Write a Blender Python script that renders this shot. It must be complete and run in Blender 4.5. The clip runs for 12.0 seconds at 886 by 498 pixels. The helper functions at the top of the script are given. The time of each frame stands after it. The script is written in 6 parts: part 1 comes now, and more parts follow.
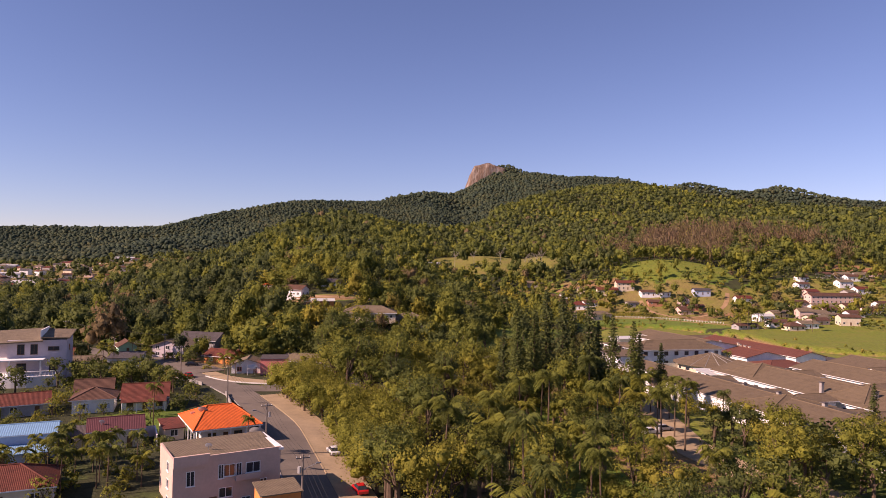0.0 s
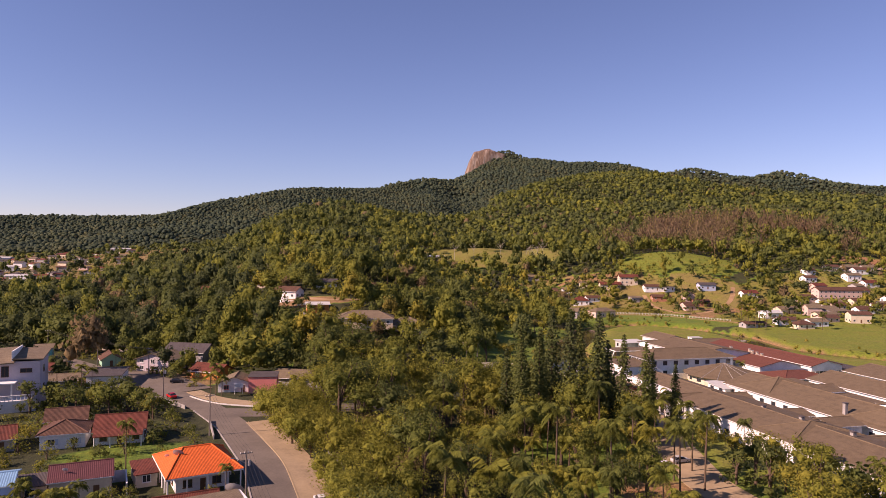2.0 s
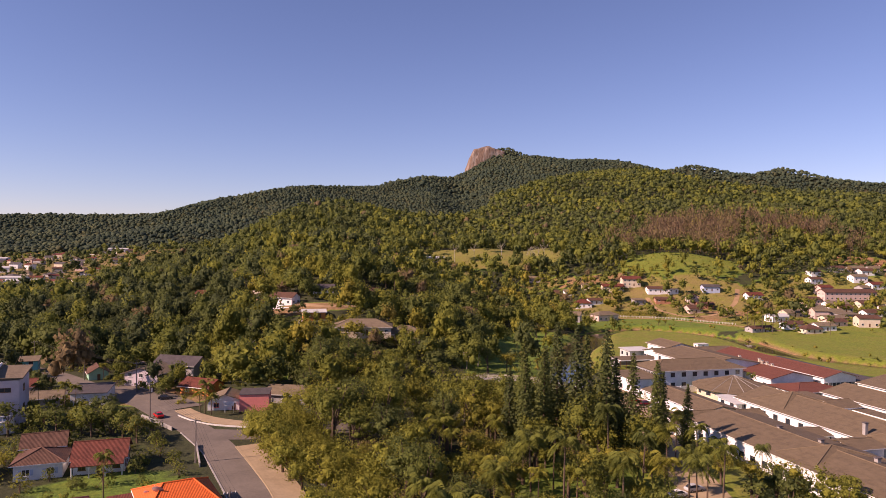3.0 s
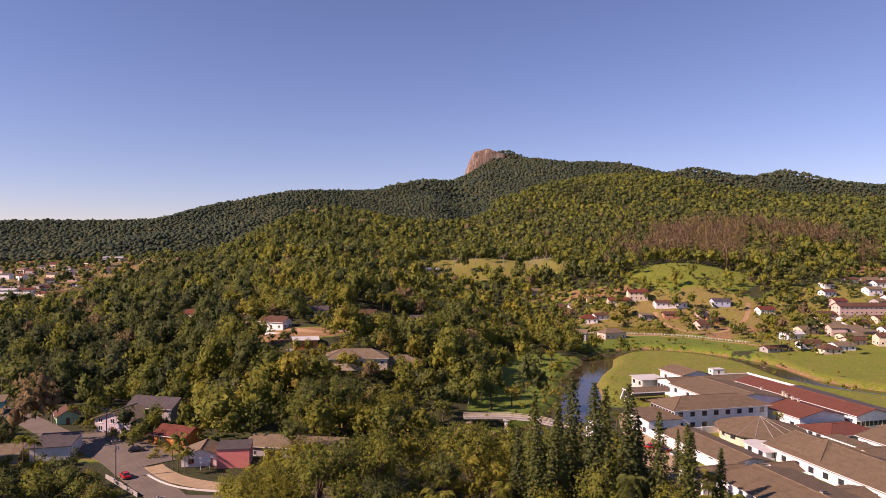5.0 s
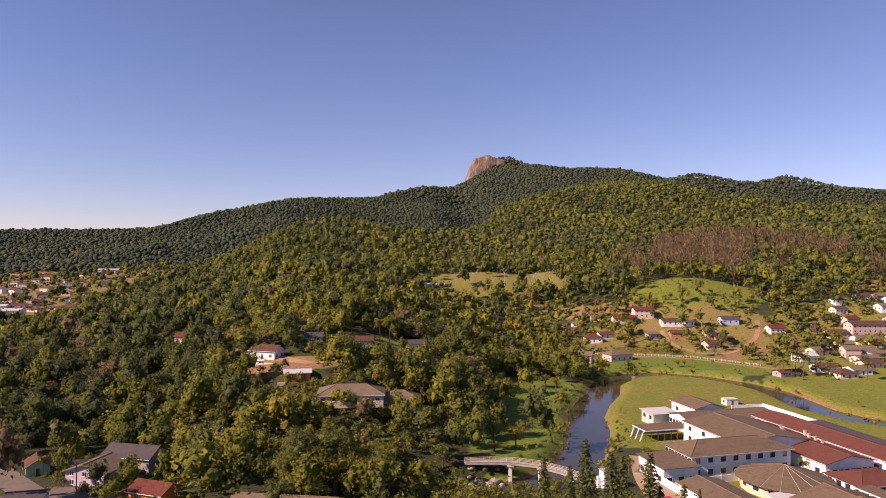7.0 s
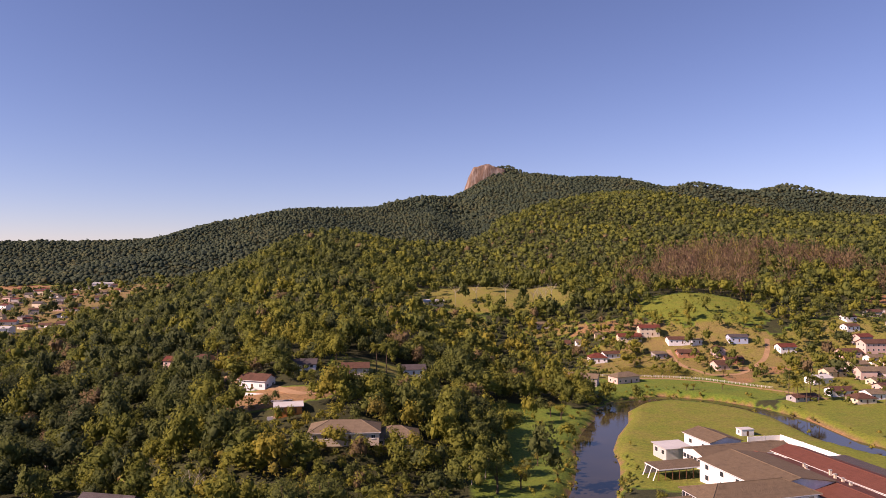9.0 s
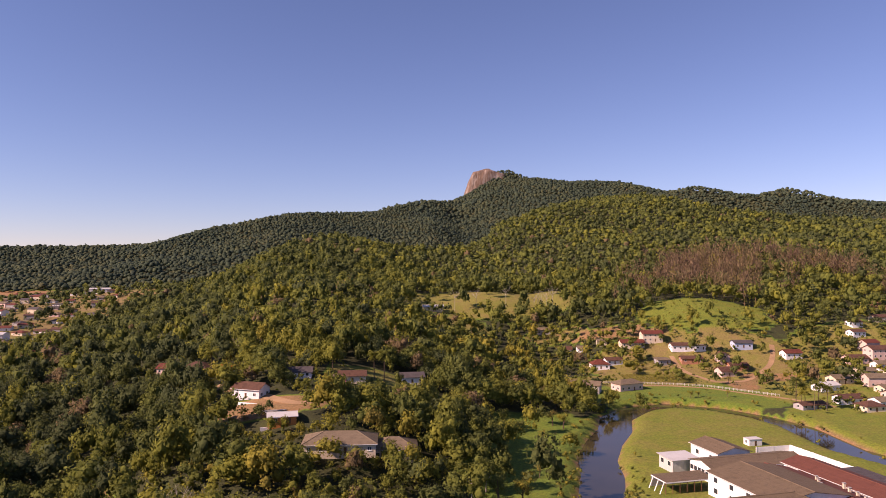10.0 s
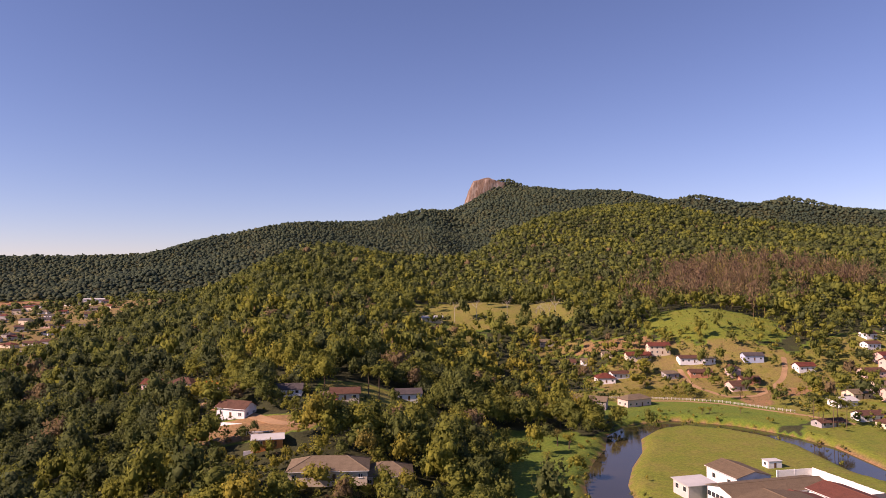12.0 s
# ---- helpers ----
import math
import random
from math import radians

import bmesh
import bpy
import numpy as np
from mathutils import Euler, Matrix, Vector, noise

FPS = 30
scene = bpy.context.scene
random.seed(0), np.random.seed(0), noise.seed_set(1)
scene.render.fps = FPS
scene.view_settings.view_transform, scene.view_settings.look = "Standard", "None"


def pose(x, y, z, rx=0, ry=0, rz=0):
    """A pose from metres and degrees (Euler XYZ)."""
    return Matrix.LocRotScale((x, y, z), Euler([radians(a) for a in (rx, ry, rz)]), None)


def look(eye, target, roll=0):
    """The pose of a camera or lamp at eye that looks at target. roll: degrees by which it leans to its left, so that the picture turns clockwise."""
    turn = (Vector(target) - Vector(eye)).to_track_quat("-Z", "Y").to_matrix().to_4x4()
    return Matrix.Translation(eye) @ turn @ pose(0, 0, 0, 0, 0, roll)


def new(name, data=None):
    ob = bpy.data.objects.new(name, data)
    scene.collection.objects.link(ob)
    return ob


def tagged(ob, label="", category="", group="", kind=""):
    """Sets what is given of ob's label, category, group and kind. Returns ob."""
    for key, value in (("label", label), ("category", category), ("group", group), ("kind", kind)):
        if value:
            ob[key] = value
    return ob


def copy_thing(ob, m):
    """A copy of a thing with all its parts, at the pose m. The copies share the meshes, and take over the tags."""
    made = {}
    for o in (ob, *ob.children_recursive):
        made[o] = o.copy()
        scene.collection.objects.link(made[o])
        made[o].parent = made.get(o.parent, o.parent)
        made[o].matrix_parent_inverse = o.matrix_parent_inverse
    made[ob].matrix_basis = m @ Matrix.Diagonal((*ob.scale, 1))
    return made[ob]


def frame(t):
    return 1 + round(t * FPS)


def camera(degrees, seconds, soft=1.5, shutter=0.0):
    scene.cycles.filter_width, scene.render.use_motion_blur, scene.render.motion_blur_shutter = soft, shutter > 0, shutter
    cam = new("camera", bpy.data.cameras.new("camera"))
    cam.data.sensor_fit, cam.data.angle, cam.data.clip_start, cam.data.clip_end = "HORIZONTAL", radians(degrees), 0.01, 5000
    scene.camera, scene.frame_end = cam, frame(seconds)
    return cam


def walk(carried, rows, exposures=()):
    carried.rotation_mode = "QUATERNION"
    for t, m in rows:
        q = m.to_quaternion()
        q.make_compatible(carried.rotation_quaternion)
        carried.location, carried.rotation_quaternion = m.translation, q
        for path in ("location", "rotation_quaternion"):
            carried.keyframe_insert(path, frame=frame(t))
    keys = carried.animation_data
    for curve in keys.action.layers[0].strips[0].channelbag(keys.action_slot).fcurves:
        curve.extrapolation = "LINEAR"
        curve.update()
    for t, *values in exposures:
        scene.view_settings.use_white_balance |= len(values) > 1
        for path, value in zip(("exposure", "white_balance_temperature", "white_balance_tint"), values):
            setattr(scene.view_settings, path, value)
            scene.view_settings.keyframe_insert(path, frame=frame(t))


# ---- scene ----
PATH = [
    (0, (0.00, 0.00, 44.13), (2.14, 199.96, 47.45), 0.98),
    (0.5, (-0.04, 2.59, 45.98), (2.26, 202.56, 48.39), 0.89),
    (1, (0.12, 5.42, 47.82), (2.45, 205.40, 48.87), 0.83),
    (1.5, (0.32, 8.75, 49.83), (2.61, 208.74, 49.70), 0.78),
    (2, (0.41, 12.68, 51.79), (2.67, 212.67, 50.81), 0.76),
    (2.5, (0.51, 17.05, 53.84), (2.77, 217.04, 52.25), 0.71),
    (3, (0.59, 21.56, 55.76), (2.87, 221.54, 53.89), 0.65),
    (5, (1.05, 40.72, 64.68), (3.19, 240.70, 63.32), 0.42),
    (5.5, (1.14, 44.80, 67.10), (3.27, 244.78, 66.02), 0.37),
    (6, (1.33, 48.66, 69.34), (3.43, 248.65, 68.66), 0.32),
    (6.5, (1.50, 52.35, 71.44), (3.55, 252.34, 71.19), 0.29),
    (7, (1.64, 55.90, 73.55), (3.65, 255.89, 73.74), 0.25),
    (9, (1.91, 70.94, 80.06), (4.05, 270.91, 82.66), 0.06),
    (9.5, (2.10, 74.79, 80.20), (4.28, 274.76, 83.45), 0.02),
    (10, (2.38, 78.80, 80.26), (4.56, 278.74, 84.23), -0.00),
    (10.5, (2.77, 82.91, 80.35), (4.86, 282.84, 85.08), -0.05),
    (11, (3.24, 87.17, 80.49), (5.23, 287.09, 85.91), -0.08),
    (11.5, (3.46, 91.60, 80.65), (5.53, 291.49, 86.69), -0.10),
    (12, (3.63, 96.00, 80.63), (5.66, 295.88, 87.32), -0.08),
]
cam = camera(66.0, 12.0, soft=0.7)
walk(cam, [(t, look(eye, target, roll)) for t, eye, target, roll in PATH], exposures=[(0, 0.47, 6700, 46), (12, 0.50, 6650, 46)])

# ---- sky and sun: afternoon sun from the left ----
SUN_ELEV, SUN_AZ = 34.0, -110.0     # azimuth clockwise from +y
world = bpy.data.worlds.new("world")
scene.world = world
world.use_nodes = True
_wn = world.node_tree.nodes
_sky = _wn.new("ShaderNodeTexSky")
_sky.sky_type = "NISHITA"
_sky.sun_disc = False
_sky.sun_elevation, _sky.sun_rotation = radians(SUN_ELEV), radians(SUN_AZ)
_sky.altitude, _sky.air_density, _sky.dust_density, _sky.ozone_density = 60, 0.92, 0.0, 4.2
_bg = _wn["Background"]
_bg.inputs["Strength"].default_value = 0.080
world.node_tree.links.new(_sky.outputs[0], _bg.inputs["Color"])
_sl = bpy.data.lights.new("sun", "SUN")
_sl.energy, _sl.angle, _sl.color = 5.8, radians(0.55), (1.0, 0.84, 0.60)
_az, _el = radians(SUN_AZ), radians(SUN_ELEV)
_sd = Vector((math.sin(_az) * math.cos(_el), math.cos(_az) * math.cos(_el), math.sin(_el)))
sun = new("sun", _sl)
sun.matrix_world = look(tuple(_sd * 500), (0, 0, 0))

# ---- materials ----
def shade(name, rough=0.8, metal=0.0):
    """A node material; returns the material and a small kit to wire it."""
    m = bpy.data.materials.new(name)
    m.use_nodes = True
    nt = m.node_tree
    b = nt.nodes["Principled BSDF"]
    b.inputs["Roughness"].default_value = rough
    b.inputs["Metallic"].default_value = metal
    b.inputs["Specular IOR Level"].default_value = 0.3
    return m, nt, b


def add_noise(nt, scale, detail=4.0, rough=0.6, coords=None):
    n = nt.nodes.new("ShaderNodeTexNoise")
    n.inputs["Scale"].default_value, n.inputs["Detail"].default_value, n.inputs["Roughness"].default_value = scale, detail, rough
    if coords:
        nt.links.new(coords, n.inputs["Vector"])
    return n.outputs["Fac"]


def add_ramp(nt, fac, stops):
    r = nt.nodes.new("ShaderNodeValToRGB")
    while len(r.color_ramp.elements) < len(stops):
        r.color_ramp.elements.new(0.5)
    for e, (p, c) in zip(r.color_ramp.elements, stops):
        e.position, e.color = p, (*c, 1)
    nt.links.new(fac, r.inputs["Fac"])
    return r.outputs["Color"]


def add_mix(nt, kind, fac, a, b):
    n = nt.nodes.new("ShaderNodeMix")
    n.data_type, n.blend_type = "RGBA", kind
    for sock, v in ((n.inputs[0], fac), (n.inputs[6], a), (n.inputs[7], b)):
        if hasattr(v, "links"):
            nt.links.new(v, sock)
        elif isinstance(v, tuple):
            sock.default_value = (*v, 1)
        else:
            sock.default_value = v
    return n.outputs[2]


def add_bump(nt, b, fac, strength=0.4, dist=0.1):
    n = nt.nodes.new("ShaderNodeBump")
    n.inputs["Strength"].default_value, n.inputs["Distance"].default_value = strength, dist
    nt.links.new(fac, n.inputs["Height"])
    nt.links.new(n.outputs["Normal"], b.inputs["Normal"])


def world_coords(nt):
    return nt.nodes.new("ShaderNodeNewGeometry").outputs["Position"]


def tint(c, k):
    return tuple(min(1.0, v * k) for v in c)


def plain(name, colour, rough=0.8, spread=0.18, scale=0.7, fine=9.0, metal=0.0, bump=0.25, spec=0.3):
    """Colour with stains at a large and grain at a small scale."""
    m, nt, b = shade(name, rough, metal)
    co = world_coords(nt)
    big = add_ramp(nt, add_noise(nt, scale, 5, 0.65, co), [(0.3, tint(colour, 1 - spread)), (0.55, colour), (0.75, tint(colour, 1 + spread * 0.6))])
    small = add_ramp(nt, add_noise(nt, fine, 3, 0.6, co), [(0.3, (1 - spread * 0.7,) * 3), (0.7, (1, 1, 1))])
    nt.links.new(add_mix(nt, "MULTIPLY", 1.0, big, small), b.inputs["Base Color"])
    b.inputs["Specular IOR Level"].default_value = spec
    if bump:
        add_bump(nt, b, add_noise(nt, fine * 2, 3, 0.6, co), bump, 0.03)
    return m

# ---- terrain: one height function for everything that stands on the ground ----
FAR_CREST = [  # x, y, height, front run of the long mountain ridge
    (-3600, 2300, 143, 900), (-1333, 2200, 126, 900), (-1109, 2200, 112, 850), (-909, 2300, 147, 1000), (-696, 2500, 208, 1350),
    (-453, 2700, 278, 1550), (-256, 2900, 296, 1650), (-27, 3300, 366, 1900), (141, 3900, 447, 2300), (335, 4150, 557, 2500),
    (551, 4050, 566, 2400), (811, 4050, 557, 2400), (1007, 4050, 527, 2400), (1500, 4050, 467, 2300), (3600, 4000, 377, 2200)]
RIGHT_CREST = [(700, 3300, 0, 700), (1000, 3300, 250, 900), (1228, 3300, 352, 900), (1346, 3200, 340, 900), (1428, 3100, 333, 850), (1632, 3200, 355, 900),
               (1844, 3000, 288, 800), (1937, 3000, 290, 800), (2400, 3000, 270, 800), (3600, 3000, 240, 800)]
HILL_CREST = [(-700, 1150, 20, 300), (-400, 1150, 40, 350), (-103, 1150, 64, 480), (-27, 1250, 83, 600), (62, 1300, 103, 700),
              (153, 1500, 155, 950), (239, 1600, 182, 1080), (389, 1700, 215, 1180), (482, 1700, 221, 1150), (552, 1500, 176, 920),
              (611, 1400, 158, 830), (682, 1350, 145, 780), (736, 1300, 138, 720), (804, 1300, 134, 720), (1500, 1200, 160, 750), (3600, 1200, 130, 700)]
SPUR = [  # y, x, height, run to the west, run to the east of the wooded spur
    (275, -45, 1, 60, 60), (292, -42, 5, 70, 60), (315, -36, 14, 85, 74), (350, -50, 21, 110, 95), (420, -60, 27, 150, 115),
    (550, -70, 34, 220, 150), (650, -100, 46, 230, 270), (750, -120, 55, 230, 320), (900, -150, 73, 240, 350), (1050, -170, 89, 260, 360),
    (1250, -160, 102, 300, 360), (1600, -160, 90, 300, 360)]
KNOLLS = [(75, 775, 100, 85, 44), (215, 690, 85, 70, 26), (400, 830, 140, 120, 22), (330, 640, 70, 60, 10), (560, 560, 130, 110, 22), (440, 4190, 130, 130, 390)]
RIVER = [(-420, 430), (-300, 390), (-200, 352), (-140, 328), (-100, 300), (-60, 274), (-25, 266), (10, 262), (34, 267), (50, 287), (59, 312), (65, 335), (68, 357), (77, 382), (88, 405), (95, 430),
         (110, 450), (132, 458), (155, 447), (170, 429), (178, 408), (178, 388), (178, 368), (186, 350), (205, 330), (240, 308), (320, 280), (480, 260)]
RIVER_HALF = 6.6


def column(rows, k, at):
    a = np.array(rows, float)
    u = np.interp(at, a[:, 0], np.arange(len(a)))
    i = np.clip(u.astype(int), 0, len(a) - 2)
    s = u - i
    s = s * s * (3 - 2 * s) * 0.5 + s * 0.5
    return a[i, k] * (1 - s) + a[i + 1, k] * s


def fall(s, power=1.25):
    s = np.clip(s, 0, 1)
    top = np.where(s < 0.08, s * s / 0.16 + 0.04, s)
    return np.clip(1 - top, 0, 1) ** power


def river_gap(x, y):
    """Distance to the river's middle line."""
    best = np.full(np.shape(x), 1e9)
    for (ax, ay), (bx, by) in zip(RIVER[:-1], RIVER[1:]):
        dx, dy = bx - ax, by - ay
        u = np.clip(((x - ax) * dx + (y - ay) * dy) / (dx * dx + dy * dy), 0, 1)
        best = np.minimum(best, np.hypot(x - ax - u * dx, y - ay - u * dy))
    return best


def smooth(e0, e1, v):
    s = np.clip((v - e0) / (e1 - e0), 0, 1)
    return s * s * (3 - 2 * s)


def relief(x, y, cell):
    """Gentle unevenness from a few turned waves."""
    out = np.zeros(np.shape(x))
    for k, (a, b) in enumerate(((1.0, 0.3), (-0.6, 1.1), (1.7, -1.2), (0.4, 2.1), (-2.3, -0.8))):
        out += np.sin((a * x + b * y) / cell * 2.0 + k * 1.7) / (1 + 0.5 * k)
    return out / 2.4


def height(x, y):
    x, y = np.asarray(x, float), np.asarray(y, float)
    west = smooth(15, -35, x)
    floor = 2.6 + 1.6 * smooth(330, 280, y) + 3.6 * west * smooth(330, 268, y) + 3 * smooth(-200, -500, x)
    floor = floor + 3.5 * smooth(180, 260, x) * smooth(395, 480, y) + 6 * smooth(130, 240, x) * smooth(500, 610, y) + 9 * smooth(90, 130, x) * smooth(535, 610, y)
    parts = []
    for rows in (FAR_CREST, RIGHT_CREST, HILL_CREST):
        cy, cz, run = (column(rows, k, x) for k in (1, 2, 3))
        ahead = (cy - y) / run
        parts.append(cz * np.where(ahead > 0, fall(ahead), fall(-ahead * 1.6, 1.0)))
    cx, cz, w1, w2 = (column(SPUR, k, y) for k in (1, 2, 3, 4))
    s = (x - cx) / np.where(x < cx, w1, w2)
    parts.append(cz * (1 - smooth(0, 1, np.abs(s))) * smooth(262, 300, y) * smooth(1700, 1350, y))
    for kx, ky, sx, sy, kz in KNOLLS:
        parts.append(kz * np.exp(-0.5 * (((x - kx) / sx) ** 2 + ((y - ky) / sy) ** 2)))
    h = np.sum([np.maximum(p, 0) ** 3 for p in parts], 0) ** (1 / 3)
    far = smooth(250, 1500, y + 0.6 * np.abs(x))
    h = floor + h + (0.25 + 1.2 * smooth(280, 500, y) + far * 9) * relief(x, y, 40 + 190 * far) * smooth(0, 30, h + 8)
    h = h + 13 * smooth(1500, 2300, y) * relief(x * 1.1, y * 0.3, 210) * smooth(60, 160, h)
    gap = river_gap(x, y)
    bank = smooth(RIVER_HALF - 2.5, RIVER_HALF + 7, gap)
    return np.where(gap < 40, np.minimum(h, -1.6 * (1 - bank) + (h) * bank), h)
# ---- end of terrain ----

# ---- the ground: one sheet to the horizon ----
def spread(core_lo, core_hi, step, lo, hi, grow=1.045):
    out = list(np.arange(core_lo, core_hi, step))
    s, v = step, core_lo
    while v > lo:
        s *= grow
        v -= s
        out.insert(0, v)
    s, v = step, out[-1]
    while v < hi:
        s *= grow
        v += s
        out.append(v)
    return np.array(out)


def sheet(name, xs, ys, zs, material):
    nx, ny = len(xs), len(ys)
    gx, gy = np.meshgrid(xs, ys)
    verts = np.stack([gx, gy, zs], -1).reshape(-1, 3)
    i = (np.arange(ny - 1)[:, None] * nx + np.arange(nx - 1)[None]).ravel()
    faces = np.stack([i, i + 1, i + nx + 1, i + nx], -1)
    me = bpy.data.meshes.new(name)
    me.vertices.add(len(verts))
    me.vertices.foreach_set("co", verts.ravel())
    me.loops.add(faces.size)
    me.loops.foreach_set("vertex_index", faces.ravel())
    me.polygons.add(len(faces))
    me.polygons.foreach_set("loop_start", np.arange(0, faces.size, 4))
    me.update()
    me.shade_smooth()
    me.materials.append(material)
    return new(name, me)


GX = spread(-150, 260, 2.9, -3600, 3600, 1.06)
GY = spread(60, 500, 2.9, -500, 4750, 1.028)
_gx, _gy = np.meshgrid(GX, GY)
GZ = height(_gx, _gy)
# what covers the ground: 0 forest floor, 0.45 lush grass, 0.7 dry grass, 1 bare earth
COVER = [(128, 392, 62, 58, 0.52), (152, 478, 70, 40, 0.36), (38, 335, 30, 66, 0.34), (52, 395, 28, 40, 0.34), (60, 742, 104, 62, 0.6), (224, 640, 54, 48, 0.46), (190, 555, 84, 46, 0.66), (225, 345, 75, 65, 0.5), (215, 505, 34, 24, 0.86),
         (255, 470, 66, 46, 0.56), (325, 560, 66, 54, 0.6), (-27, 412, 24, 18, 0.6), (-64, 354, 24, 14, 0.86), (-660, 1080, 260, 290, 0.74), (-480, 900, 130, 150, 0.72), (-420, 720, 80, 120, 0.66), (-800, 1360, 190, 45, 0.92), (412, 662, 34, 34, 1.0),
         (138, 618, 30, 14, 0.86), (160, 606, 22, 10, 0.84), (100, 640, 26, 14, 0.7), (-85, 170, 80, 95, 0.04), (-88, 232, 26, 14, 0.8), (-60, 150, 16, 12, 0.3), (50, 140, 34, 60, 0.34), (95, 330, 40, 40, 0.5), (130, 520, 70, 18, 0.62), (12, 655, 40, 30, 0.62), (150, 200, 90, 90, 0.5), (49, 136, 13, 17, 0.86), (270, 400, 95, 75, 0.48), (84, 128, 24, 22, 0.2)]
_cover = 0.02 - 0.15 * smooth(900, 1500, _gy)
for _cx, _cy, _rx, _ry, _v in COVER:
    _in = ((_gx - _cx) / _rx) ** 2 + ((_gy - _cy) / _ry) ** 2 + 0.22 * relief(_gx, _gy, 13.0)
    _cover = np.where(_in < 1.0, _v, _cover)
_shore = river_gap(_gx, _gy)
_cover = np.where((_shore < RIVER_HALF + 2.0) & (GZ < 0.9), 0.88, _cover)
ground_mat, _nt, _b = shade("meadow_and_forest_floor", 0.95)
_co = world_coords(_nt)
_at = _nt.nodes.new("ShaderNodeAttribute")
_at.attribute_name = "cover"
_mm = _nt.nodes.new("ShaderNodeMath")
_mm.operation = "MULTIPLY_ADD"
_mm.inputs[1].default_value = 0.6
_nt.links.new(add_noise(_nt, 0.09, 8, 0.75, _co), _mm.inputs[0])
_sub = _nt.nodes.new("ShaderNodeMath")
_sub.operation = "SUBTRACT"
_sub.inputs[1].default_value = 0.3
_nt.links.new(_at.outputs["Fac"], _mm.inputs[2])
_nt.links.new(_mm.outputs[0], _sub.inputs[0])
_col = add_ramp(_nt, _sub.outputs[0], [(0.05, (0.045, 0.05, 0.018)), (0.30, (0.115, 0.185, 0.020)), (0.48, (0.175, 0.205, 0.022)), (0.62, (0.225, 0.20, 0.045)), (0.78, (0.25, 0.17, 0.075)), (0.98, (0.36, 0.19, 0.09))])
_fine = add_ramp(_nt, add_noise(_nt, 0.9, 5, 0.7, _co), [(0.3, (0.5, 0.5, 0.48)), (0.7, (1.15, 1.15, 1.08))])
_nt.links.new(add_mix(_nt, "MULTIPLY", 1.0, _col, _fine), _b.inputs["Base Color"])
add_bump(_nt, _b, add_noise(_nt, 1.6, 5, 0.7, _co), 0.8, 0.4)
ground = tagged(sheet("ground", GX, GY, GZ, ground_mat), "green grassy valley floor and wooded hills", "ground", kind="structure")
_a = ground.data.attributes.new("cover", "FLOAT", "POINT")
_a.data.foreach_set("value", _cover.astype(np.float32).ravel())

# ---- the river ----
water_mat, _nt, _b = shade("river_water", 0.06)
_co = world_coords(_nt)
_nt.links.new(add_ramp(_nt, add_noise(_nt, 0.03, 3, 0.5, _co), [(0.35, (0.035, 0.030, 0.018)), (0.65, (0.055, 0.045, 0.026))]), _b.inputs["Base Color"])
_b.inputs["Specular IOR Level"].default_value = 0.5
add_bump(_nt, _b, add_noise(_nt, 0.7, 4, 0.6, _co), 0.12, 0.05)
water = tagged(sheet("water", np.linspace(-450, 520, 60), np.linspace(225, 470, 30), np.zeros((30, 60)), water_mat), "calm brown-grey river reflecting the sky", "river", kind="structure")

# ---- the rock dome on the mountain ----
rock_mat, _nt, _b = shade("granite_cliff", 0.9)
_co = world_coords(_nt)
_st = _nt.nodes.new("ShaderNodeMapping")
_st.inputs["Scale"].default_value = (1, 1, 0.18)
_nt.links.new(_co, _st.inputs["Vector"])
_c1 = add_ramp(_nt, add_noise(_nt, 0.035, 6, 0.7, _st.outputs[0]), [(0.32, (0.095, 0.070, 0.055)), (0.5, (0.170, 0.112, 0.080)), (0.68, (0.36, 0.31, 0.27))])
_nt.links.new(_c1, _b.inputs["Base Color"])
add_bump(_nt, _b, add_noise(_nt, 0.05, 6, 0.7, _st.outputs[0]), 1.0, 8.0)
_bm = bmesh.new()
bmesh.ops.create_icosphere(_bm, subdivisions=5, radius=1.0)
for _v in _bm.verts:
    p = _v.co.copy()
    lim = max(abs(p.x), abs(p.y) * 0.9, abs(p.z) * 0.96)
    q = p.lerp(p / lim, 0.62)
    n = noise.noise(p * 2.2) * 0.06 + noise.noise(p * 6.0) * 0.03
    _v.co = Vector((q.x * (1 + n) * (1.0 - 0.12 * q.z) + 0.24 * q.z, q.y * (1 + n), q.z * (1 + n * 0.5) - 0.16 * max(0, q.x) * max(0, q.z)))
_me = bpy.data.meshes.new("rock_dome")
_bm.to_mesh(_me)
_bm.free()
_me.shade_smooth()
_me.materials.append(rock_mat)
_rk = tagged(new("rock_dome", _me), "bare reddish granite dome on the mountain top", "rock")
_rk.matrix_world = pose(292, 4180, 470) @ Matrix.Diagonal((122, 130, 166, 1))

# ---- builders ----
def mesh_of(name, verts, faces, material, uvs=None, smooth=False):
    me = bpy.data.meshes.new(name)
    me.from_pydata([tuple(v) for v in verts], [], [tuple(f) for f in faces])
    if uvs:
        layer = me.uv_layers.new(name="UVMap")
        k = 0
        for f in uvs:
            for uv in f:
                layer.data[k].uv = uv
                k += 1
    if smooth:
        me.shade_smooth()
    me.materials.append(material)
    me.update()
    return me


def part(name, geo, material, parent, label="", uvs=None, smooth=False):
    """One mesh under a thing or under a part. geo: (verts, faces)."""
    ob = new(name, mesh_of(name, geo[0], geo[1], material, uvs, smooth))
    ob.parent = parent
    if label:
        ob["label"] = label
    return ob


def thing(name, m, label, category, group="", kind=""):
    ob = new(name)
    ob.empty_display_size = 0.5
    ob.matrix_world = m
    return tagged(ob, label, category, group, kind)


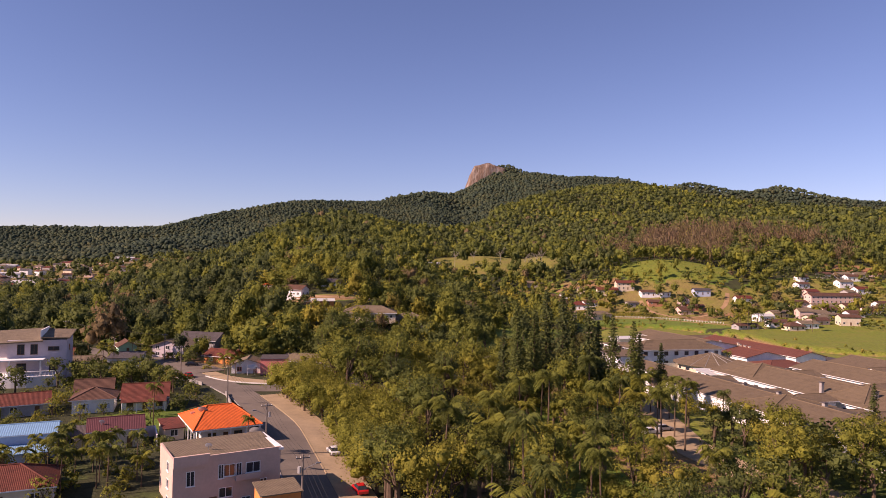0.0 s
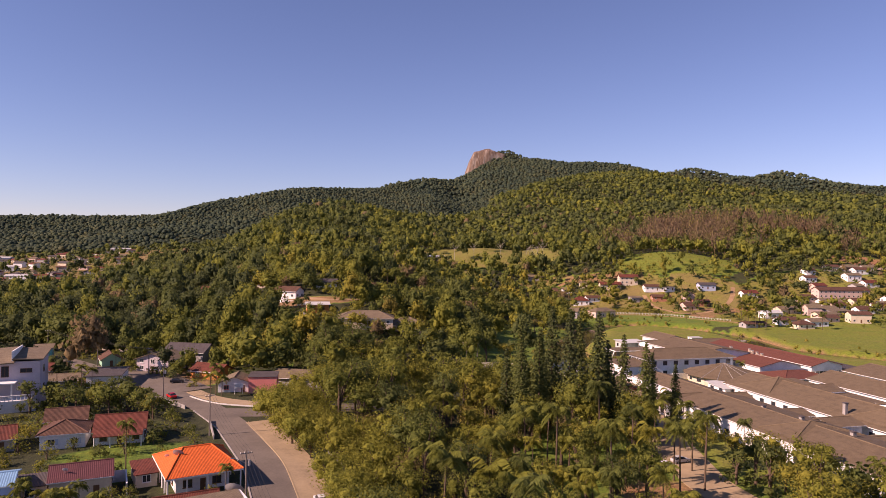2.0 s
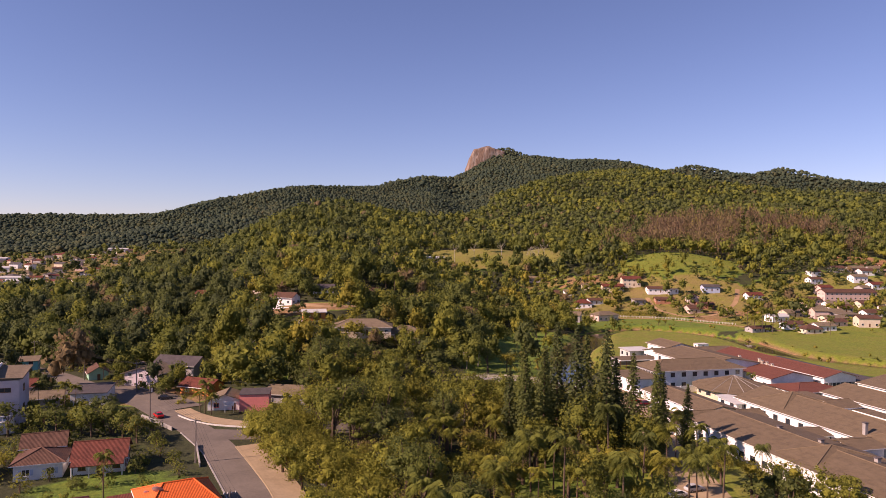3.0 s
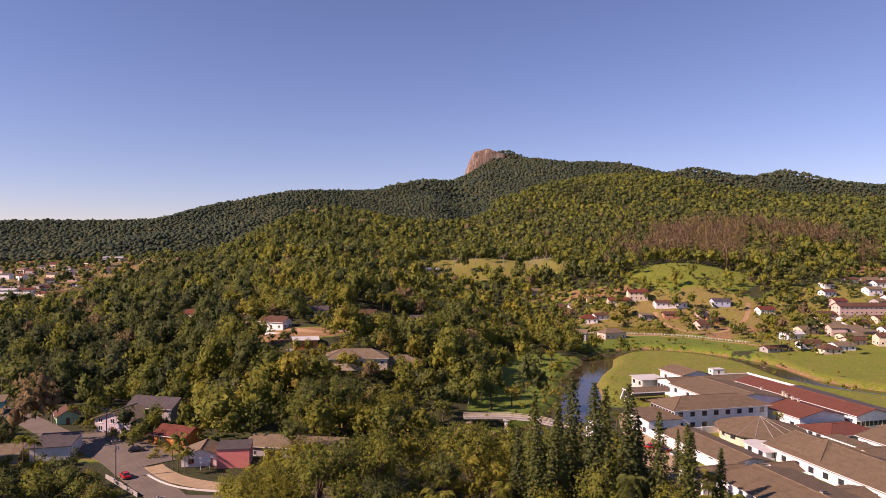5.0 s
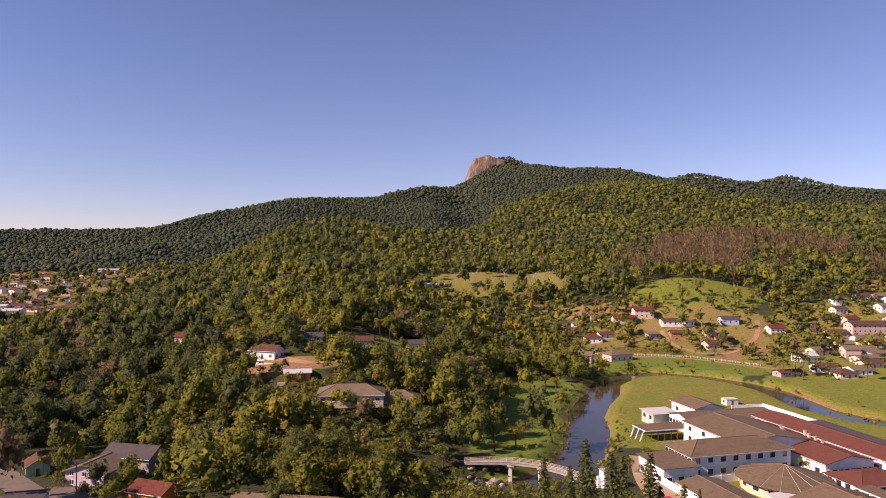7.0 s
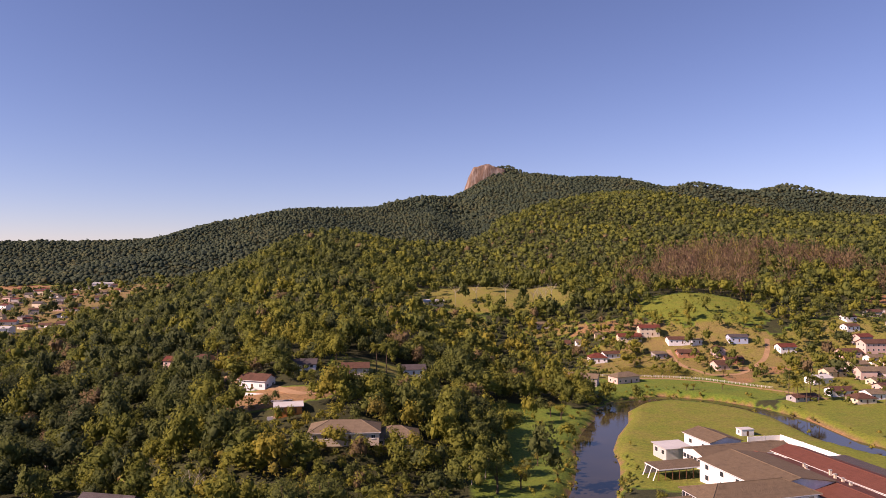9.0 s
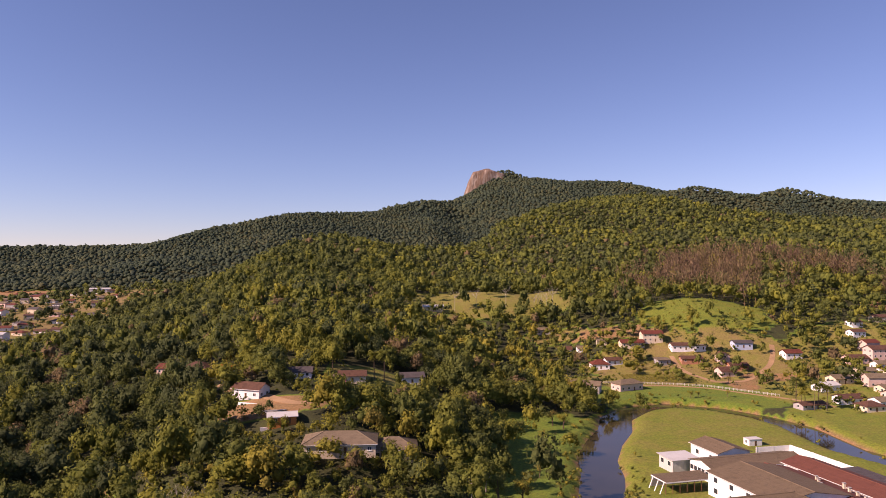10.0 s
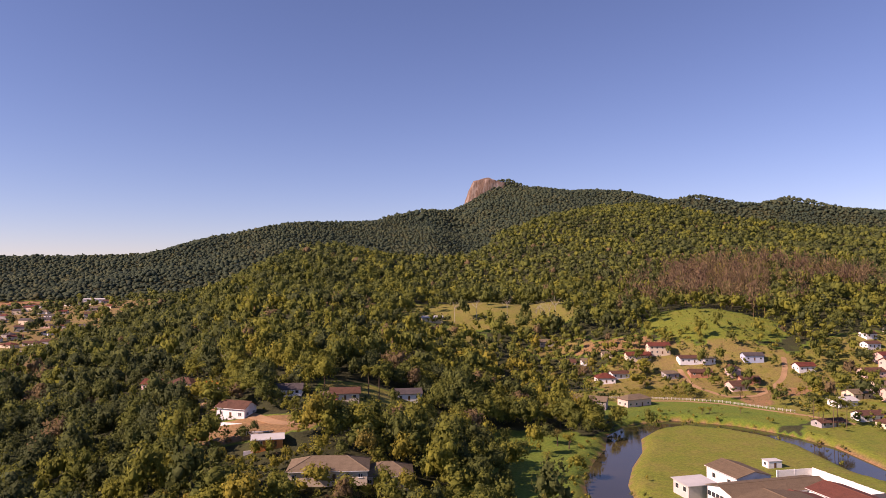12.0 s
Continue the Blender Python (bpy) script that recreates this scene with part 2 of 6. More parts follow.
def box(x0, y0, z0, x1, y1, z1):
    v = [(x0, y0, z0), (x1, y0, z0), (x1, y1, z0), (x0, y1, z0), (x0, y0, z1), (x1, y0, z1), (x1, y1, z1), (x0, y1, z1)]
    return v, [(3, 2, 1, 0), (4, 5, 6, 7), (0, 1, 5, 4), (1, 2, 6, 5), (2, 3, 7, 6), (3, 0, 4, 7)]


def join(*geos):
    v, f = [], []
    for gv, gf in geos:
        n = len(v)
        v += list(gv)
        f += [tuple(i + n for i in q) for q in gf]
    return v, f


def moved(geo, m):
    return [tuple(m @ Vector(p)) for p in geo[0]], geo[1]


def rod(a, b, r0, r1=None, n=6):
    """A tapered rod from a to b."""
    a, b = Vector(a), Vector(b)
    r1 = r0 if r1 is None else r1
    q = (b - a).to_track_quat("Z", "Y")
    v = []
    for p, r in ((a, r0), (b, r1)):
        for k in range(n):
            w = 2 * math.pi * k / n
            v.append(tuple(p + q @ Vector((r * math.cos(w), r * math.sin(w), 0))))
    f = [(k, (k + 1) % n, n + (k + 1) % n, n + k) for k in range(n)]
    return v, f + [tuple(range(n))[::-1], tuple(range(n, 2 * n))]


def tube(pts, r, n=4):
    """One bent rod through the points."""
    pts = [Vector(p) for p in pts]
    v = []
    for i, p in enumerate(pts):
        q = (pts[min(i + 1, len(pts) - 1)] - pts[max(i - 1, 0)]).to_track_quat("Z", "Y")
        v += [tuple(p + q @ Vector((r * math.cos(2 * math.pi * k / n), r * math.sin(2 * math.pi * k / n), 0))) for k in range(n)]
    return v, [(i * n + k, i * n + (k + 1) % n, (i + 1) * n + (k + 1) % n, (i + 1) * n + k) for i in range(len(pts) - 1) for k in range(n)]


def slab_roof(polys, thick=0.14):
    """Roof planes (each a loop, first edge on the eave) with thickness and uv in metres."""
    verts, faces, uvs = [], [], []
    for loop in polys:
        p = [Vector(q) for q in loop]
        u = (p[1] - p[0]).normalized()
        nrm = (p[1] - p[0]).cross(p[2] - p[0]).normalized()
        w = nrm.cross(u)
        n, k = len(p), len(verts)
        verts += [tuple(q) for q in p] + [tuple(q - nrm * thick) for q in p]
        uv = [((q - p[0]).dot(u), (q - p[0]).dot(w)) for q in p]
        faces.append(tuple(range(k, k + n)))
        uvs.append(uv)
        faces.append(tuple(range(k + 2 * n - 1, k + n - 1, -1)))
        uvs.append(uv[::-1])
        for i in range(n):
            j = (i + 1) % n
            faces.append((k + j, k + i, k + n + i, k + n + j))
            uvs.append([uv[j], uv[i], uv[i], uv[j]])
    return (verts, faces), uvs


def roof_planes(style, w, d, h, rise, axis, over):
    """Loops of a roof over a body w x d whose eaves lie at height h."""
    a, b = w / 2 + over, d / 2 + over
    if axis == "y":
        loops, ridge = roof_planes(style, d, w, h, rise, "x", over)
        turn = lambda p: (-p[1], p[0], p[2])
        return [[turn(p) for p in q] for q in loops], [[turn(p) for p in e] for e in ridge]
    half = d / 2
    drop = over * rise / half
    lo, hi = h - drop, h + rise
    if style == "gable":
        return [[(-a, -b, lo), (a, -b, lo), (a, 0, hi), (-a, 0, hi)], [(a, b, lo), (-a, b, lo), (-a, 0, hi), (a, 0, hi)]], [[(-a, 0, hi), (a, 0, hi)]]
    if style == "hip":
        r = max(0.0, a - b)
        loops = [[(-a, -b, lo), (a, -b, lo), (r, 0, hi), (-r, 0, hi)], [(a, b, lo), (-a, b, lo), (-r, 0, hi), (r, 0, hi)],
                 [(a, -b, lo), (a, b, lo), (r, 0, hi)], [(-a, b, lo), (-a, -b, lo), (-r, 0, hi)]]
        if r < 0.05:
            loops[0], loops[1] = loops[0][:3], loops[1][:3]
        edges = [[(-r, 0, hi), (r, 0, hi)]] if r > 0.05 else []
        edges += [[(sx * a, sy * b, lo), (sx * r, 0, hi)] for sx in (-1, 1) for sy in (-1, 1)]
        return loops, edges
    if style == "shed":
        return [[(-a, -b, h - drop * 0.5), (a, -b, h - drop * 0.5), (a, b, h + rise), (-a, b, h + rise)]], []
    return [[(-a, -b, h + 0.12), (a, -b, h + 0.12), (a, b, h + 0.12), (-a, b, h + 0.12)]], []


def window_on(parent, side, w, d, at, z, ww, wh, frame_mat, pane_mat, shutters=None, fine=True):
    """A window on one side of a body; at: place along the side."""
    turn = {"front": 0, "right": 90, "back": 180, "left": -90}[side]
    off = d / 2 if side in ("front", "back") else w / 2
    m = pose(0, 0, 0, 0, 0, turn)
    t = 0.09
    x0, x1, z0, z1, yo, yi = at - ww / 2, at + ww / 2, z, z + wh, -off - 0.06, -off + 0.02
    ring = [(x0 - t, z0 - t), (x1 + t, z0 - t), (x1 + t, z1 + t), (x0 - t, z1 + t), (x0, z0), (x1, z0), (x1, z1), (x0, z1)]
    verts = [(x, yo, zz) for x, zz in ring] + [(x, yi, zz) for x, zz in ring]
    faces = []
    for i in range(4):
        j = (i + 1) % 4
        faces += [(i, j, 4 + j, 4 + i), (8 + j, 8 + i, 12 + i, 12 + j), (j, i, 8 + i, 8 + j), (4 + i, 4 + j, 12 + j, 12 + i)]
    f = part("window", moved((verts, faces), m), frame_mat, parent)
    if fine:
        part("mullion", moved(box(at - 0.04, -off - 0.05, z, at + 0.04, -off + 0.02, z + wh), m), frame_mat, f)
        part("sill", moved(box(x0 - 0.18, -off - 0.16, z - t - 0.07, x1 + 0.18, -off + 0.02, z - t), m), frame_mat, f)
    part("pane", moved(box(at - ww / 2, -off - 0.022, z, at + ww / 2, -off + 0.02, z + wh), m), pane_mat, f)
    if shutters:
        for s in (-1, 1):
            x = at + s * (ww / 2 + t + 0.32)
            part("shutter", moved(box(x - 0.3, -off - 0.07, z, x + 0.3, -off - 0.01, z + wh), m), shutters, parent, "painted louvred shutter")
    return f


def door_on(parent, side, w, d, at, material, dw=0.95, dh=2.05, z=0.05, handle=True):
    turn = {"front": 0, "right": 90, "back": 180, "left": -90}[side]
    off = d / 2 if side in ("front", "back") else w / 2
    m = pose(0, 0, 0, 0, 0, turn)
    dr = part("door", moved(join(box(at - dw / 2, -off - 0.04, z, at + dw / 2, -off + 0.02, z + dh)), m), material, parent)
    if handle:
        part("handle", moved(box(at + dw / 2 - 0.14, -off - 0.1, z + 1.0, at + dw / 2 - 0.08, -off - 0.04, z + 1.12), m), metal_grey, dr)


def body_geo(w, d, h, rise, style, axis, down=1.6):
    """Outer walls, with the gable ends closed up to the roof."""
    g = box(-w / 2, -d / 2, -down, w / 2, d / 2, h - 0.02)
    rise -= 0.16
    if style == "gable" and axis == "x":
        tri = [(s * (w / 2 - e), y, z) for s in (-1, 1) for e in (0, 0.25) for y, z in ((-d / 2, h - 0.02), (d / 2, h - 0.02), (0, h + rise))]
        g = join(g, (tri, [(1, 0, 2), (3, 4, 5), (6, 7, 8), (10, 9, 11), (0, 3, 5, 2), (4, 1, 2, 5), (9, 6, 8, 11), (7, 10, 11, 8)]))
    elif style == "gable":
        tri = [(x, s * (d / 2 - e), z) for s in (-1, 1) for e in (0, 0.25) for x, z in ((-w / 2, h - 0.02), (w / 2, h - 0.02), (0, h + rise))]
        g = join(g, (tri, [(0, 1, 2), (4, 3, 5), (7, 6, 8), (9, 10, 11), (3, 0, 2, 5), (1, 4, 5, 2), (6, 9, 11, 8), (10, 7, 8, 11)]))
    elif style == "shed":
        g = join(g, ([(-w / 2, -d / 2, h - 0.02), (w / 2, -d / 2, h - 0.02), (w / 2, d / 2, h - 0.02), (-w / 2, d / 2, h - 0.02), (w / 2, d / 2, h + rise), (-w / 2, d / 2, h + rise)],
                     [(1, 2, 4), (0, 5, 3), (2, 3, 5, 4)]))
    return g


HOUSES = []   # x, y and radius of every building, to keep trees off it


def house(label, cx, cy, rot, w, d, h, wall, roof, style="gable", axis="x", rise=1.5, over=0.6, sides=("front", "left", "right"), storeys=1,
          frame_m=None, pane_m=None, shutters=None, near=True, door="front", group="", name="house", z=None, wins=None, category="house", chimney=False, big=False):
    z0 = float(height(cx, cy)) if z is None else z
    t = thing(name, pose(cx, cy, z0, 0, 0, rot), label, category, group)
    n_keep = max(1, round(w / d))
    for k in range(n_keep):
        u = (-w / 2 + w * (k + 0.5) / n_keep)
        HOUSES.append((cx + u * math.cos(radians(rot)), cy + u * math.sin(radians(rot)), 0.5 * max(d, w / n_keep)))
    part("wall", body_geo(w, d, h, rise, style, axis), wall, t)
    loops, ridges = roof_planes(style, w, d, h, rise, axis, over)
    geo, uvs = slab_roof(loops, 0.16)
    r = part("roof", geo, roof, t, uvs=uvs)
    if near and ridges:
        part("ridge_cap", join(*[rod(Vector(a) + Vector((0, 0, 0.02)), Vector(b) + Vector((0, 0, 0.02)), 0.13, n=6) for a, b in ridges]), roof, r)
    if near and style in ("gable", "hip"):
        a, b = w / 2 + over, d / 2 + over
        drop = over * rise / ((d if axis == "x" else w) / 2)
        lo = h - drop - 0.2
        for s in (-1, 1):
            part("fascia", box(-a, s * b - 0.03, lo, a, s * b + 0.03, lo + 0.16) if axis == "x" or style == "hip" else box(s * a - 0.03, -b, lo, s * a + 0.03, b, lo + 0.16), white_paint, t)
    fm, pm = frame_m or white_paint, pane_m or glass_dark
    step = h / storeys
    for s in sides:
        run = w if s in ("front", "back") else d
        n = wins or max(1, int(run / 3.6))
        for fl in range(storeys):
            for k in range(n):
                at = -run / 2 + run * (k + 0.5) / n
                if fl == 0 and s == door and k == n // 2:
                    door_on(t, s, w, d, at, wood_brown, handle=near)
                    continue
                window_on(t, s, w, d, at, fl * step + (0.8 if big else 0.95), 1.8 if big else 1.25, 1.6 if big else 1.15, fm, pm, shutters if near else None, near and not big)
    if chimney:
        part("chimney", join(box(w * 0.2, -0.35, h, w * 0.2 + 0.6, 0.35, h + rise + 0.9), box(w * 0.2 - 0.08, -0.43, h + rise + 0.9, w * 0.2 + 0.68, 0.43, h + rise + 1.02)), wall, t)
    return t


def dish(parent, x, y, z, r=0.7, turn=0.0, mat=None):
    """A satellite dish: a bowl on a short mast with a feed arm."""
    v, f = [], []
    n, rings = 14, 4
    for k in range(rings + 1):
        rr = r * k / rings
        for j in range(n):
            w = 2 * math.pi * j / n
            v.append((rr * math.cos(w), rr * math.sin(w), 0.24 * r * (k / rings) ** 2))
    for k in range(rings):
        for j in range(n):
            f.append((k * n + j, k * n + (j + 1) % n, (k + 1) * n + (j + 1) % n, (k + 1) * n + j))
    m = pose(x, y, z + r * 0.9, 50, 0, turn)
    d = part("satellite_dish", moved((v, f), m), mat or grey_paint, parent, "weathered satellite dish", smooth=True)
    part("mast", join(rod((x, y, z - 0.3), (x, y, z + r * 0.9), 0.04), moved(rod((0, 0, 0.1), (0, 0, r * 0.9), 0.02), m)), metal_grey, d)


# tints of walls, roofs and fittings
def tiles(name, colour, rib=0.24, course=0.38, spread=0.3, rough=0.8, metal=0.0):
    """Roof covering: ribs across and courses up the slope, by uv in metres, with weather stains."""
    m, nt, b = shade(name, rough, metal)
    uv = nt.nodes.new("ShaderNodeUVMap").outputs["UV"]
    co = world_coords(nt)
    sep = nt.nodes.new("ShaderNodeSeparateXYZ")
    nt.links.new(uv, sep.inputs[0])

    def saw(sock, period, sharp):
        d = nt.nodes.new("ShaderNodeMath")
        d.operation = "MULTIPLY"
        d.inputs[1].default_value = 2 * math.pi / period
        nt.links.new(sock, d.inputs[0])
        s = nt.nodes.new("ShaderNodeMath")
        s.operation = "SINE"
        nt.links.new(d.outputs[0], s.inputs[0])
        q = nt.nodes.new("ShaderNodeMath")
        q.operation = "MULTIPLY_ADD"
        q.inputs[1].default_value, q.inputs[2].default_value = 0.5 * sharp, 0.5
        nt.links.new(s.outputs[0], q.inputs[0])
        return q.outputs[0]
    ribs = saw(sep.outputs[0], rib, 1.0)
    big = add_ramp(nt, add_noise(nt, 0.55, 5, 0.7, co), [(0.28, tint(colour, 1 - spread)), (0.5, colour), (0.75, tint(colour, 1 + spread * 0.5))])
    fine = add_ramp(nt, add_noise(nt, 5.0, 3, 0.6, co), [(0.3, (0.72, 0.72, 0.72)), (0.7, (1, 1, 1))])
    col = add_mix(nt, "MULTIPLY", 1.0, big, fine)
    groove = add_ramp(nt, ribs, [(0.0, (0.55, 0.52, 0.5)), (0.35, (1, 1, 1))])
    col = add_mix(nt, "MULTIPLY", 0.7, col, groove)
    if course:
        rows = saw(sep.outputs[1], course, 1.0)
        col = add_mix(nt, "MULTIPLY", 0.45 if course < 1 else 0.15, col, add_ramp(nt, rows, [(0.0, (0.5, 0.48, 0.46)), (0.3, (1, 1, 1))]))
    nt.links.new(col, b.inputs["Base Color"])
    add_bump(nt, b, ribs, 0.6, 0.05)
    return m


white_paint = plain("white_paint", (0.78, 0.77, 0.75), 0.65, 0.1, 0.35, 3.0)
white_wall = plain("white_wall", (0.82, 0.81, 0.80), 0.8, 0.16, 0.3, 2.5)
lilac_wall = plain("pale_lilac_wall", (0.52, 0.45, 0.48), 0.8, 0.12, 0.3, 2.5)
cream_wall = plain("cream_wall", (0.66, 0.56, 0.42), 0.8, 0.14, 0.3, 2.5)
beige_wall = plain("beige_wall", (0.60, 0.43, 0.35), 0.85, 0.12, 0.3, 2.5)
grey_wall = plain("grey_wall", (0.36, 0.34, 0.34), 0.85, 0.18, 0.3, 2.5)
pink_wall = plain("pink_wall", (0.80, 0.26, 0.22), 0.8, 0.12, 0.3, 2.5)
palepink_wall = plain("pale_pink_wall", (0.64, 0.46, 0.40), 0.8, 0.12, 0.3, 2.5)
orange_wall = plain("orange_wall", (0.70, 0.26, 0.07), 0.8, 0.14, 0.3, 2.5)
green_wall = plain("mint_green_wall", (0.28, 0.52, 0.38), 0.8, 0.12, 0.3, 2.5)
teal_wall = plain("teal_wall", (0.16, 0.55, 0.52), 0.8, 0.12, 0.3, 2.5)
blue_wall = plain("pale_blue_wall", (0.45, 0.52, 0.66), 0.8, 0.12, 0.3, 2.5)
brick_wall = plain("raw_brick_wall", (0.42, 0.20, 0.12), 0.9, 0.25, 0.5, 4.0)
concrete = plain("grey_concrete", (0.34, 0.32, 0.30), 0.9, 0.22, 0.4, 3.0)
grey_paint = plain("grey_paint", (0.42, 0.40, 0.38), 0.6, 0.15, 0.6, 4.0)
metal_grey = plain("grey_metal", (0.30, 0.30, 0.31), 0.45, 0.12, 0.8, 5.0, metal=0.6)
wood_brown = plain("brown_wood", (0.16, 0.08, 0.04), 0.6, 0.2, 0.8, 8.0)
wood_pole = plain("weathered_pole", (0.20, 0.17, 0.15), 0.85, 0.2, 0.8, 8.0)
black_rubber = plain("black_rubber", (0.02, 0.02, 0.02), 0.8, 0.1)
glass_dark = plain("window_glass", (0.035, 0.04, 0.05), 0.08, 0.2, 0.4, 2.0, bump=0, spec=0.6)
roof_orange = tiles("orange_clay_tiles", (0.78, 0.15, 0.025), 0.24, 0.36, 0.16)
roof_red = tiles("weathered_red_tiles", (0.175, 0.048, 0.029), 0.24, 0.36, 0.5)
roof_brown = tiles("old_brown_tiles", (0.135, 0.066, 0.042), 0.24, 0.36, 0.45)
roof_grey = tiles("grey_fibre_cement_roof", (0.215, 0.165, 0.105), 0.18, 1.8, 0.3)
roof_hosp = tiles("sooty_brown_fibre_cement_roof", (0.180, 0.132, 0.080), 0.18, 2.2, 0.3)
roof_maroon = tiles("maroon_ribbed_roof", (0.13, 0.045, 0.05), 0.3, 0.0, 0.25)
roof_hospred = tiles("dark_red_roof_sheets", (0.17, 0.062, 0.04), 0.22, 2.2, 0.25)
roof_blue = tiles("blue_metal_sheets", (0.22, 0.42, 0.62), 0.36, 0.0, 0.12, 0.5)
roof_dark = tiles("dark_grey_roof", (0.10, 0.085, 0.085), 0.22, 0.5, 0.3)
roof_white = plain("pale_metal_roof", (0.50, 0.50, 0.48), 0.6, 0.12, 0.3, 2.0)
asphalt = plain("worn_asphalt", (0.165, 0.138, 0.112), 0.9, 0.25, 0.12, 2.2)
pave_mat = plain("sandy_pavement", (0.36, 0.27, 0.165), 0.95, 0.22, 0.2, 2.0)
kerb_mat = plain("pale_kerb", (0.62, 0.60, 0.56), 0.85, 0.15)
dirt_mat = plain("ochre_dirt", (0.36, 0.23, 0.12), 0.95, 0.28, 0.1, 1.2)
bark_mat = plain("grey_brown_bark", (0.13, 0.09, 0.06), 0.95, 0.3, 1.0, 8.0)

# ---- roads ----
def strip(name, pts, width, lift, material, label, category, cross=1, step=3.0):
    """A ribbon of constant width that follows the ground."""
    p = np.array(pts, float)
    seg = np.r_[0, np.cumsum(np.hypot(*np.diff(p, axis=0).T))]
    s = np.linspace(0, seg[-1], max(3, int(seg[-1] / step)))
    x, y = np.interp(s, seg, p[:, 0]), np.interp(s, seg, p[:, 1])
    for _ in range(3):
        x[1:-1], y[1:-1] = (x[:-2] + 2 * x[1:-1] + x[2:]) / 4, (y[:-2] + 2 * y[1:-1] + y[2:]) / 4
    tx, ty = np.gradient(x), np.gradient(y)
    ln = np.hypot(tx, ty)
    nx, ny = -ty / ln, tx / ln
    v, f = [], []
    cols = np.linspace(-0.5, 0.5, cross + 1)
    for i in range(len(s)):
        for c in cols:
            px, py = x[i] + nx[i] * c * width, y[i] + ny[i] * c * width
            v.append((px, py, float(height(px, py)) + lift))
    k = cross + 1
    for i in range(len(s) - 1):
        for j in range(cross):
            f.append((i * k + j, (i + 1) * k + j, (i + 1) * k + j + 1, i * k + j + 1))
    # skirt downwards, so that the ribbon has a thickness
    n = len(v)
    v += [(a, b, c - 0.35) for a, b, c in v]
    for i in range(len(s) - 1):
        for j in (0, cross):
            f.append((i * k + j, (i + 1) * k + j, n + (i + 1) * k + j, n + i * k + j))
    ob = new(name, mesh_of(name, v, f, material))
    return tagged(ob, label, category, kind="structure")


MAIN_ROAD = [(33.6, -40), (-1.6, 60), (-18.5, 108), (-32.7, 147.5), (-48.2, 178), (-59, 194), (-71, 207), (-84, 222), (-105, 238), (-132, 262), (-175, 292), (-230, 320)]
strip("road", MAIN_ROAD, 7.8, 0.10, asphalt, "worn grey asphalt street through the town", "road", 3)
strip("road", [(-57, 190.5), (-47, 189.5), (-38, 191), (-26, 197), (-12, 204)], 8.5, 0.085, asphalt, "worn asphalt side street behind the park", "road", 3)
strip("pavement", [(-70, 216), (-79, 226), (-90, 236), (-103, 244)], 10, 0.16, asphalt, "worn paved forecourt before the houses at the bend", "pavement", 3)
strip("pavement", [(40.5, -38), (4.7, 62), (-12.1, 110.3), (-26.0, 150), (-36.5, 170), (-42.5, 181)], 6.2, 0.24, pave_mat, "sandy pavement beside the wooded park", "pavement", 2)
strip("pavement", [(-47, 199), (-53, 200.6), (-60.5, 204), (-67, 210), (-70, 214)], 4.4, 0.24, pave_mat, "paved island corner with pale kerb", "pavement", 2)
strip("kerb", [(37.2, -39), (1.9, 61), (-14.9, 109.3), (-29, 149), (-39, 169), (-44.8, 180)], 0.25, 0.28, pave_mat, "pale concrete kerb along the street", "kerb")
strip("kerb", [(-45, 196), (-50.3, 196.8), (-55, 197.6), (-60.8, 199.8), (-65, 203.4), (-68.9, 207.6)], 0.4, 0.30, kerb_mat, "white painted kerb round the corner island", "kerb")
strip("kerb", [(29.9, -41), (-5.3, 59), (-22.2, 106.7), (-36.4, 146), (-51.6, 176), (-62, 191)], 0.25, 0.22, concrete, "pale concrete kerb along the street", "kerb")
strip("path", [(171, 566), (170, 552), (171, 538), (181, 512), (199, 512), (214, 526), (232, 545), (241, 560), (246, 572)], 3.4, 0.12, dirt_mat, "ochre dirt lane in the village", "path")
strip("path", [(-100, 398), (-89, 386), (-72, 371), (-60, 358), (-52, 352), (-40, 360), (-30, 372)], 4.5, 0.12, dirt_mat, "ochre dirt lane between the hillside houses", "path")
strip("path", [(120, 506), (150, 503), (172, 494), (199, 466), (215, 440)], 2.4, 0.12, dirt_mat, "trodden track along the field fence", "path")
strip("path", [(72, 112), (60, 132), (56, 150), (58, 172), (60, 200), (64, 225), (67, 262), (72, 285)], 10.0, 0.11, pave_mat, "sandy service drive beside the long white building", "path", 3)

LANES = [[(171, 566), (170, 552), (171, 538), (181, 512), (199, 512), (214, 526), (232, 545), (243, 565), (262, 600)], [(-100, 398), (-89, 386), (-72, 371), (-60, 358), (-52, 352), (-40, 360), (-30, 372)]]
HOUSES += [(-32.6, 105.6, 9), (-43.3, 139.5, 8.5), (-111.5, 191, 10), (-118, 184, 8), (51.6, 254.6, 3)]

# ---- the street's houses ----
T = "houses of the street"


def leg_posts(parent, pts, z0, z1, mat, r=0.12):
    for x, y in pts:
        part("post", rod((x, y, z0), (x, y, z1), r, n=6), mat, parent)


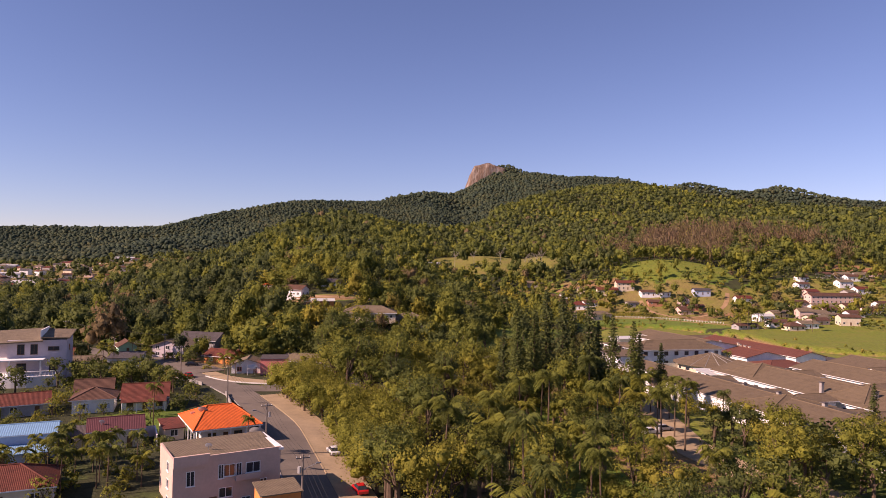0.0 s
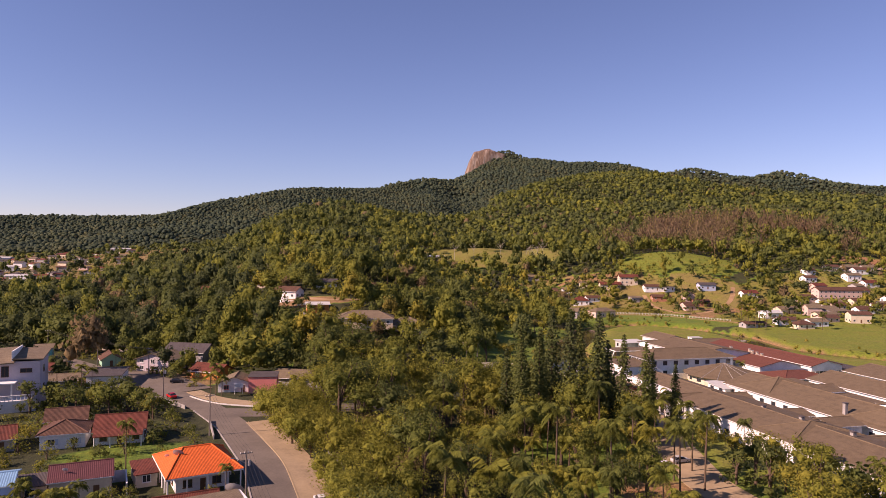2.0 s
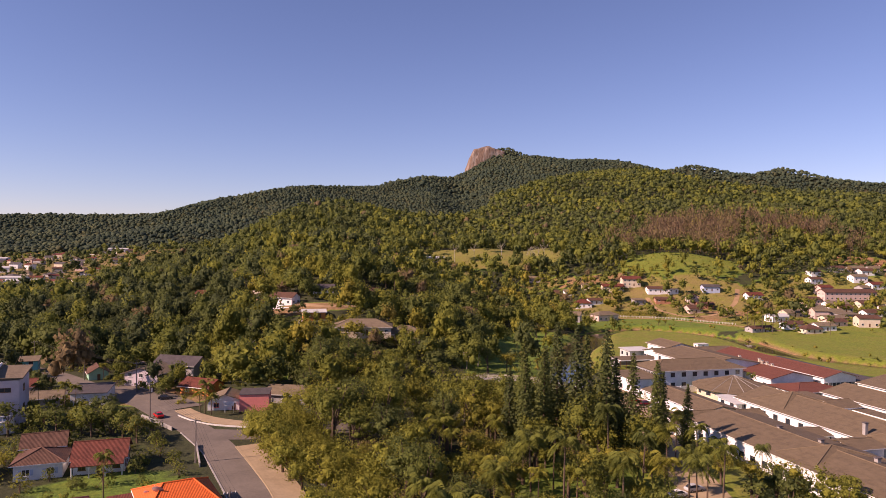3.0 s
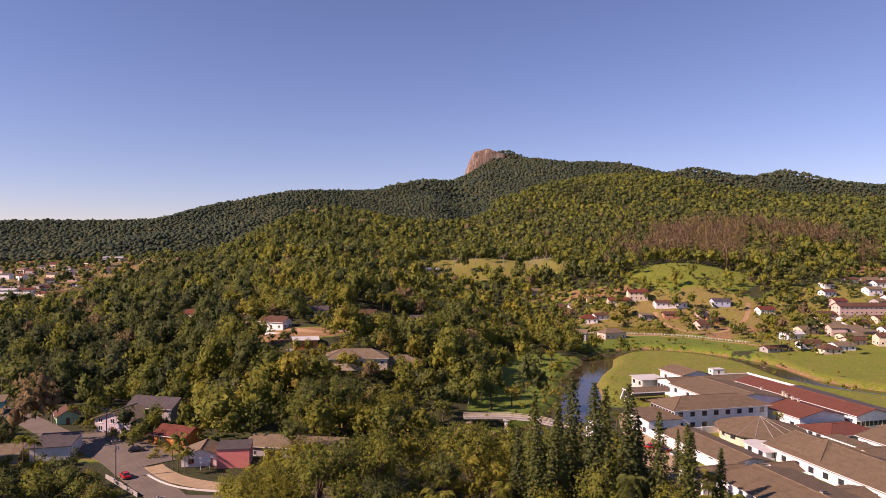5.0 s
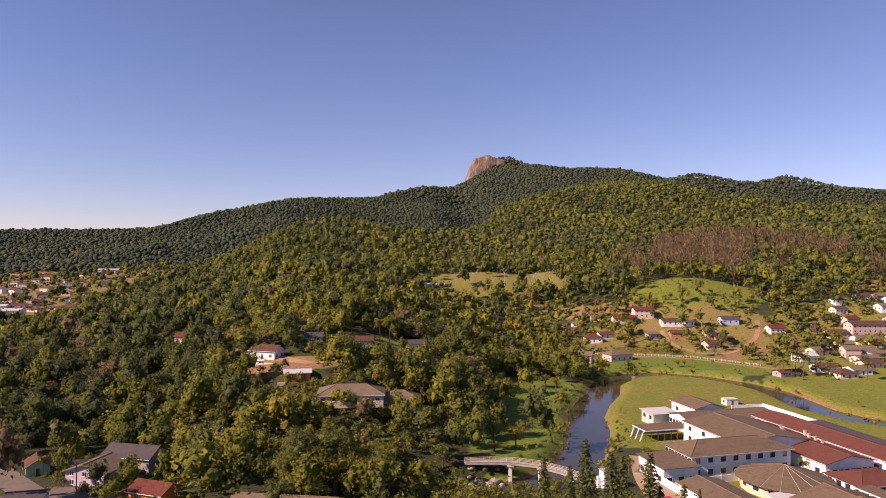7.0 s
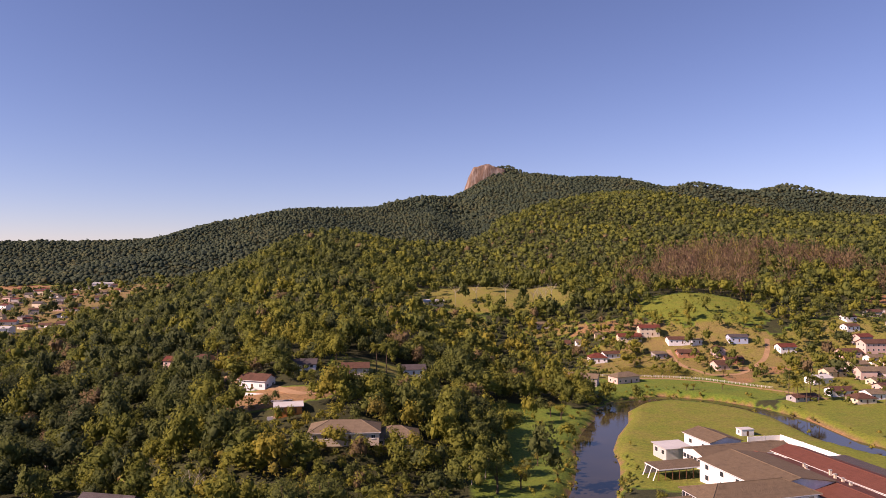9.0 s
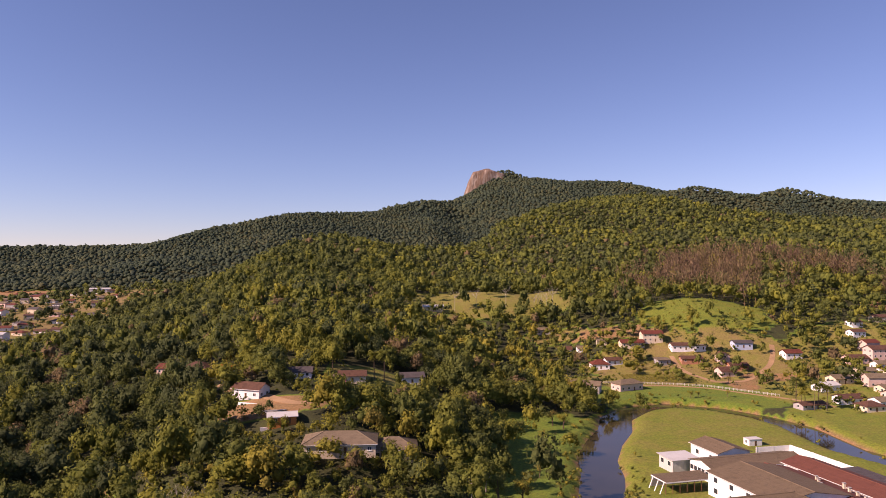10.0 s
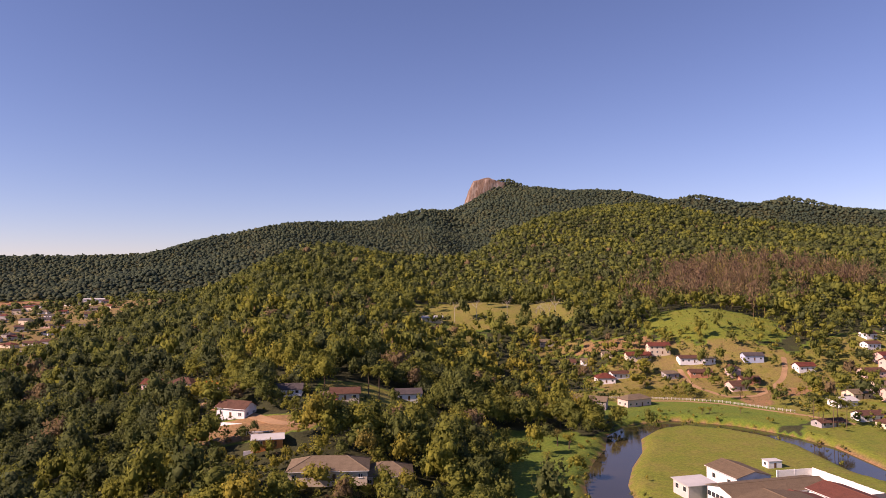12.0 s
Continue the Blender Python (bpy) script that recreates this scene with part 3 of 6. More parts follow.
# three-storey beige building with a parapet
beige = thing("apartment_building", pose(-32.6, 105.8, 7.0, 0, 0, 31), "beige rendered block of flats with a flat ribbed roof", "building")
part("wall", join(box(-7.8, -5.2, -1.5, 7.8, 5.2, 7.6), box(-7.8, -5.2, 7.6, 7.8, -4.9, 8.2), box(-7.8, -4.9, 7.6, -7.5, 5.2, 8.2), box(-7.8, -5.6, 7.0, -2.8, -5.2, 8.6)), beige_wall, beige)
_g, _u = slab_roof([[(-7.5, -4.9, 7.7), (7.9, -4.9, 7.7), (7.9, 5.4, 8.2), (-7.5, 5.4, 8.2)]])
part("roof", _g, roof_grey, beige, uvs=_u)
part("eave", box(7.5, -5.3, 7.7, 8.3, 5.4, 8.02), white_paint, beige, "white concrete eave")
for at, zz, ww, hh in ((-5.4, 4.2, 1.0, 2.0), (0.1, 4.9, 1.5, 1.6), (-1.1, 4.7, 0.6, 1.9), (1.5, 4.4, 0.7, 2.1), (3.6, 5.0, 2.0, 1.4), (-0.4, 1.9, 1.8, 1.3), (5.2, 2.2, 0.9, 1.5), (-5.6, 0.9, 1.4, 1.0), (2.6, 0.2, 1.2, 1.2)):
    window_on(beige, "front", 15.6, 10.4, at, zz, ww, hh, white_paint, glass_dark)
part("balcony", join(box(0.9, -5.9, 4.1, 4.9, -5.2, 4.25), box(0.9, -5.9, 4.25, 4.9, -5.82, 5.0)), beige_wall, beige, "shallow rendered balcony")
for fl in range(3):
    window_on(beige, "left", 15.6, 10.4, 1.5, 0.8 + 2.5 * fl, 1.2, 1.2, white_paint, glass_dark)
    window_on(beige, "right", 15.6, 10.4, 0.0, 0.8 + 2.5 * fl, 1.2, 1.2, white_paint, glass_dark)
door_on(beige, "front", 15.6, 10.4, -2.2, wood_brown, 1.1, 2.1, 0.05)
dish(beige, -2.0, -1.0, 8.0, 0.55, 160, white_paint)

# orange hipped roof
_o = thing("house", pose(-43.3, 139.5, 7.7, 0, 0, 30), "white house under a bright orange hipped tile roof with verandah posts", "house", T)
part("wall", box(-4.6, -5.6, -1.5, 4.6, 6.2, 3.6), white_wall, _o)
_a, _b, _r = 6.6, 7.9, 2.5
_lp = [[(-_a, -_b, 3.5), (_a, -_b, 3.5), (_r, 0, 6.4), (-_r, 0, 6.4)], [(_a, _b, 3.5), (-_a, _b, 3.5), (-_r, 0, 6.4), (_r, 0, 6.4)], [(_a, -_b, 3.5), (_a, _b, 3.5), (_r, 0, 6.4)], [(-_a, _b, 3.5), (-_a, -_b, 3.5), (-_r, 0, 6.4)]]
_g, _u = slab_roof(_lp)
_rf = part("roof", _g, roof_orange, _o, "bright orange clay tile roof", uvs=_u)
part("ridge_cap", join(rod((-_r, 0, 6.42), (_r, 0, 6.42), 0.15), *[rod((sx * _a, sy * _b, 3.52), (sx * _r, 0, 6.42), 0.15) for sx in (-1, 1) for sy in (-1, 1)]), roof_orange, _rf)
part("fascia", join(box(-_a, -_b - 0.03, 3.2, _a, -_b + 0.03, 3.42), box(-_a - 0.03, -_b, 3.2, -_a + 0.03, _b, 3.42), box(_a - 0.03, -_b, 3.2, _a + 0.03, _b, 3.42)), white_paint, _o)
leg_posts(_o, [(-6.2, y) for y in (-7.4, -4.4, -1.4, 1.6, 4.6)] + [(x, -7.4) for x in (-3, 0.5, 3.5, 6.2)] + [(6.2, 0), (6.2, 5)], -1.5, 3.45, white_paint, 0.14)
for s, at in (("front", -2.6), ("front", 2.4), ("left", -2.5), ("left", 2.5), ("right", -2.0), ("right", 2.0)):
    window_on(_o, s, 9.2, 11.2, at, 0.9, 1.4, 1.2, wood_brown, glass_dark)
door_on(_o, "front", 9.2, 11.2, 0, wood_brown)
dish(_o, -3.6, -1.5, 4.9, 1.0, 150)
dish(_o, -4.9, 1.5, 4.3, 0.5, 160, white_paint)
dish(_o, -3.3, 1.8, 4.9, 0.5, 160, white_paint)
house("low lean-to with a red tile roof beside the street", -52.6, 138.5, 30, 3.6, 7.0, 2.5, cream_wall, roof_red, "shed", "x", 0.5, 0.3, ("front",), near=True, group=T, name="shed", category="shed", door="")
house("red-tiled outbuilding behind the block of flats", -38.0, 119.5, 26, 9.0, 8.0, 3.2, cream_wall, roof_red, "gable", "x", 1.6, 0.5, ("front", "left"), group=T)
_bigd = thing("satellite_antenna", pose(-29.8, 116.8, 7.7), "large grey mesh satellite dish on a mast", "antenna")
dish(_bigd, 0, 0, 5.0, 1.5, 175)
part("pole", rod((0, 0, -0.5), (0, 0, 5.2), 0.09), metal_grey, _bigd)

_dr = house("cream house under a maroon ribbed metal roof", -61.2, 133.2, 25, 9.4, 8.4, 3.6, cream_wall, roof_maroon, "gable", "x", 1.5, 0.4, ("front", "left", "right"), frame_m=wood_brown, group=T)
dish(_dr, -2.5, -2.5, 4.3, 0.5, 165, white_paint)
house("maroon-roofed annexe joined to a cream wall", -68.2, 130.0, 25, 5.0, 5.0, 2.7, cream_wall, roof_dark, "shed", "x", 0.6, 0.3, ("front",), group=T, door="")
_fence_w = thing("garden_wall", pose(-54.0, 134.5, 7.6, 0, 0, 25), "white rendered garden wall beside the maroon roof", "wall")
part("panel", box(-0.12, -3.5, -1, 0.12, 4.5, 2.3), white_wall, _fence_w)
part("panel", box(-3.0, 4.3, -1, 0, 4.5, 2.3), white_wall, _fence_w)
house("white house with a hipped brown tile roof and blue shutters", -79.3, 161.6, 20, 8.6, 8.6, 3.5, white_wall, roof_brown, "hip", "x", 1.7, 0.7, ("front", "left"), shutters=blue_wall, group=T, wins=2, door="")
house("white house with a long weathered red tile roof", -69.0, 165.6, 18, 9.6, 8.8, 3.3, white_wall, roof_red, "gable", "x", 2.3, 0.6, ("front", "right"), frame_m=wood_brown, group=T, wins=3)
_vr, _vu = slab_roof([[(-4.9, -2.0, 2.6), (4.9, -2.0, 2.6), (4.9, 0.4, 3.5), (-4.9, 0.4, 3.5)]])
_ver = thing("verandah", pose(-67.4, 160.6, 7.7, 0, 0, 18), "red-tiled verandah on white posts", "verandah")
part("roof", _vr, roof_red, _ver, uvs=_vu)
leg_posts(_ver, [(-4.6, -1.7), (-1.5, -1.7), (1.5, -1.7), (4.6, -1.7)], -0.6, 2.6, white_paint)
house("brown-gabled rear house behind the white house", -84.5, 172.0, 22, 8.0, 7.0, 3.4, grey_wall, roof_brown, "gable", "x", 1.9, 0.6, ("left",), group=T, door="")
house("low rendered house with a faded red tile roof", -93.0, 157.4, 30, 9.0, 9.0, 2.9, grey_wall, roof_red, "gable", "x", 1.6, 0.6, ("front", "right"), group=T)
_bl = house("pale blue house under a blue ribbed metal roof", -75.6, 124.2, 24, 14.0, 8.0, 4.6, blue_wall, roof_blue, "gable", "x", 0.9, 0.5, ("front", "right"), frame_m=metal_grey, group=T, wins=4, door="")
house("pale blue ground floor with a blue sheet porch roof", -73.4, 118.2, 24, 13.0, 4.0, 2.3, blue_wall, roof_blue, "shed", "x", 0.5, 0.4, ("front", "right"), frame_m=metal_grey, group=T, wins=3)
house("red-tiled house among the palms", -62.5, 101.0, 24, 13.0, 9.0, 3.3, cream_wall, roof_red, "hip", "x", 2.0, 0.7, ("front", "right"), group=T)
house("small orange shop with a grey sheet roof", -21.8, 97.4, 26, 5.4, 5.0, 4.4, orange_wall, roof_grey, "shed", "x", 0.3, 0.3, ("front",), group=T, name="shop", category="shop")

# large modern house: garage podium, curved terrace, upper floor under a sloping roof
_m = thing("house", pose(-113.5, 195.0, 6.6, 0, 0, 20), "pale three-level house with a sloping tan roof and a white terrace", "house", T)
part("wall", join(box(-5.5, -4.5, -1.5, 9.0, 7, 13.4), box(-9.0, -2.5, -1.5, -5.5, 6, 12.4)), lilac_wall, _m)
for _nm, _lp in (("roof", [(-11.0, -5.6, 12.7), (3.2, -5.8, 13.4), (3.2, 7.8, 15.8), (-11.0, 7.8, 15.0)]), ("rear_roof", [(2.6, -4.9, 14.2), (9.8, -4.9, 14.0), (9.8, 7.8, 15.2), (2.6, 7.8, 15.4)])):
    _g, _u = slab_roof([_lp], 0.3)
    part(_nm, _g, roof_grey, _m, uvs=_u)
part("parapet", box(2.5, -4.7, 13.3, 2.8, 7.2, 16.2), white_wall, _m)


def terrace_rim(k, n, r, z):
    w = math.pi * (1.0 + 0.72 * k / n)
    return (0.5 + 13.0 * r * math.cos(w), -3.5 + 6.6 * r * math.sin(w), z)


_v, _f = [], []
for k in range(17):
    _v += [terrace_rim(k, 16, 1, -1.0), terrace_rim(k, 16, 1, 4.2)]
_n = len(_v)
_v += [(0.5, 0, 4.2)]
for k in range(16):
    _f += [(2 * k, 2 * k + 2, 2 * k + 3, 2 * k + 1), (2 * k + 1, 2 * k + 3, _n)]
part("terrace", (_v, _f), white_wall, _m, "white rounded terrace")
_rl = part("railing", tube([terrace_rim(k, 24, 0.98, 5.5) for k in range(25)], 0.12, 5), white_paint, _m, "white balustrade")
for k in range(33):
    part("baluster", rod(terrace_rim(k, 32, 0.98, 4.2), terrace_rim(k, 32, 0.98, 5.5), 0.08, n=5), white_paint, _rl)
part("awning", box(-10.5, -8.8, 8.3, 4.0, -2.4, 8.55), white_paint, _m, "thin white awning slab")
leg_posts(_m, [(-9.6, -7.4), (-4.2, -8.2), (3.2, -8.0)], 4.2, 8.3, white_paint, 0.2)
for s_, at, z, w, h in (("front", 5.8, 10.6, 2.6, 0.9), ("front", -2.2, 9.6, 1.6, 2.6), ("front", 1.0, 9.6, 1.6, 2.6), ("front", -2.0, 4.6, 2.2, 2.4), ("front", 5.8, 5.0, 2.0, 1.8), ("left", 1.5, 9.6, 1.8, 2.4), ("right", 0.5, 10.0, 1.6, 1.6), ("right", 0.5, 5.0, 1.6, 1.6)):
    window_on(_m, s_, 18, 9, at, z, w, h, wood_brown, glass_dark)

# further houses along the bend
house("white-walled flat building with a long blank side wall", -100.2, 224.4, 14, 9.5, 12.0, 3.6, white_wall, roof_dark, "shed", "x", 0.5, 0.4, ("left",), group=T, door="", wins=2)
house("low grey house beside the white wall", -112.5, 219.0, 16, 12.0, 9.0, 2.8, grey_wall, roof_grey, "gable", "x", 1.2, 0.6, ("front", "left"), group=T)
house("low tan house with a red tile roof", -128.0, 232.0, 20, 12.0, 9.0, 3.0, palepink_wall, roof_red, "gable", "x", 1.6, 0.6, ("front",), group=T)
_gh = house("grey two-storey house with a broad sloping roof", -93.6, 249.4, -12, 12.0, 10.5, 4.6, lilac_wall, roof_grey, "gable", "y", 2.0, 0.8, ("front", "left", "right"), storeys=2, group=T, z=7.6)
house("rear grey house with a dark gable roof", -87.0, 258.5, -12, 15.0, 9.0, 6.0, grey_wall, roof_dark, "gable", "x", 2.2, 0.7, ("right",), group=T, door="", z=7.4)
house("mint green cottage with a brown gable roof", -115.5, 258.0, 32, 6.0, 8.0, 2.9, green_wall, roof_brown, "gable", "y", 1.8, 0.7, ("front", "right"), group=T, z=7.6)
house("orange house with a red tile roof by the bend", -72.2, 236.5, -20, 10.5, 7.5, 2.9, orange_wall, roof_red, "gable", "x", 1.7, 0.7, ("front", "left"), group=T, z=7.7)
_pk = house("red-pink rendered house with a dark flat roof", -50.2, 216.5, 8, 8.0, 7.0, 5.0, pink_wall, roof_dark, "shed", "x", 0.3, 0.2, ("right",), group=T, door="", z=7.7)
house("white porch house with a grey tile gable", -58.8, 218.5, 8, 9.5, 8.5, 3.0, white_wall, roof_grey, "gable", "y", 1.7, 0.6, ("front", "left"), frame_m=pink_wall, group=T, z=7.7)
_sg = thing("shop_sign", pose(-56.2, 211.5, 7.7, 0, 0, 12), "white sign board with unreadable blue bars", "sign")
part("board", box(-1.3, -0.06, 2.0, 1.3, 0.06, 3.3), white_paint, _sg)
for k in range(3):
    part("bar", box(-1.0, -0.075, 2.95 - 0.3 * k, 1.0 - 0.3 * k, -0.062, 3.08 - 0.3 * k), blue_wall, _sg)
leg_posts(_sg, [(-1.1, 0), (1.1, 0)], -0.5, 2.0, white_paint, 0.07)
house("long shed with a grey corrugated roof among the trees", -35.5, 226.0, -8, 26.0, 9.0, 3.6, grey_wall, roof_grey, "gable", "x", 1.6, 0.7, ("front",), group=T, name="shed", category="shed", z=7.2)
house("teal house near the river woods", -146.0, 268.0, 24, 8.0, 8.0, 4.8, teal_wall, roof_grey, "shed", "x", 0.6, 0.5, ("front", "right"), storeys=2, group=T, z=7.3)
for _x, _y, _r, _w, _d, _wl, _rf, _lb in ((-158, 262, 20, 11, 9, cream_wall, roof_grey, "cream house with a weathered grey roof"), (-140, 250, 24, 9, 8, palepink_wall, roof_red, "pale pink house under a red roof"),
                                          (-166, 240, 18, 10, 9, white_wall, roof_brown, "white house under an old brown roof"), (-150, 222, 24, 10, 9, cream_wall, roof_red, "cream house under a faded red roof"),
                                          (-182, 268, 20, 11, 9, white_wall, roof_grey, "white house with a grey sheet roof"), (-135, 205, 24, 10, 9, grey_wall, roof_grey, "grey house with a sheet roof"),
                                          (-200, 290, 26, 10, 8, cream_wall, roof_brown, "cream house among trees by the lane")):
    house(_lb, _x, _y, _r, _w, _d, 3.2, _wl, _rf, "gable", "x", 1.6, 0.6, ("front", "right"), group=T)

# low walls along the street
for _a, _b, _lb in (((-65, 193.2), (-78, 205.5), "low rough stone wall beside the street"), ((-48.5, 165.5), (-54.5, 180.5), "dark garden wall beside the street"), ((-17.2, 150.5), (-34.5, 178.5), "low pale wall along the park")):
    _d = Vector((_b[0] - _a[0], _b[1] - _a[1]))
    _w = thing("garden_wall", pose(*_a, float(height(*_a)), 0, 0, math.degrees(math.atan2(_d.y, _d.x))), _lb, "wall")
    _k = int(_d.length / 2.4)
    for i in range(_k):
        part("panel", box(_d.length * i / _k, -0.12, -0.6, _d.length * (i + 0.97) / _k, 0.12, 0.95 + 0.08 * (i % 2)), concrete, _w)

# ---- power poles and wires ----
POLES = [(-8.6, 70), (-18.2, 96.8), (-30.6, 126.5), (-50.4, 168.3), (-75.4, 204.9), (-92.5, 236.0), (-118, 254), (-150, 280)]


def pole(x, y, turn, lamp):
    t = thing("utility_pole", pose(x, y, float(height(x, y)), 0, 0, turn), "grey concrete power pole with crossarm and wires", "utility pole", "power poles")
    part("shaft", rod((0, 0, -0.5), (0, 0, 9.6), 0.19, 0.12, 8), wood_pole, t)
    part("crossarm", box(-1.0, -0.06, 9.0, 1.0, 0.06, 9.14), wood_pole, t)
    for k in (-0.9, -0.3, 0.3, 0.9):
        part("insulator", rod((k, 0, 9.14), (k, 0, 9.38), 0.06, 0.04, 6), white_paint, t)
    if lamp:
        part("lamp_arm", join(rod((0, 0, 7.4), (1.9, -0.4, 8.3), 0.04), box(1.8, -0.55, 8.24, 2.5, -0.3, 8.4)), metal_grey, t, "street lamp on a slanting arm")
        part("transformer", rod((-0.45, 0, 7.0), (-0.45, 0, 7.9), 0.26, 0.26, 8), grey_paint, t)
    return t


_poles = []
for i, (x, y) in enumerate(POLES):
    a, b = POLES[max(0, i - 1)], POLES[min(len(POLES) - 1, i + 1)]
    pole(x, y, math.degrees(math.atan2(b[1] - a[1], b[0] - a[0])) + 90 - 180 * (i == 1), i in (1, 2, 4))
for i in range(len(POLES) - 1):
    (ax, ay), (bx, by) = POLES[i], POLES[i + 1]
    az, bz = float(height(ax, ay)) + 9.36, float(height(bx, by)) + 9.36
    w = thing("power_wire", pose(ax, ay, az), "thin dark sagging power wires", "wire", "power wires")
    for side in (-0.9, -0.3, 0.3, 0.9):
        nx, ny = -(by - ay), bx - ax
        ln = math.hypot(nx, ny)
        pts = [(u * (bx - ax) + nx / ln * side, u * (by - ay) + ny / ln * side, u * (bz - az) - 3.2 * u * (1 - u)) for u in np.linspace(0, 1, 9)]
        part("strand", tube(pts, 0.018, 3), black_rubber, w)

# ---- the white hospital-like complex ----
HX, HY, HR = 70.0, 203.0, 14.0
HU, HV = (math.cos(radians(HR)), math.sin(radians(HR))), (-math.sin(radians(HR)), math.cos(radians(HR)))


def hosp(a, b):
    return HX + a * HU[0] + b * HV[0], HY + a * HU[1] + b * HV[1]


def wing(label, a0, a1, b0, b1, h, roof, style="gable", axis="y", rise=2.0, sides=("left",), storeys=1, wins=None, wall=None, over=0.7, z=4.1, frame_m=None):
    x, y = hosp((a0 + a1) / 2, (b0 + b1) / 2)
    return house(label, x, y, HR, a1 - a0, b1 - b0, h, wall or white_wall, roof, style, axis, rise, over, sides, storeys, frame_m or white_paint, group="wings of the white complex",
                 name="institution_wing", category="building", z=z, wins=wins, door="", big=True)


wing("long single-storey white wing under a sooty brown roof", 0, 22, -76, 2, 5.0, roof_hosp, rise=2.0, sides=("left",), wins=20, over=0.4)
wing("white end pavilion with a brown roof", -3, 12, 3, 13, 3.6, roof_hosp, "gable", "x", 1.6, ("left", "front"), wins=3)
wing("broad middle wing under a sooty brown roof", 34, 55, -62, 26, 3.9, roof_hosp, rise=2.9, sides=("left",), wins=18)
wing("wide white wing under a brown roof", 68, 87, -62, 27, 3.8, roof_hosp, rise=2.4, sides=("left",), wins=16)
wing("outer wing with a brown sheet roof", 94, 118, -40, 38, 3.6, roof_hosp, rise=2.2, sides=("left", "front"), wins=10)
wing("low white front wing with a brown roof", 13, 26, 14, 46, 3.1, roof_hosp, rise=1.4, sides=("left", "front"), wins=6)
wing("two-storey white block with blue-grey windows", 24, 60, 56, 70, 7.1, roof_hosp, "hip", "x", 2.5, ("front", "left", "right"), 2, 8, over=0.9)
wing("two-storey rear block with a brown gable roof", 47, 73, 63, 94, 7.1, roof_hosp, "gable", "y", 2.1, ("left",), 2, 4)
wing("low white entrance block with a flat brown roof", 12, 23.6, 52, 66, 5.2, roof_hosp, "shed", "x", 0.4, ("left", "front"), 1, 3)
wing("wide hall under a dark red sheet roof", 64, 82, 46, 98, 4.6, roof_hospred, "gable", "y", 2.0, sides=("left", "front"), wins=8)
wing("second red-roofed hall with white gable ends", 85, 99, 44, 104, 4.6, roof_hospred, "gable", "y", 1.8, sides=("left", "front"), wins=8)
wing("low red-roofed link between the two halls", 82, 85, 60, 96, 3.6, roof_hospred, "shed", "x", 0.2, sides=("front",), wins=1, over=0.1)
wing("white porch hall with a red and white roof edge", 61, 80, 30, 43, 3.2, roof_hospred, "hip", "x", 1.6, ("front", "left"), wins=4)
wing("white workshop wing with a brown roof", 56, 95, 104, 117, 4.2, roof_hosp, "gable", "x", 1.5, ("left", "front"), wins=6)
wing("white rear workshop with a brown gable", 70, 84, 120, 137, 4.3, roof_hosp, "gable", "y", 1.8, ("left", "front"), wins=2)
wing("pale metal shed with upright ribs", 50, 61, 119, 128, 3.4, roof_white, "shed", "x", 0.3, ("left",), wins=2, wall=roof_white)
wing("low dark-roofed stores along the boundary wall", 100, 110, 42, 96, 2.6, roof_dark, "shed", "x", 0.4, ("left",), wins=8)
wing("low link building between the wings", 23, 31, -14, -6, 3.0, roof_hosp, "gable", "x", 0.9, ("front",), wins=1)
wing("low link building between the wings", 23, 31, -42, -34, 3.0, roof_hosp, "gable", "x", 0.9, ("front",), wins=1)
wing("raised white lantern storey between roofs", 22.5, 31, -30, -22, 4.6, roof_hosp, "gable", "x", 1.0, ("front", "left"), wins=2)
wing("raised white lantern storey between roofs", 56, 65.5, -24, -12, 4.7, roof_hosp, "gable", "x", 1.2, ("front", "left"), wins=2)
for _a0, _a1, _b0, _b1, _hh in ((20, 29, -52, -45, 4.4), (20, 27, 4, 11, 3.6), (53, 61, -46, -38, 4.4), (53, 62, 6, 16, 4.0), (27, 36, -66, -58, 4.2), (60, 69, -60, -50, 4.4), (86, 94, -30, -20, 4.2), (86, 94, 6, 16, 4.2)):
    wing("short white cross wing with a brown gable", _a0, _a1, _b0, _b1, _hh, roof_hosp, "gable", "x", 1.3, ("front", "left"), wins=2, over=0.4)
for _a0, _a1, _b0, _b1, _hh, _rs in ((2, 20, -78, -66, 5.6, 2.3), (2, 20, -40, -30, 5.5, 2.2), (36, 53, -34, -22, 4.6, 3.2), (36, 53, 8, 20, 4.5, 3.1), (70, 85, -44, -32, 4.4, 2.7)):
    wing("raised hipped roof section with white eaves", _a0, _a1, _b0, _b1, _hh, roof_hosp, "hip", "y", _rs, ("left",), wins=3, over=0.8)
wing("small white lean-to on the court", 31, 42, 22, 31, 2.7, roof_white, "shed", "x", 0.7, ("left", "front"), wins=2)

# round pavilion with a ribbed cone roof
_x, _y = hosp(44.5, 41)
_rd = thing("round_pavilion", pose(_x, _y, 4.1, 0, 0, HR), "cream round pavilion with a shallow cone roof and pale ribs", "building")
_n = 16
_ring = lambda r, z: [(r * math.cos(2 * math.pi * k / _n), r * math.sin(2 * math.pi * k / _n), z) for k in range(_n)]
part("wall", (_ring(12, -1) + _ring(12, 3.7), [(k, (k + 1) % _n, _n + (k + 1) % _n, _n + k) for k in range(_n)]), cream_wall, _rd)
_e = _ring(13.6, 3.6)
_g, _u = slab_roof([[_e[k], _e[(k + 1) % _n], (0, 0, 7.4)] for k in range(_n)])
_cr = part("roof", (_ring(13.3, 3.5) + [(0, 0, 7.2)], [(k, (k + 1) % _n, _n) for k in range(_n)]), roof_hosp, _rd)
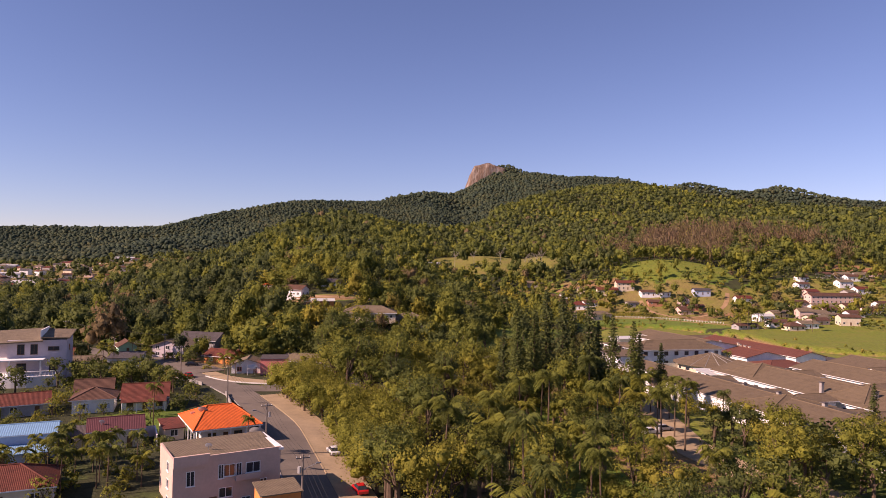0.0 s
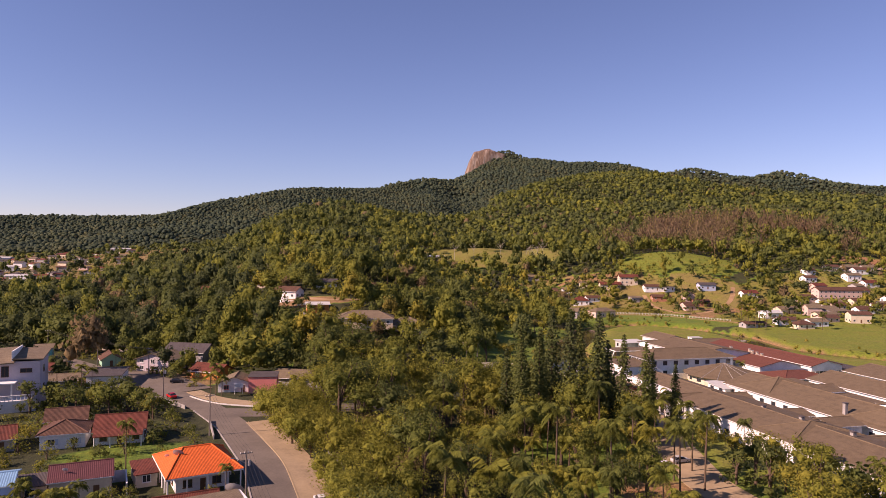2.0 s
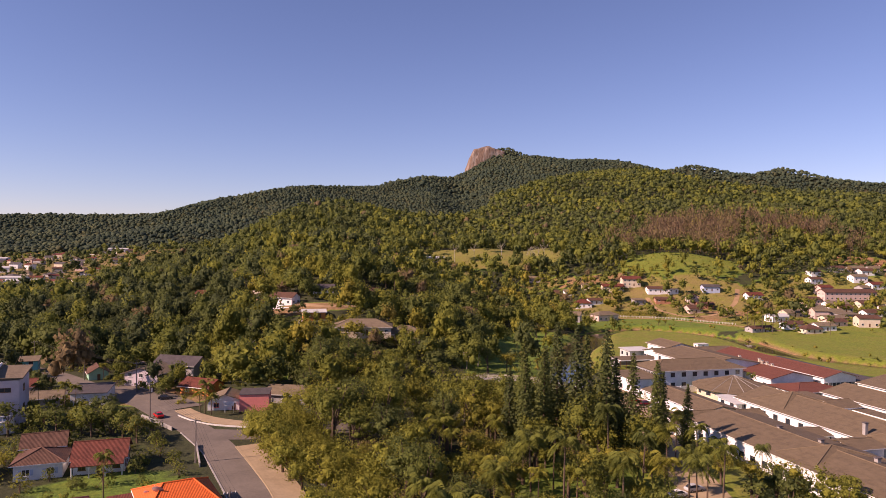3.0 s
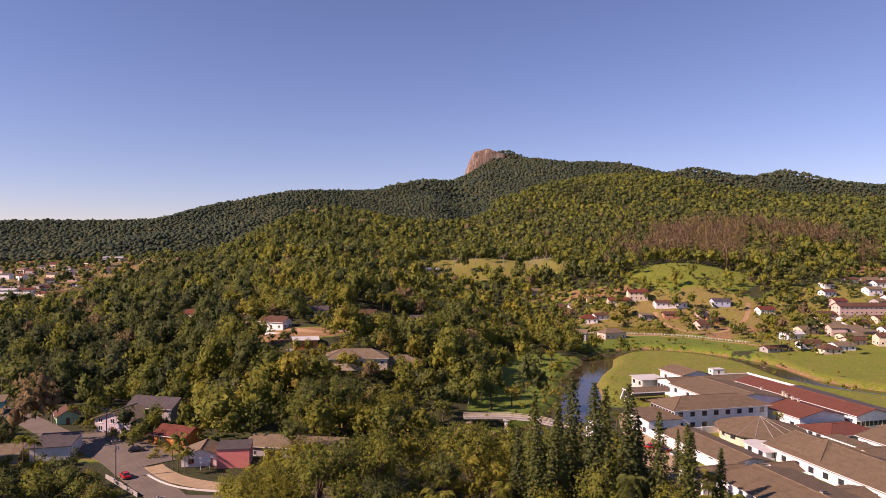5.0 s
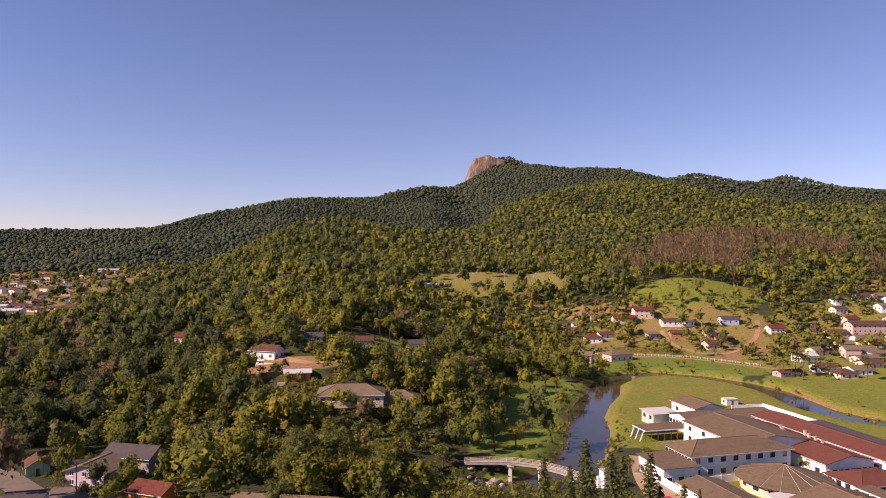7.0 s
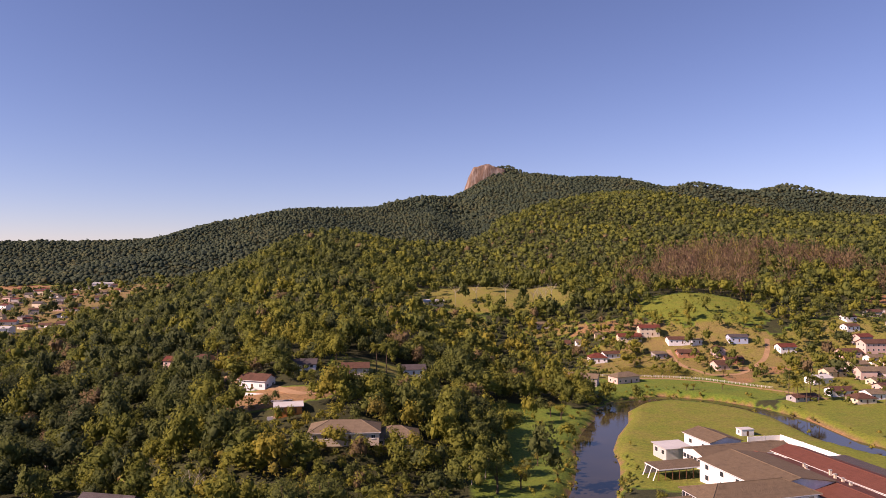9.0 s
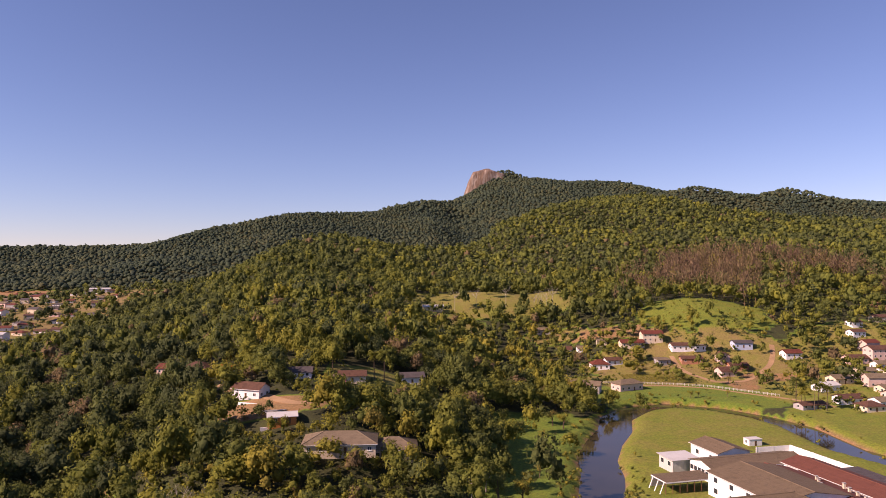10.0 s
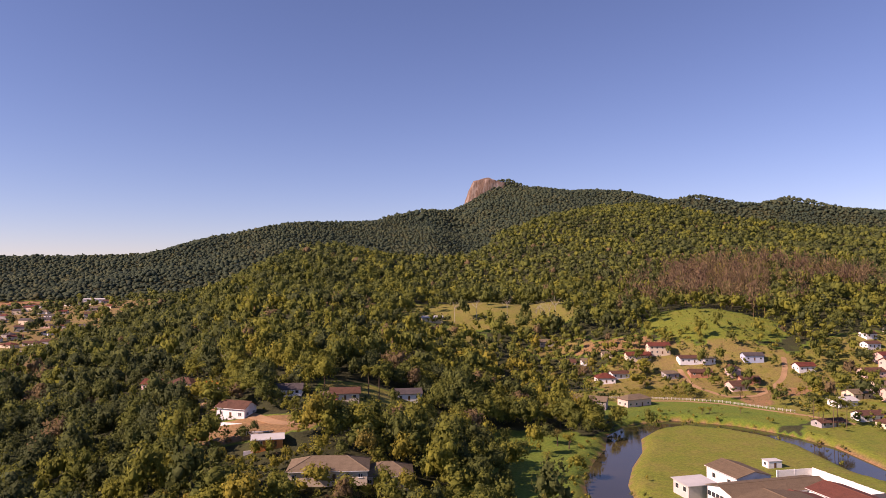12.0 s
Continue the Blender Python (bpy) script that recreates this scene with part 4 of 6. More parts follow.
for k in range(_n):
    _g, _u = slab_roof([[_e[k], _e[(k + 1) % _n], (0, 0, 7.4)]])
    part("roof_panel", _g, roof_hosp, _cr, uvs=_u)
for k in range(_n):
    part("rib", rod(_e[k], (0, 0, 7.45), 0.1, 0.06, 4), concrete if k in (9, 10, 11, 12, 13) else roof_hosp, _cr)
for k in range(_n):
    w = 2 * math.pi * (k + 0.5) / _n
    part("window", moved(box(-0.9, -11.87, 1.6, 0.9, -11.72, 2.6), pose(0, 0, 0, 0, 0, math.degrees(w))), glass_dark, _rd)

# galleries with white posts
for _lb, a0, a1, b0, b1, n in (("open gallery on white posts under a brown roof", 58.2, 64.2, -40, 30, 15), ("open shed on dark posts with a brown roof", 33, 52, 97, 106, 8)):
    _x, _y = hosp((a0 + a1) / 2, (b0 + b1) / 2)
    _gl = thing("gallery", pose(_x, _y, 4.1, 0, 0, HR), _lb, "gallery")
    _w, _d = (a1 - a0) / 2, (b1 - b0) / 2
    _g, _u = slab_roof([[(-_w, -_d, 3.2), (_w, -_d, 3.2), (_w, _d, 3.5), (-_w, _d, 3.5)]])
    part("roof", _g, roof_hosp, _gl, uvs=_u)
    part("fascia", join(box(-_w - 0.05, -_d, 3.0, -_w + 0.05, _d, 3.35), box(-_w, -_d - 0.05, 2.95, _w, -_d + 0.05, 3.3)), white_paint, _gl)
    for k in range(n):
        if _d > _w:
            part("post", box(-_w + 0.1, -_d + 2 * _d * k / (n - 1) - 0.2, -0.5, -_w + 0.5, -_d + 2 * _d * k / (n - 1) + 0.2, 3.1), white_paint, _gl)
        else:
            part("post", box(-_w + 2 * _w * k / (n - 1) - 0.1, -_d, -0.5, -_w + 2 * _w * k / (n - 1) + 0.1, -_d + 0.2, 3.1), wood_brown, _gl)
    if _d < _w:
        part("back_panel", box(-_w, _d - 0.2, -0.5, _w, _d, 3.3), grey_wall, _gl)
        for k in range(3):
            part("stay", rod((-_w - 1.6, -_d + 1 + 3.3 * k, -0.6), (-_w, -_d + 1 + 3.3 * k, 3.2), 0.22, 0.16, 4), white_paint, _gl, "white slanting buttress")

# pale retaining walls below the white hillside house
for _a, _b in (((-80, 362), (-62, 356)), ((-66, 344), (-46, 348)), ((-62, 331), (-46, 335))):
    _z = float(height(*_a))
    _d = Vector((_b[0] - _a[0], _b[1] - _a[1]))
    _w = thing("retaining_wall", pose(*_a, _z, 0, 0, math.degrees(math.atan2(_d.y, _d.x))), "pale rendered retaining wall on the hillside plot", "wall")
    for i in range(5):
        part("panel", box(_d.length * i / 5, -0.15, -2.5, _d.length * (i + 0.98) / 5, 0.15, 1.5), white_wall, _w)
# boundary walls
for _lb, (a0, b0), (a1, b1), hgt, mat in (("white boundary wall of the complex", (111, 62), (111, 130), 2.3, white_wall), ("pale yard wall before the two-storey block", (24, 50), (43, 51), 2.4, white_wall),
                                          ("white boundary wall of the complex", (12, 12), (12, 52), 2.6, white_wall), ("white rear wall of the yard", (96, 131), (111, 130), 2.0, white_wall)):
    p, q = hosp(a0, b0), hosp(a1, b1)
    ln = math.hypot(q[0] - p[0], q[1] - p[1])
    _w = thing("boundary_wall", pose(p[0], p[1], 4.0, 0, 0, math.degrees(math.atan2(q[1] - p[1], q[0] - p[0]))), _lb, "wall")
    k = max(2, int(ln / 6))
    for i in range(k):
        part("panel", box(ln * i / k, -0.12, -2.2, ln * (i + 0.985) / k, 0.12, hgt), mat, _w)
        part("pillar", box(ln * i / k - 0.18, -0.18, -2.2, ln * i / k + 0.18, 0.18, hgt + 0.12), mat, _w)
# vents and water tanks on the red roof
for a, b in ((78, 62), (79, 66), (80, 70), (82, 74), (75, 76), (77, 79), (79, 82)):
    x, y = hosp(a, b)
    v = thing("roof_vent", pose(x, y, 9.2), "small pale brick roof vent", "vent", "roof vents")
    part("shaft", box(-0.35, -0.35, -2.0, 0.35, 0.35, 1.3), cream_wall, v)
    part("cap", box(-0.48, -0.48, 1.3, 0.48, 0.48, 1.45), concrete, v)
for a, b in ((12, -18), (13, -30), (36, -20), (40, -34), (14, -44)):
    x, y = hosp(a, b)
    v = thing("chimney", pose(x, y, 9.6, 0, 0, HR), "sooty brick chimney with a capped top", "chimney", "wing chimneys")
    part("shaft", box(-0.45, -0.45, -2.5, 0.45, 0.45, 1.8), concrete, v)
    part("cap", box(-0.6, -0.6, 1.8, 0.6, 0.6, 2.0), roof_dark, v)
house("small white pump house with a railing", 137.5, 369.5, 10, 6.0, 4.0, 2.7, white_wall, roof_white, "flat", "x", 0.1, 0.2, ("front", "left"), name="pump_house", category="hut")

# ---- footbridge ----
rail_cream = plain("weathered_cream_rail", (0.46, 0.41, 0.33), 0.8, 0.2, 0.5, 4.0)
_br = thing("footbridge", pose(0, 0, 0), "cream-railed concrete footbridge on slender piers over the river", "bridge")
_bp = [(11, 274.5, 5.5), (19, 273.8, 5.9), (26, 272.6, 6.1), (34, 269.5, 6.1), (41, 264, 5.8), (46, 258.8, 5.2), (48.3, 255.4, 4.9)]
_bpts = [Vector(p) for p in _bp]
_fine = []
for p, q in zip(_bpts[:-1], _bpts[1:]):
    _fine += [p.lerp(q, k / 4) for k in range(4)]
_fine.append(_bpts[-1])
_dv, _df, _rails = [], [], []
for i, p in enumerate(_fine):
    t = (_fine[min(i + 1, len(_fine) - 1)] - _fine[max(i - 1, 0)])
    nrm = Vector((-t.y, t.x, 0)).normalized() * 1.3
    _dv += [tuple(p + nrm), tuple(p - nrm), tuple(p + nrm - Vector((0, 0, 0.55))), tuple(p - nrm - Vector((0, 0, 0.55)))]
    _rails.append((p + nrm * 0.95, p - nrm * 0.95))
for i in range(len(_fine) - 1):
    k = 4 * i
    _df += [(k, k + 1, k + 5, k + 4), (k + 2, k + 6, k + 7, k + 3), (k, k + 4, k + 6, k + 2), (k + 1, k + 3, k + 7, k + 5)]
part("deck", (_dv, _df), concrete, _br)
for side in (0, 1):
    for i in range(len(_rails)):
        part("baluster", rod(_rails[i][side], _rails[i][side] + Vector((0, 0, 1.15)), 0.07, n=5), rail_cream, _br)
    for hz in (0.35, 0.72, 1.12):
        part("rail", tube([r[side] + Vector((0, 0, hz)) for r in _rails], 0.075, 4), rail_cream, _br)
for p in ((25.5, 272.6), (34.5, 269.3), (43, 262)):
    part("pier", join(box(p[0] - 0.5, p[1] - 0.5, -2, p[0] + 0.5, p[1] + 0.5, 5.4), box(p[0] - 1.1, p[1] - 1.1, 5.0, p[0] + 1.1, p[1] + 1.1, 5.5)), white_wall, _br)
_tw = thing("gate_tower", pose(51.6, 254.6, 4.0, 0, 0, 14), "white rendered gate tower at the end of the footbridge", "tower")
part("wall", join(box(-1.5, -1.6, -1.5, 1.5, 1.6, 5.4), box(-2.6, 0.2, -1.5, -1.5, 1.0, 3.6)), white_wall, _tw)
part("roof", box(-1.7, -1.8, 5.4, 1.7, 1.8, 5.56), concrete, _tw)
part("bar", box(-1.2, -1.66, 4.5, -0.4, -1.61, 4.62), grey_paint, _tw)

# ---- parked cars ----
def car(x, y, turn, paint, label):
    z = float(height(x, y)) + 0.12
    t = thing("car", pose(x, y, z, 0, 0, turn), label, "car", "parked cars")
    prof = [(-2.05, 0.35), (-2.1, 0.75), (-1.95, 0.92), (-1.2, 0.98), (1.0, 0.95), (1.85, 0.82), (2.1, 0.62), (2.08, 0.35)]
    n = len(prof)
    v = [(px, s * 0.84, pz) for s in (-1, 1) for px, pz in prof]
    f = [tuple(range(n))[::-1], tuple(range(n, 2 * n))] + [(i, (i + 1) % n, n + (i + 1) % n, n + i) for i in range(n)]
    part("body", (v, f), paint, t)
    cab = [(-1.75, 0.93, 0.78), (-1.25, 1.42, 0.62), (0.25, 1.45, 0.62), (1.0, 0.95, 0.78)]
    v = [(px, s * w, pz) for s in (-1, 1) for px, pz, w in cab]
    part("cabin", (v, [(3, 2, 1, 0), (4, 5, 6, 7), (0, 1, 5, 4), (1, 2, 6, 5), (2, 3, 7, 6)]), glass_dark, t, "dark glazed cabin")
    part("roof", box(-1.25, -0.6, 1.42, 0.25, 0.6, 1.48), paint, t)
    for sx in (-1.3, 1.3):
        for sy in (-0.8, 0.8):
            w = part("wheel", rod((sx, sy - 0.1, 0.3), (sx, sy + 0.1, 0.3), 0.31, n=10), black_rubber, t)
            part("rim", rod((sx, sy - 0.11, 0.3), (sx, sy + 0.11, 0.3), 0.18, n=8), metal_grey, w)
    for sy in (-0.6, 0.6):
        part("headlight", box(2.03, sy - 0.18, 0.6, 2.11, sy + 0.18, 0.74), white_paint, t)


def car_paint(name, c):
    return plain(name, c, 0.25, 0.06, 0.5, 3.0, bump=0, spec=0.6)


red_car, dark_car, white_car, wine_car, silver_car = (car_paint(n, c) for n, c in (("red_car_paint", (0.55, 0.02, 0.02)), ("black_car_paint", (0.03, 0.03, 0.035)), ("white_car_paint", (0.7, 0.7, 0.7)),
                                                                         ("wine_car_paint", (0.2, 0.02, 0.03)), ("silver_car_paint", (0.45, 0.45, 0.47))))
for _x, _y, _t, _p, _lb in ((-11.6, 111.3, 112, red_car, "bright red small car beside the park trees"), (-73.4, 205.6, 128, red_car, "bright red car on the street"), (-79.6, 226.2, 20, dark_car, "dark car parked before the grey house"),
                            (-18.8, 130.5, 112, white_car, "white car half under the trees"), (66.2, 243.0, 15, red_car, "red car in the complex car park"), (68.8, 239.5, 15, wine_car, "wine-red car in the complex car park"),
                            (71.0, 235.5, 15, silver_car, "silver car in the complex car park"), (51.0, 160.0, 20, white_car, "white car on the shaded service drive"), (55.5, 163.5, 20, silver_car, "silver car on the shaded service drive")):
    car(_x, _y, _t, _p, _lb)

# ---- hillside houses on the wooded spur ----
G2 = "houses on the wooded hillside"
for _lb, x, y, r, w, d, h, wl, rf, st, ax, rs in (
        ("long low house with a big grey hipped roof", -30, 313, 4, 24, 13, 3.4, cream_wall, roof_grey, "hip", "x", 2.6),
        ("cream wing with a grey hipped roof", -12, 318, 4, 15, 12, 3.4, cream_wall, roof_grey, "hip", "x", 2.6),
        ("white house with a brown gable roof on a white wall", -76, 371, -20, 13, 8, 4.0, white_wall, roof_brown, "gable", "x", 2.0),
        ("orange brick shed under a pale sheet roof", -55, 336, 14, 10, 8, 2.9, orange_wall, roof_white, "gable", "x", 0.8),
        ("pale house with a red tile roof among trees", -149, 470, -12, 11, 8, 3.4, palepink_wall, roof_red, "gable", "x", 2.0),
        ("brown-roofed house among trees", -125, 448, -12, 13, 9, 3.4, palepink_wall, roof_brown, "hip", "x", 2.2),
        ("small cream hut with an orange roof", -102, 424, -6, 7, 6, 2.4, cream_wall, roof_orange, "gable", "x", 1.2),
        ("low dark-roofed house in the garden", -60, 394, 6, 11, 8, 2.8, white_wall, roof_dark, "gable", "x", 1.8),
        ("cream house beside a green lawn", -36, 395, 8, 12, 8, 3.2, cream_wall, roof_brown, "gable", "x", 1.8),
        ("pink wall house on the lawn edge", -42, 392, 8, 7, 4, 2.2, pink_wall, roof_grey, "shed", "x", 0.3),
        ("white house with a grey roof in the woods", -10, 428, 10, 12, 8, 3.4, white_wall, roof_dark, "gable", "x", 1.8),
        ("cream farmhouse on the grassy knoll", 0, 700, 5, 18, 9, 3.8, cream_wall, roof_white, "gable", "x", 1.6)):
    house(_lb, x, y, r, w, d, h, wl, rf, st, ax, rs, 0.7, ("front", "left", "right"), group=G2, near=y < 380)

# ---- village across the river ----
G3 = "houses of the riverside village"
for _lb, x, y, r, w, d, h, wl, rf, st, ax, rs, fl in (
        ("two-storey grey house with a hipped roof by the field", 92, 488, -22, 18, 9, 5.0, grey_wall, roof_grey, "gable", "x", 2.0, 2),
        ("pale pink house with a hipped roof by the field", 119, 495, 24, 17, 9, 4.4, palepink_wall, roof_grey, "hip", "x", 2.0, 1),
        ("white cottage with a red hipped roof", 117, 556, 0, 12, 9, 3.6, white_wall, roof_red, "hip", "x", 2.6, 1),
        ("white wing of the red-roofed cottage", 128, 562, 10, 12, 7, 3.0, white_wall, roof_brown, "gable", "x", 1.5, 1),
        ("long red-tiled house at the hill foot", 148, 586, 0, 17, 9, 3.4, cream_wall, roof_red, "gable", "x", 2.0, 1),
        ("cream two-storey house with a red roof", 164, 590, 0, 15, 9, 6.0, cream_wall, roof_red, "gable", "x", 2.0, 2),
        ("white house with blue trim and a brown roof", 181, 574, 0, 16, 8, 3.4, white_wall, roof_brown, "gable", "x", 1.6, 1),
        ("white flat-roofed annexe building", 193, 572, 0, 8, 7, 3.0, white_wall, roof_grey, "shed", "x", 0.3, 1),
        ("weathered grey timber shed", 161, 556, 8, 9, 7, 3.2, grey_wall, roof_grey, "shed", "x", 0.8, 1),
        ("low brown brick barn", 181, 556, -4, 14, 8, 2.8, brick_wall, roof_brown, "gable", "x", 1.6, 1),
        ("salmon two-storey village house", 202, 553, 4, 7, 8, 5.0, palepink_wall, roof_brown, "gable", "y", 2.0, 2),
        ("grey-white house at the lane", 194, 529, 10, 11, 9, 3.6, palepink_wall, roof_brown, "gable", "x", 2.2, 1),
        ("low house with a brown roof", 207, 541, 0, 12, 8, 3.0, brick_wall, roof_brown, "gable", "x", 1.6, 1),
        ("pale blue house under a grey roof", 223, 570, 0, 13, 8, 3.8, blue_wall, roof_dark, "gable", "x", 1.6, 1),
        ("white house with a red roof at the wood edge", 251, 555, 6, 12, 8, 3.4, white_wall, roof_red, "gable", "x", 2.0, 1),
        ("cream cottage in the trees", 101, 603, 0, 11, 8, 3.2, cream_wall, roof_brown, "gable", "x", 2.0, 1),
        ("white cottage in the trees", 113, 592, 0, 8, 7, 3.0, white_wall, roof_grey, "gable", "x", 1.6, 1),
        ("small ochre village hut", 128, 595, 0, 7, 6, 3.0, cream_wall, roof_grey, "gable", "x", 1.4, 1),
        ("terraced grey house on the slope", 94, 655, 0, 14, 8, 3.6, grey_wall, roof_grey, "gable", "x", 1.6, 1),
        ("white house with a grey roof", 231, 478, 12, 12, 9, 3.6, white_wall, roof_white, "gable", "x", 1.4, 1),
        ("cream house behind the palms", 249, 494, 12, 13, 9, 3.6, cream_wall, roof_grey, "gable", "x", 1.8, 1),
        ("white long house near the river", 226, 448, 8, 13, 8, 3.2, white_wall, roof_brown, "gable", "x", 1.6, 1),
        ("cream cottage with a brown roof", 228, 432, 8, 11, 9, 3.0, cream_wall, roof_brown, "hip", "x", 2.0, 1),
        ("low grey shed by the bank", 201, 440, 14, 15, 7, 2.6, grey_wall, roof_brown, "gable", "x", 1.2, 1),
        ("white house with a grey roof", 240, 439, 8, 12, 9, 3.2, white_wall, roof_grey, "gable", "x", 1.6, 1),
        ("white house on the slope", 263, 496, 6, 11, 8, 3.4, white_wall, roof_grey, "gable", "x", 1.6, 1),
        ("pale house on the slope", 277, 492, 6, 12, 9, 3.6, palepink_wall, roof_grey, "gable", "x", 1.8, 1),
        ("grey flat-roofed village house", 278, 478, 6, 14, 9, 3.4, grey_wall, roof_grey, "shed", "x", 0.6, 1),
        ("long pink two-storey building with rows of windows", 322, 550, 4, 42, 10, 6.4, palepink_wall, roof_brown, "gable", "x", 2.2, 2),
        ("white house under the pink building", 300, 528, 4, 16, 9, 3.8, white_wall, roof_grey, "gable", "x", 1.8, 1),
        ("cream house under the pink building", 322, 526, 4, 14, 9, 3.6, cream_wall, roof_brown, "gable", "x", 1.8, 1),
        ("pink house with a brown roof", 290, 545, 4, 14, 9, 3.6, palepink_wall, roof_brown, "gable", "x", 1.8, 1),
        ("white house above the pink building", 352, 585, 4, 12, 9, 4.0, white_wall, roof_grey, "gable", "x", 1.8, 1),
        ("white house on the hillside", 368, 600, 4, 12, 8, 3.6, white_wall, roof_brown, "gable", "x", 1.8, 1),
        ("cream house on the hillside", 350, 612, 4, 11, 8, 3.6, cream_wall, roof_brown, "gable", "x", 1.8, 1),
        ("low pale house by the bank", 262, 466, 10, 16, 8, 3.0, cream_wall, roof_grey, "gable", "x", 1.4, 1),
        ("brown-roofed house by the bank", 255, 452, 10, 12, 8, 3.0, palepink_wall, roof_brown, "gable", "x", 1.6, 1),
        ("white cottage at the village end", 300, 486, 6, 12, 8, 3.2, white_wall, roof_brown, "gable", "x", 1.8, 1)):
    house(_lb, x, y, r, w, d, h, wl, rf, st, ax, rs, 0.7, ("front", "left"), storeys=fl, group=G3, near=False)

_rng = random.Random(8)
_extra = []
while len(_extra) < 34:
    x, y = _rng.uniform(245, 440), _rng.uniform(436, 620)
    if x > 0.76 * y + 10 or (x < 300 and y > 520):
        continue
    if all((x - a) ** 2 + (y - b) ** 2 > 11.5 ** 2 for a, b, _ in HOUSES) and all((x - a) ** 2 + (y - b) ** 2 > 14 ** 2 for a, b in _extra):
        _extra.append((x, y))
for x, y in _extra:
    _w, _wn2 = _rng.choice(((white_wall, "white"), (cream_wall, "cream"), (palepink_wall, "pale pink"), (white_wall, "white"), (grey_wall, "grey")))
    _r, _rn2 = _rng.choice(((roof_brown, "an old brown tile"), (roof_grey, "a grey sheet"), (roof_red, "a weathered red tile"), (roof_brown, "an old brown tile")))
    house(f"{_wn2} village house with {_rn2} roof", x, y, _rng.uniform(-8, 18), _rng.uniform(8, 13), _rng.uniform(7, 9), _rng.choice((3.0, 3.2, 5.6)), _w, _r, "gable", "x", _rng.uniform(1.4, 2.1), 0.6, ("front", "left"), group=G3, near=False)

# ---- town in the far valley ----
_rng = random.Random(5)
_walls = [white_wall, cream_wall, palepink_wall, grey_wall, white_wall]
_roofs = [roof_brown, roof_red, roof_grey, roof_dark, roof_red]
_names = {id(white_wall): "white", id(cream_wall): "cream", id(palepink_wall): "pale pink", id(grey_wall): "grey"}
_rn = {id(roof_brown): "an old brown tile", id(roof_red): "a weathered red tile", id(roof_grey): "a grey sheet", id(roof_dark): "a dark tile"}
_spots = []
while len(_spots) < 120:
    y = _rng.uniform(650, 1330)
    x = -y * _rng.uniform(0.44 if y > 800 else 0.53, 0.72) + 25
    if all((x - a) ** 2 + (y - b) ** 2 > 20 ** 2 for a, b in _spots):
        _spots.append((x, y))
for x, y in _spots:
    wl, rf = _rng.choice(_walls), _rng.choice(_roofs)
    house(f"{_names[id(wl)]} valley house with {_rn[id(rf)]} roof", x, y, _rng.uniform(-25, 25), _rng.uniform(10, 17), _rng.uniform(8, 11), _rng.choice((3.2, 3.4, 6.0)), wl, rf, _rng.choice(("gable", "gable", "hip")), "x",
          _rng.uniform(1.6, 2.4), 0.6, ("front",), group="houses in the far valley", near=False, wins=2, door="")
for x, y, w, d in ((-432, 745, 34, 18), (-470, 790, 26, 15), (-560, 905, 30, 16), (-640, 1020, 36, 18), (-520, 1150, 30, 16)):
    house("large white-roofed warehouse in the far valley", x, y, 12, w, d, 6.0, white_wall, roof_white, "gable", "x", 1.5, 0.5, ("front",), group="warehouses in the far valley", near=False, wins=4, door="", name="warehouse", category="warehouse")

# ---- boulders in the stream ----
stone_mat = plain("pale_river_stone", (0.36, 0.31, 0.26), 0.9, 0.3, 0.4, 3.0)


def boulder(x, y, r, rng, material):
    bm = bmesh.new()
    bmesh.ops.create_icosphere(bm, subdivisions=2, radius=1.0)
    off = Vector((rng.uniform(0, 50), rng.uniform(0, 50), 0))
    for v in bm.verts:
        v.co *= 1 + 0.5 * noise.noise(v.co * 1.3 + off)
        v.co.z = max(-0.5, v.co.z * 0.6)
    me = bpy.data.meshes.new("boulder")
    bm.to_mesh(me)
    bm.free()
    me.materials.append(material)
    b = tagged(new("boulder", me), "pale weathered boulder in the shallow stream", "boulder", "boulders in the stream")
    b.matrix_world = pose(x, y, max(0.0, float(height(x, y))) + 0.15 * r, 0, 0, rng.uniform(0, 360)) @ Matrix.Diagonal((r * rng.uniform(0.9, 1.6), r, r, 1))


_rng = random.Random(31)
for k in range(34):
    u = _rng.uniform(0, 1)
    boulder(-160 + 42 * u + _rng.uniform(-3, 3), 350 - 36 * u + _rng.uniform(-7, 7), _rng.uniform(0.5, 1.9), _rng, stone_mat)
for k in range(14):
    boulder(_rng.uniform(12, 24), _rng.uniform(264, 277), _rng.uniform(0.6, 1.6), _rng, stone_mat)
for k in range(10):
    boulder(_rng.uniform(-58, -20), _rng.uniform(262, 274), _rng.uniform(0.4, 1.1), _rng, stone_mat)

# ---- field fence ----
_fn = thing("field_fence", pose(0, 0, 0), "pale wooden post fence across the meadow", "fence")
_fp = [(104, 512), (131, 508), (150, 503), (169, 496), (185, 482), (199, 466)]
_seg = np.r_[0, np.cumsum([math.dist(a, b) for a, b in zip(_fp[:-1], _fp[1:])])]
_prev = None
for s in np.arange(0, _seg[-1], 2.2):
    x, y = np.interp(s, _seg, [p[0] for p in _fp]) + 2.0, np.interp(s, _seg, [p[1] for p in _fp]) + 2.4
    z = float(height(x, y))
    part("post", box(x - 0.12, y - 0.12, z - 0.4, x + 0.12, y + 0.12, z + 1.35), kerb_mat, _fn)
    if _prev:
        part("rail", join(rod((*_prev[:2], _prev[2] + 1.1), (x, y, z + 1.1), 0.06, n=4), rod((*_prev[:2], _prev[2] + 0.6), (x, y, z + 0.6), 0.06, n=4)), kerb_mat, _fn)
    _prev = (x, y, z)

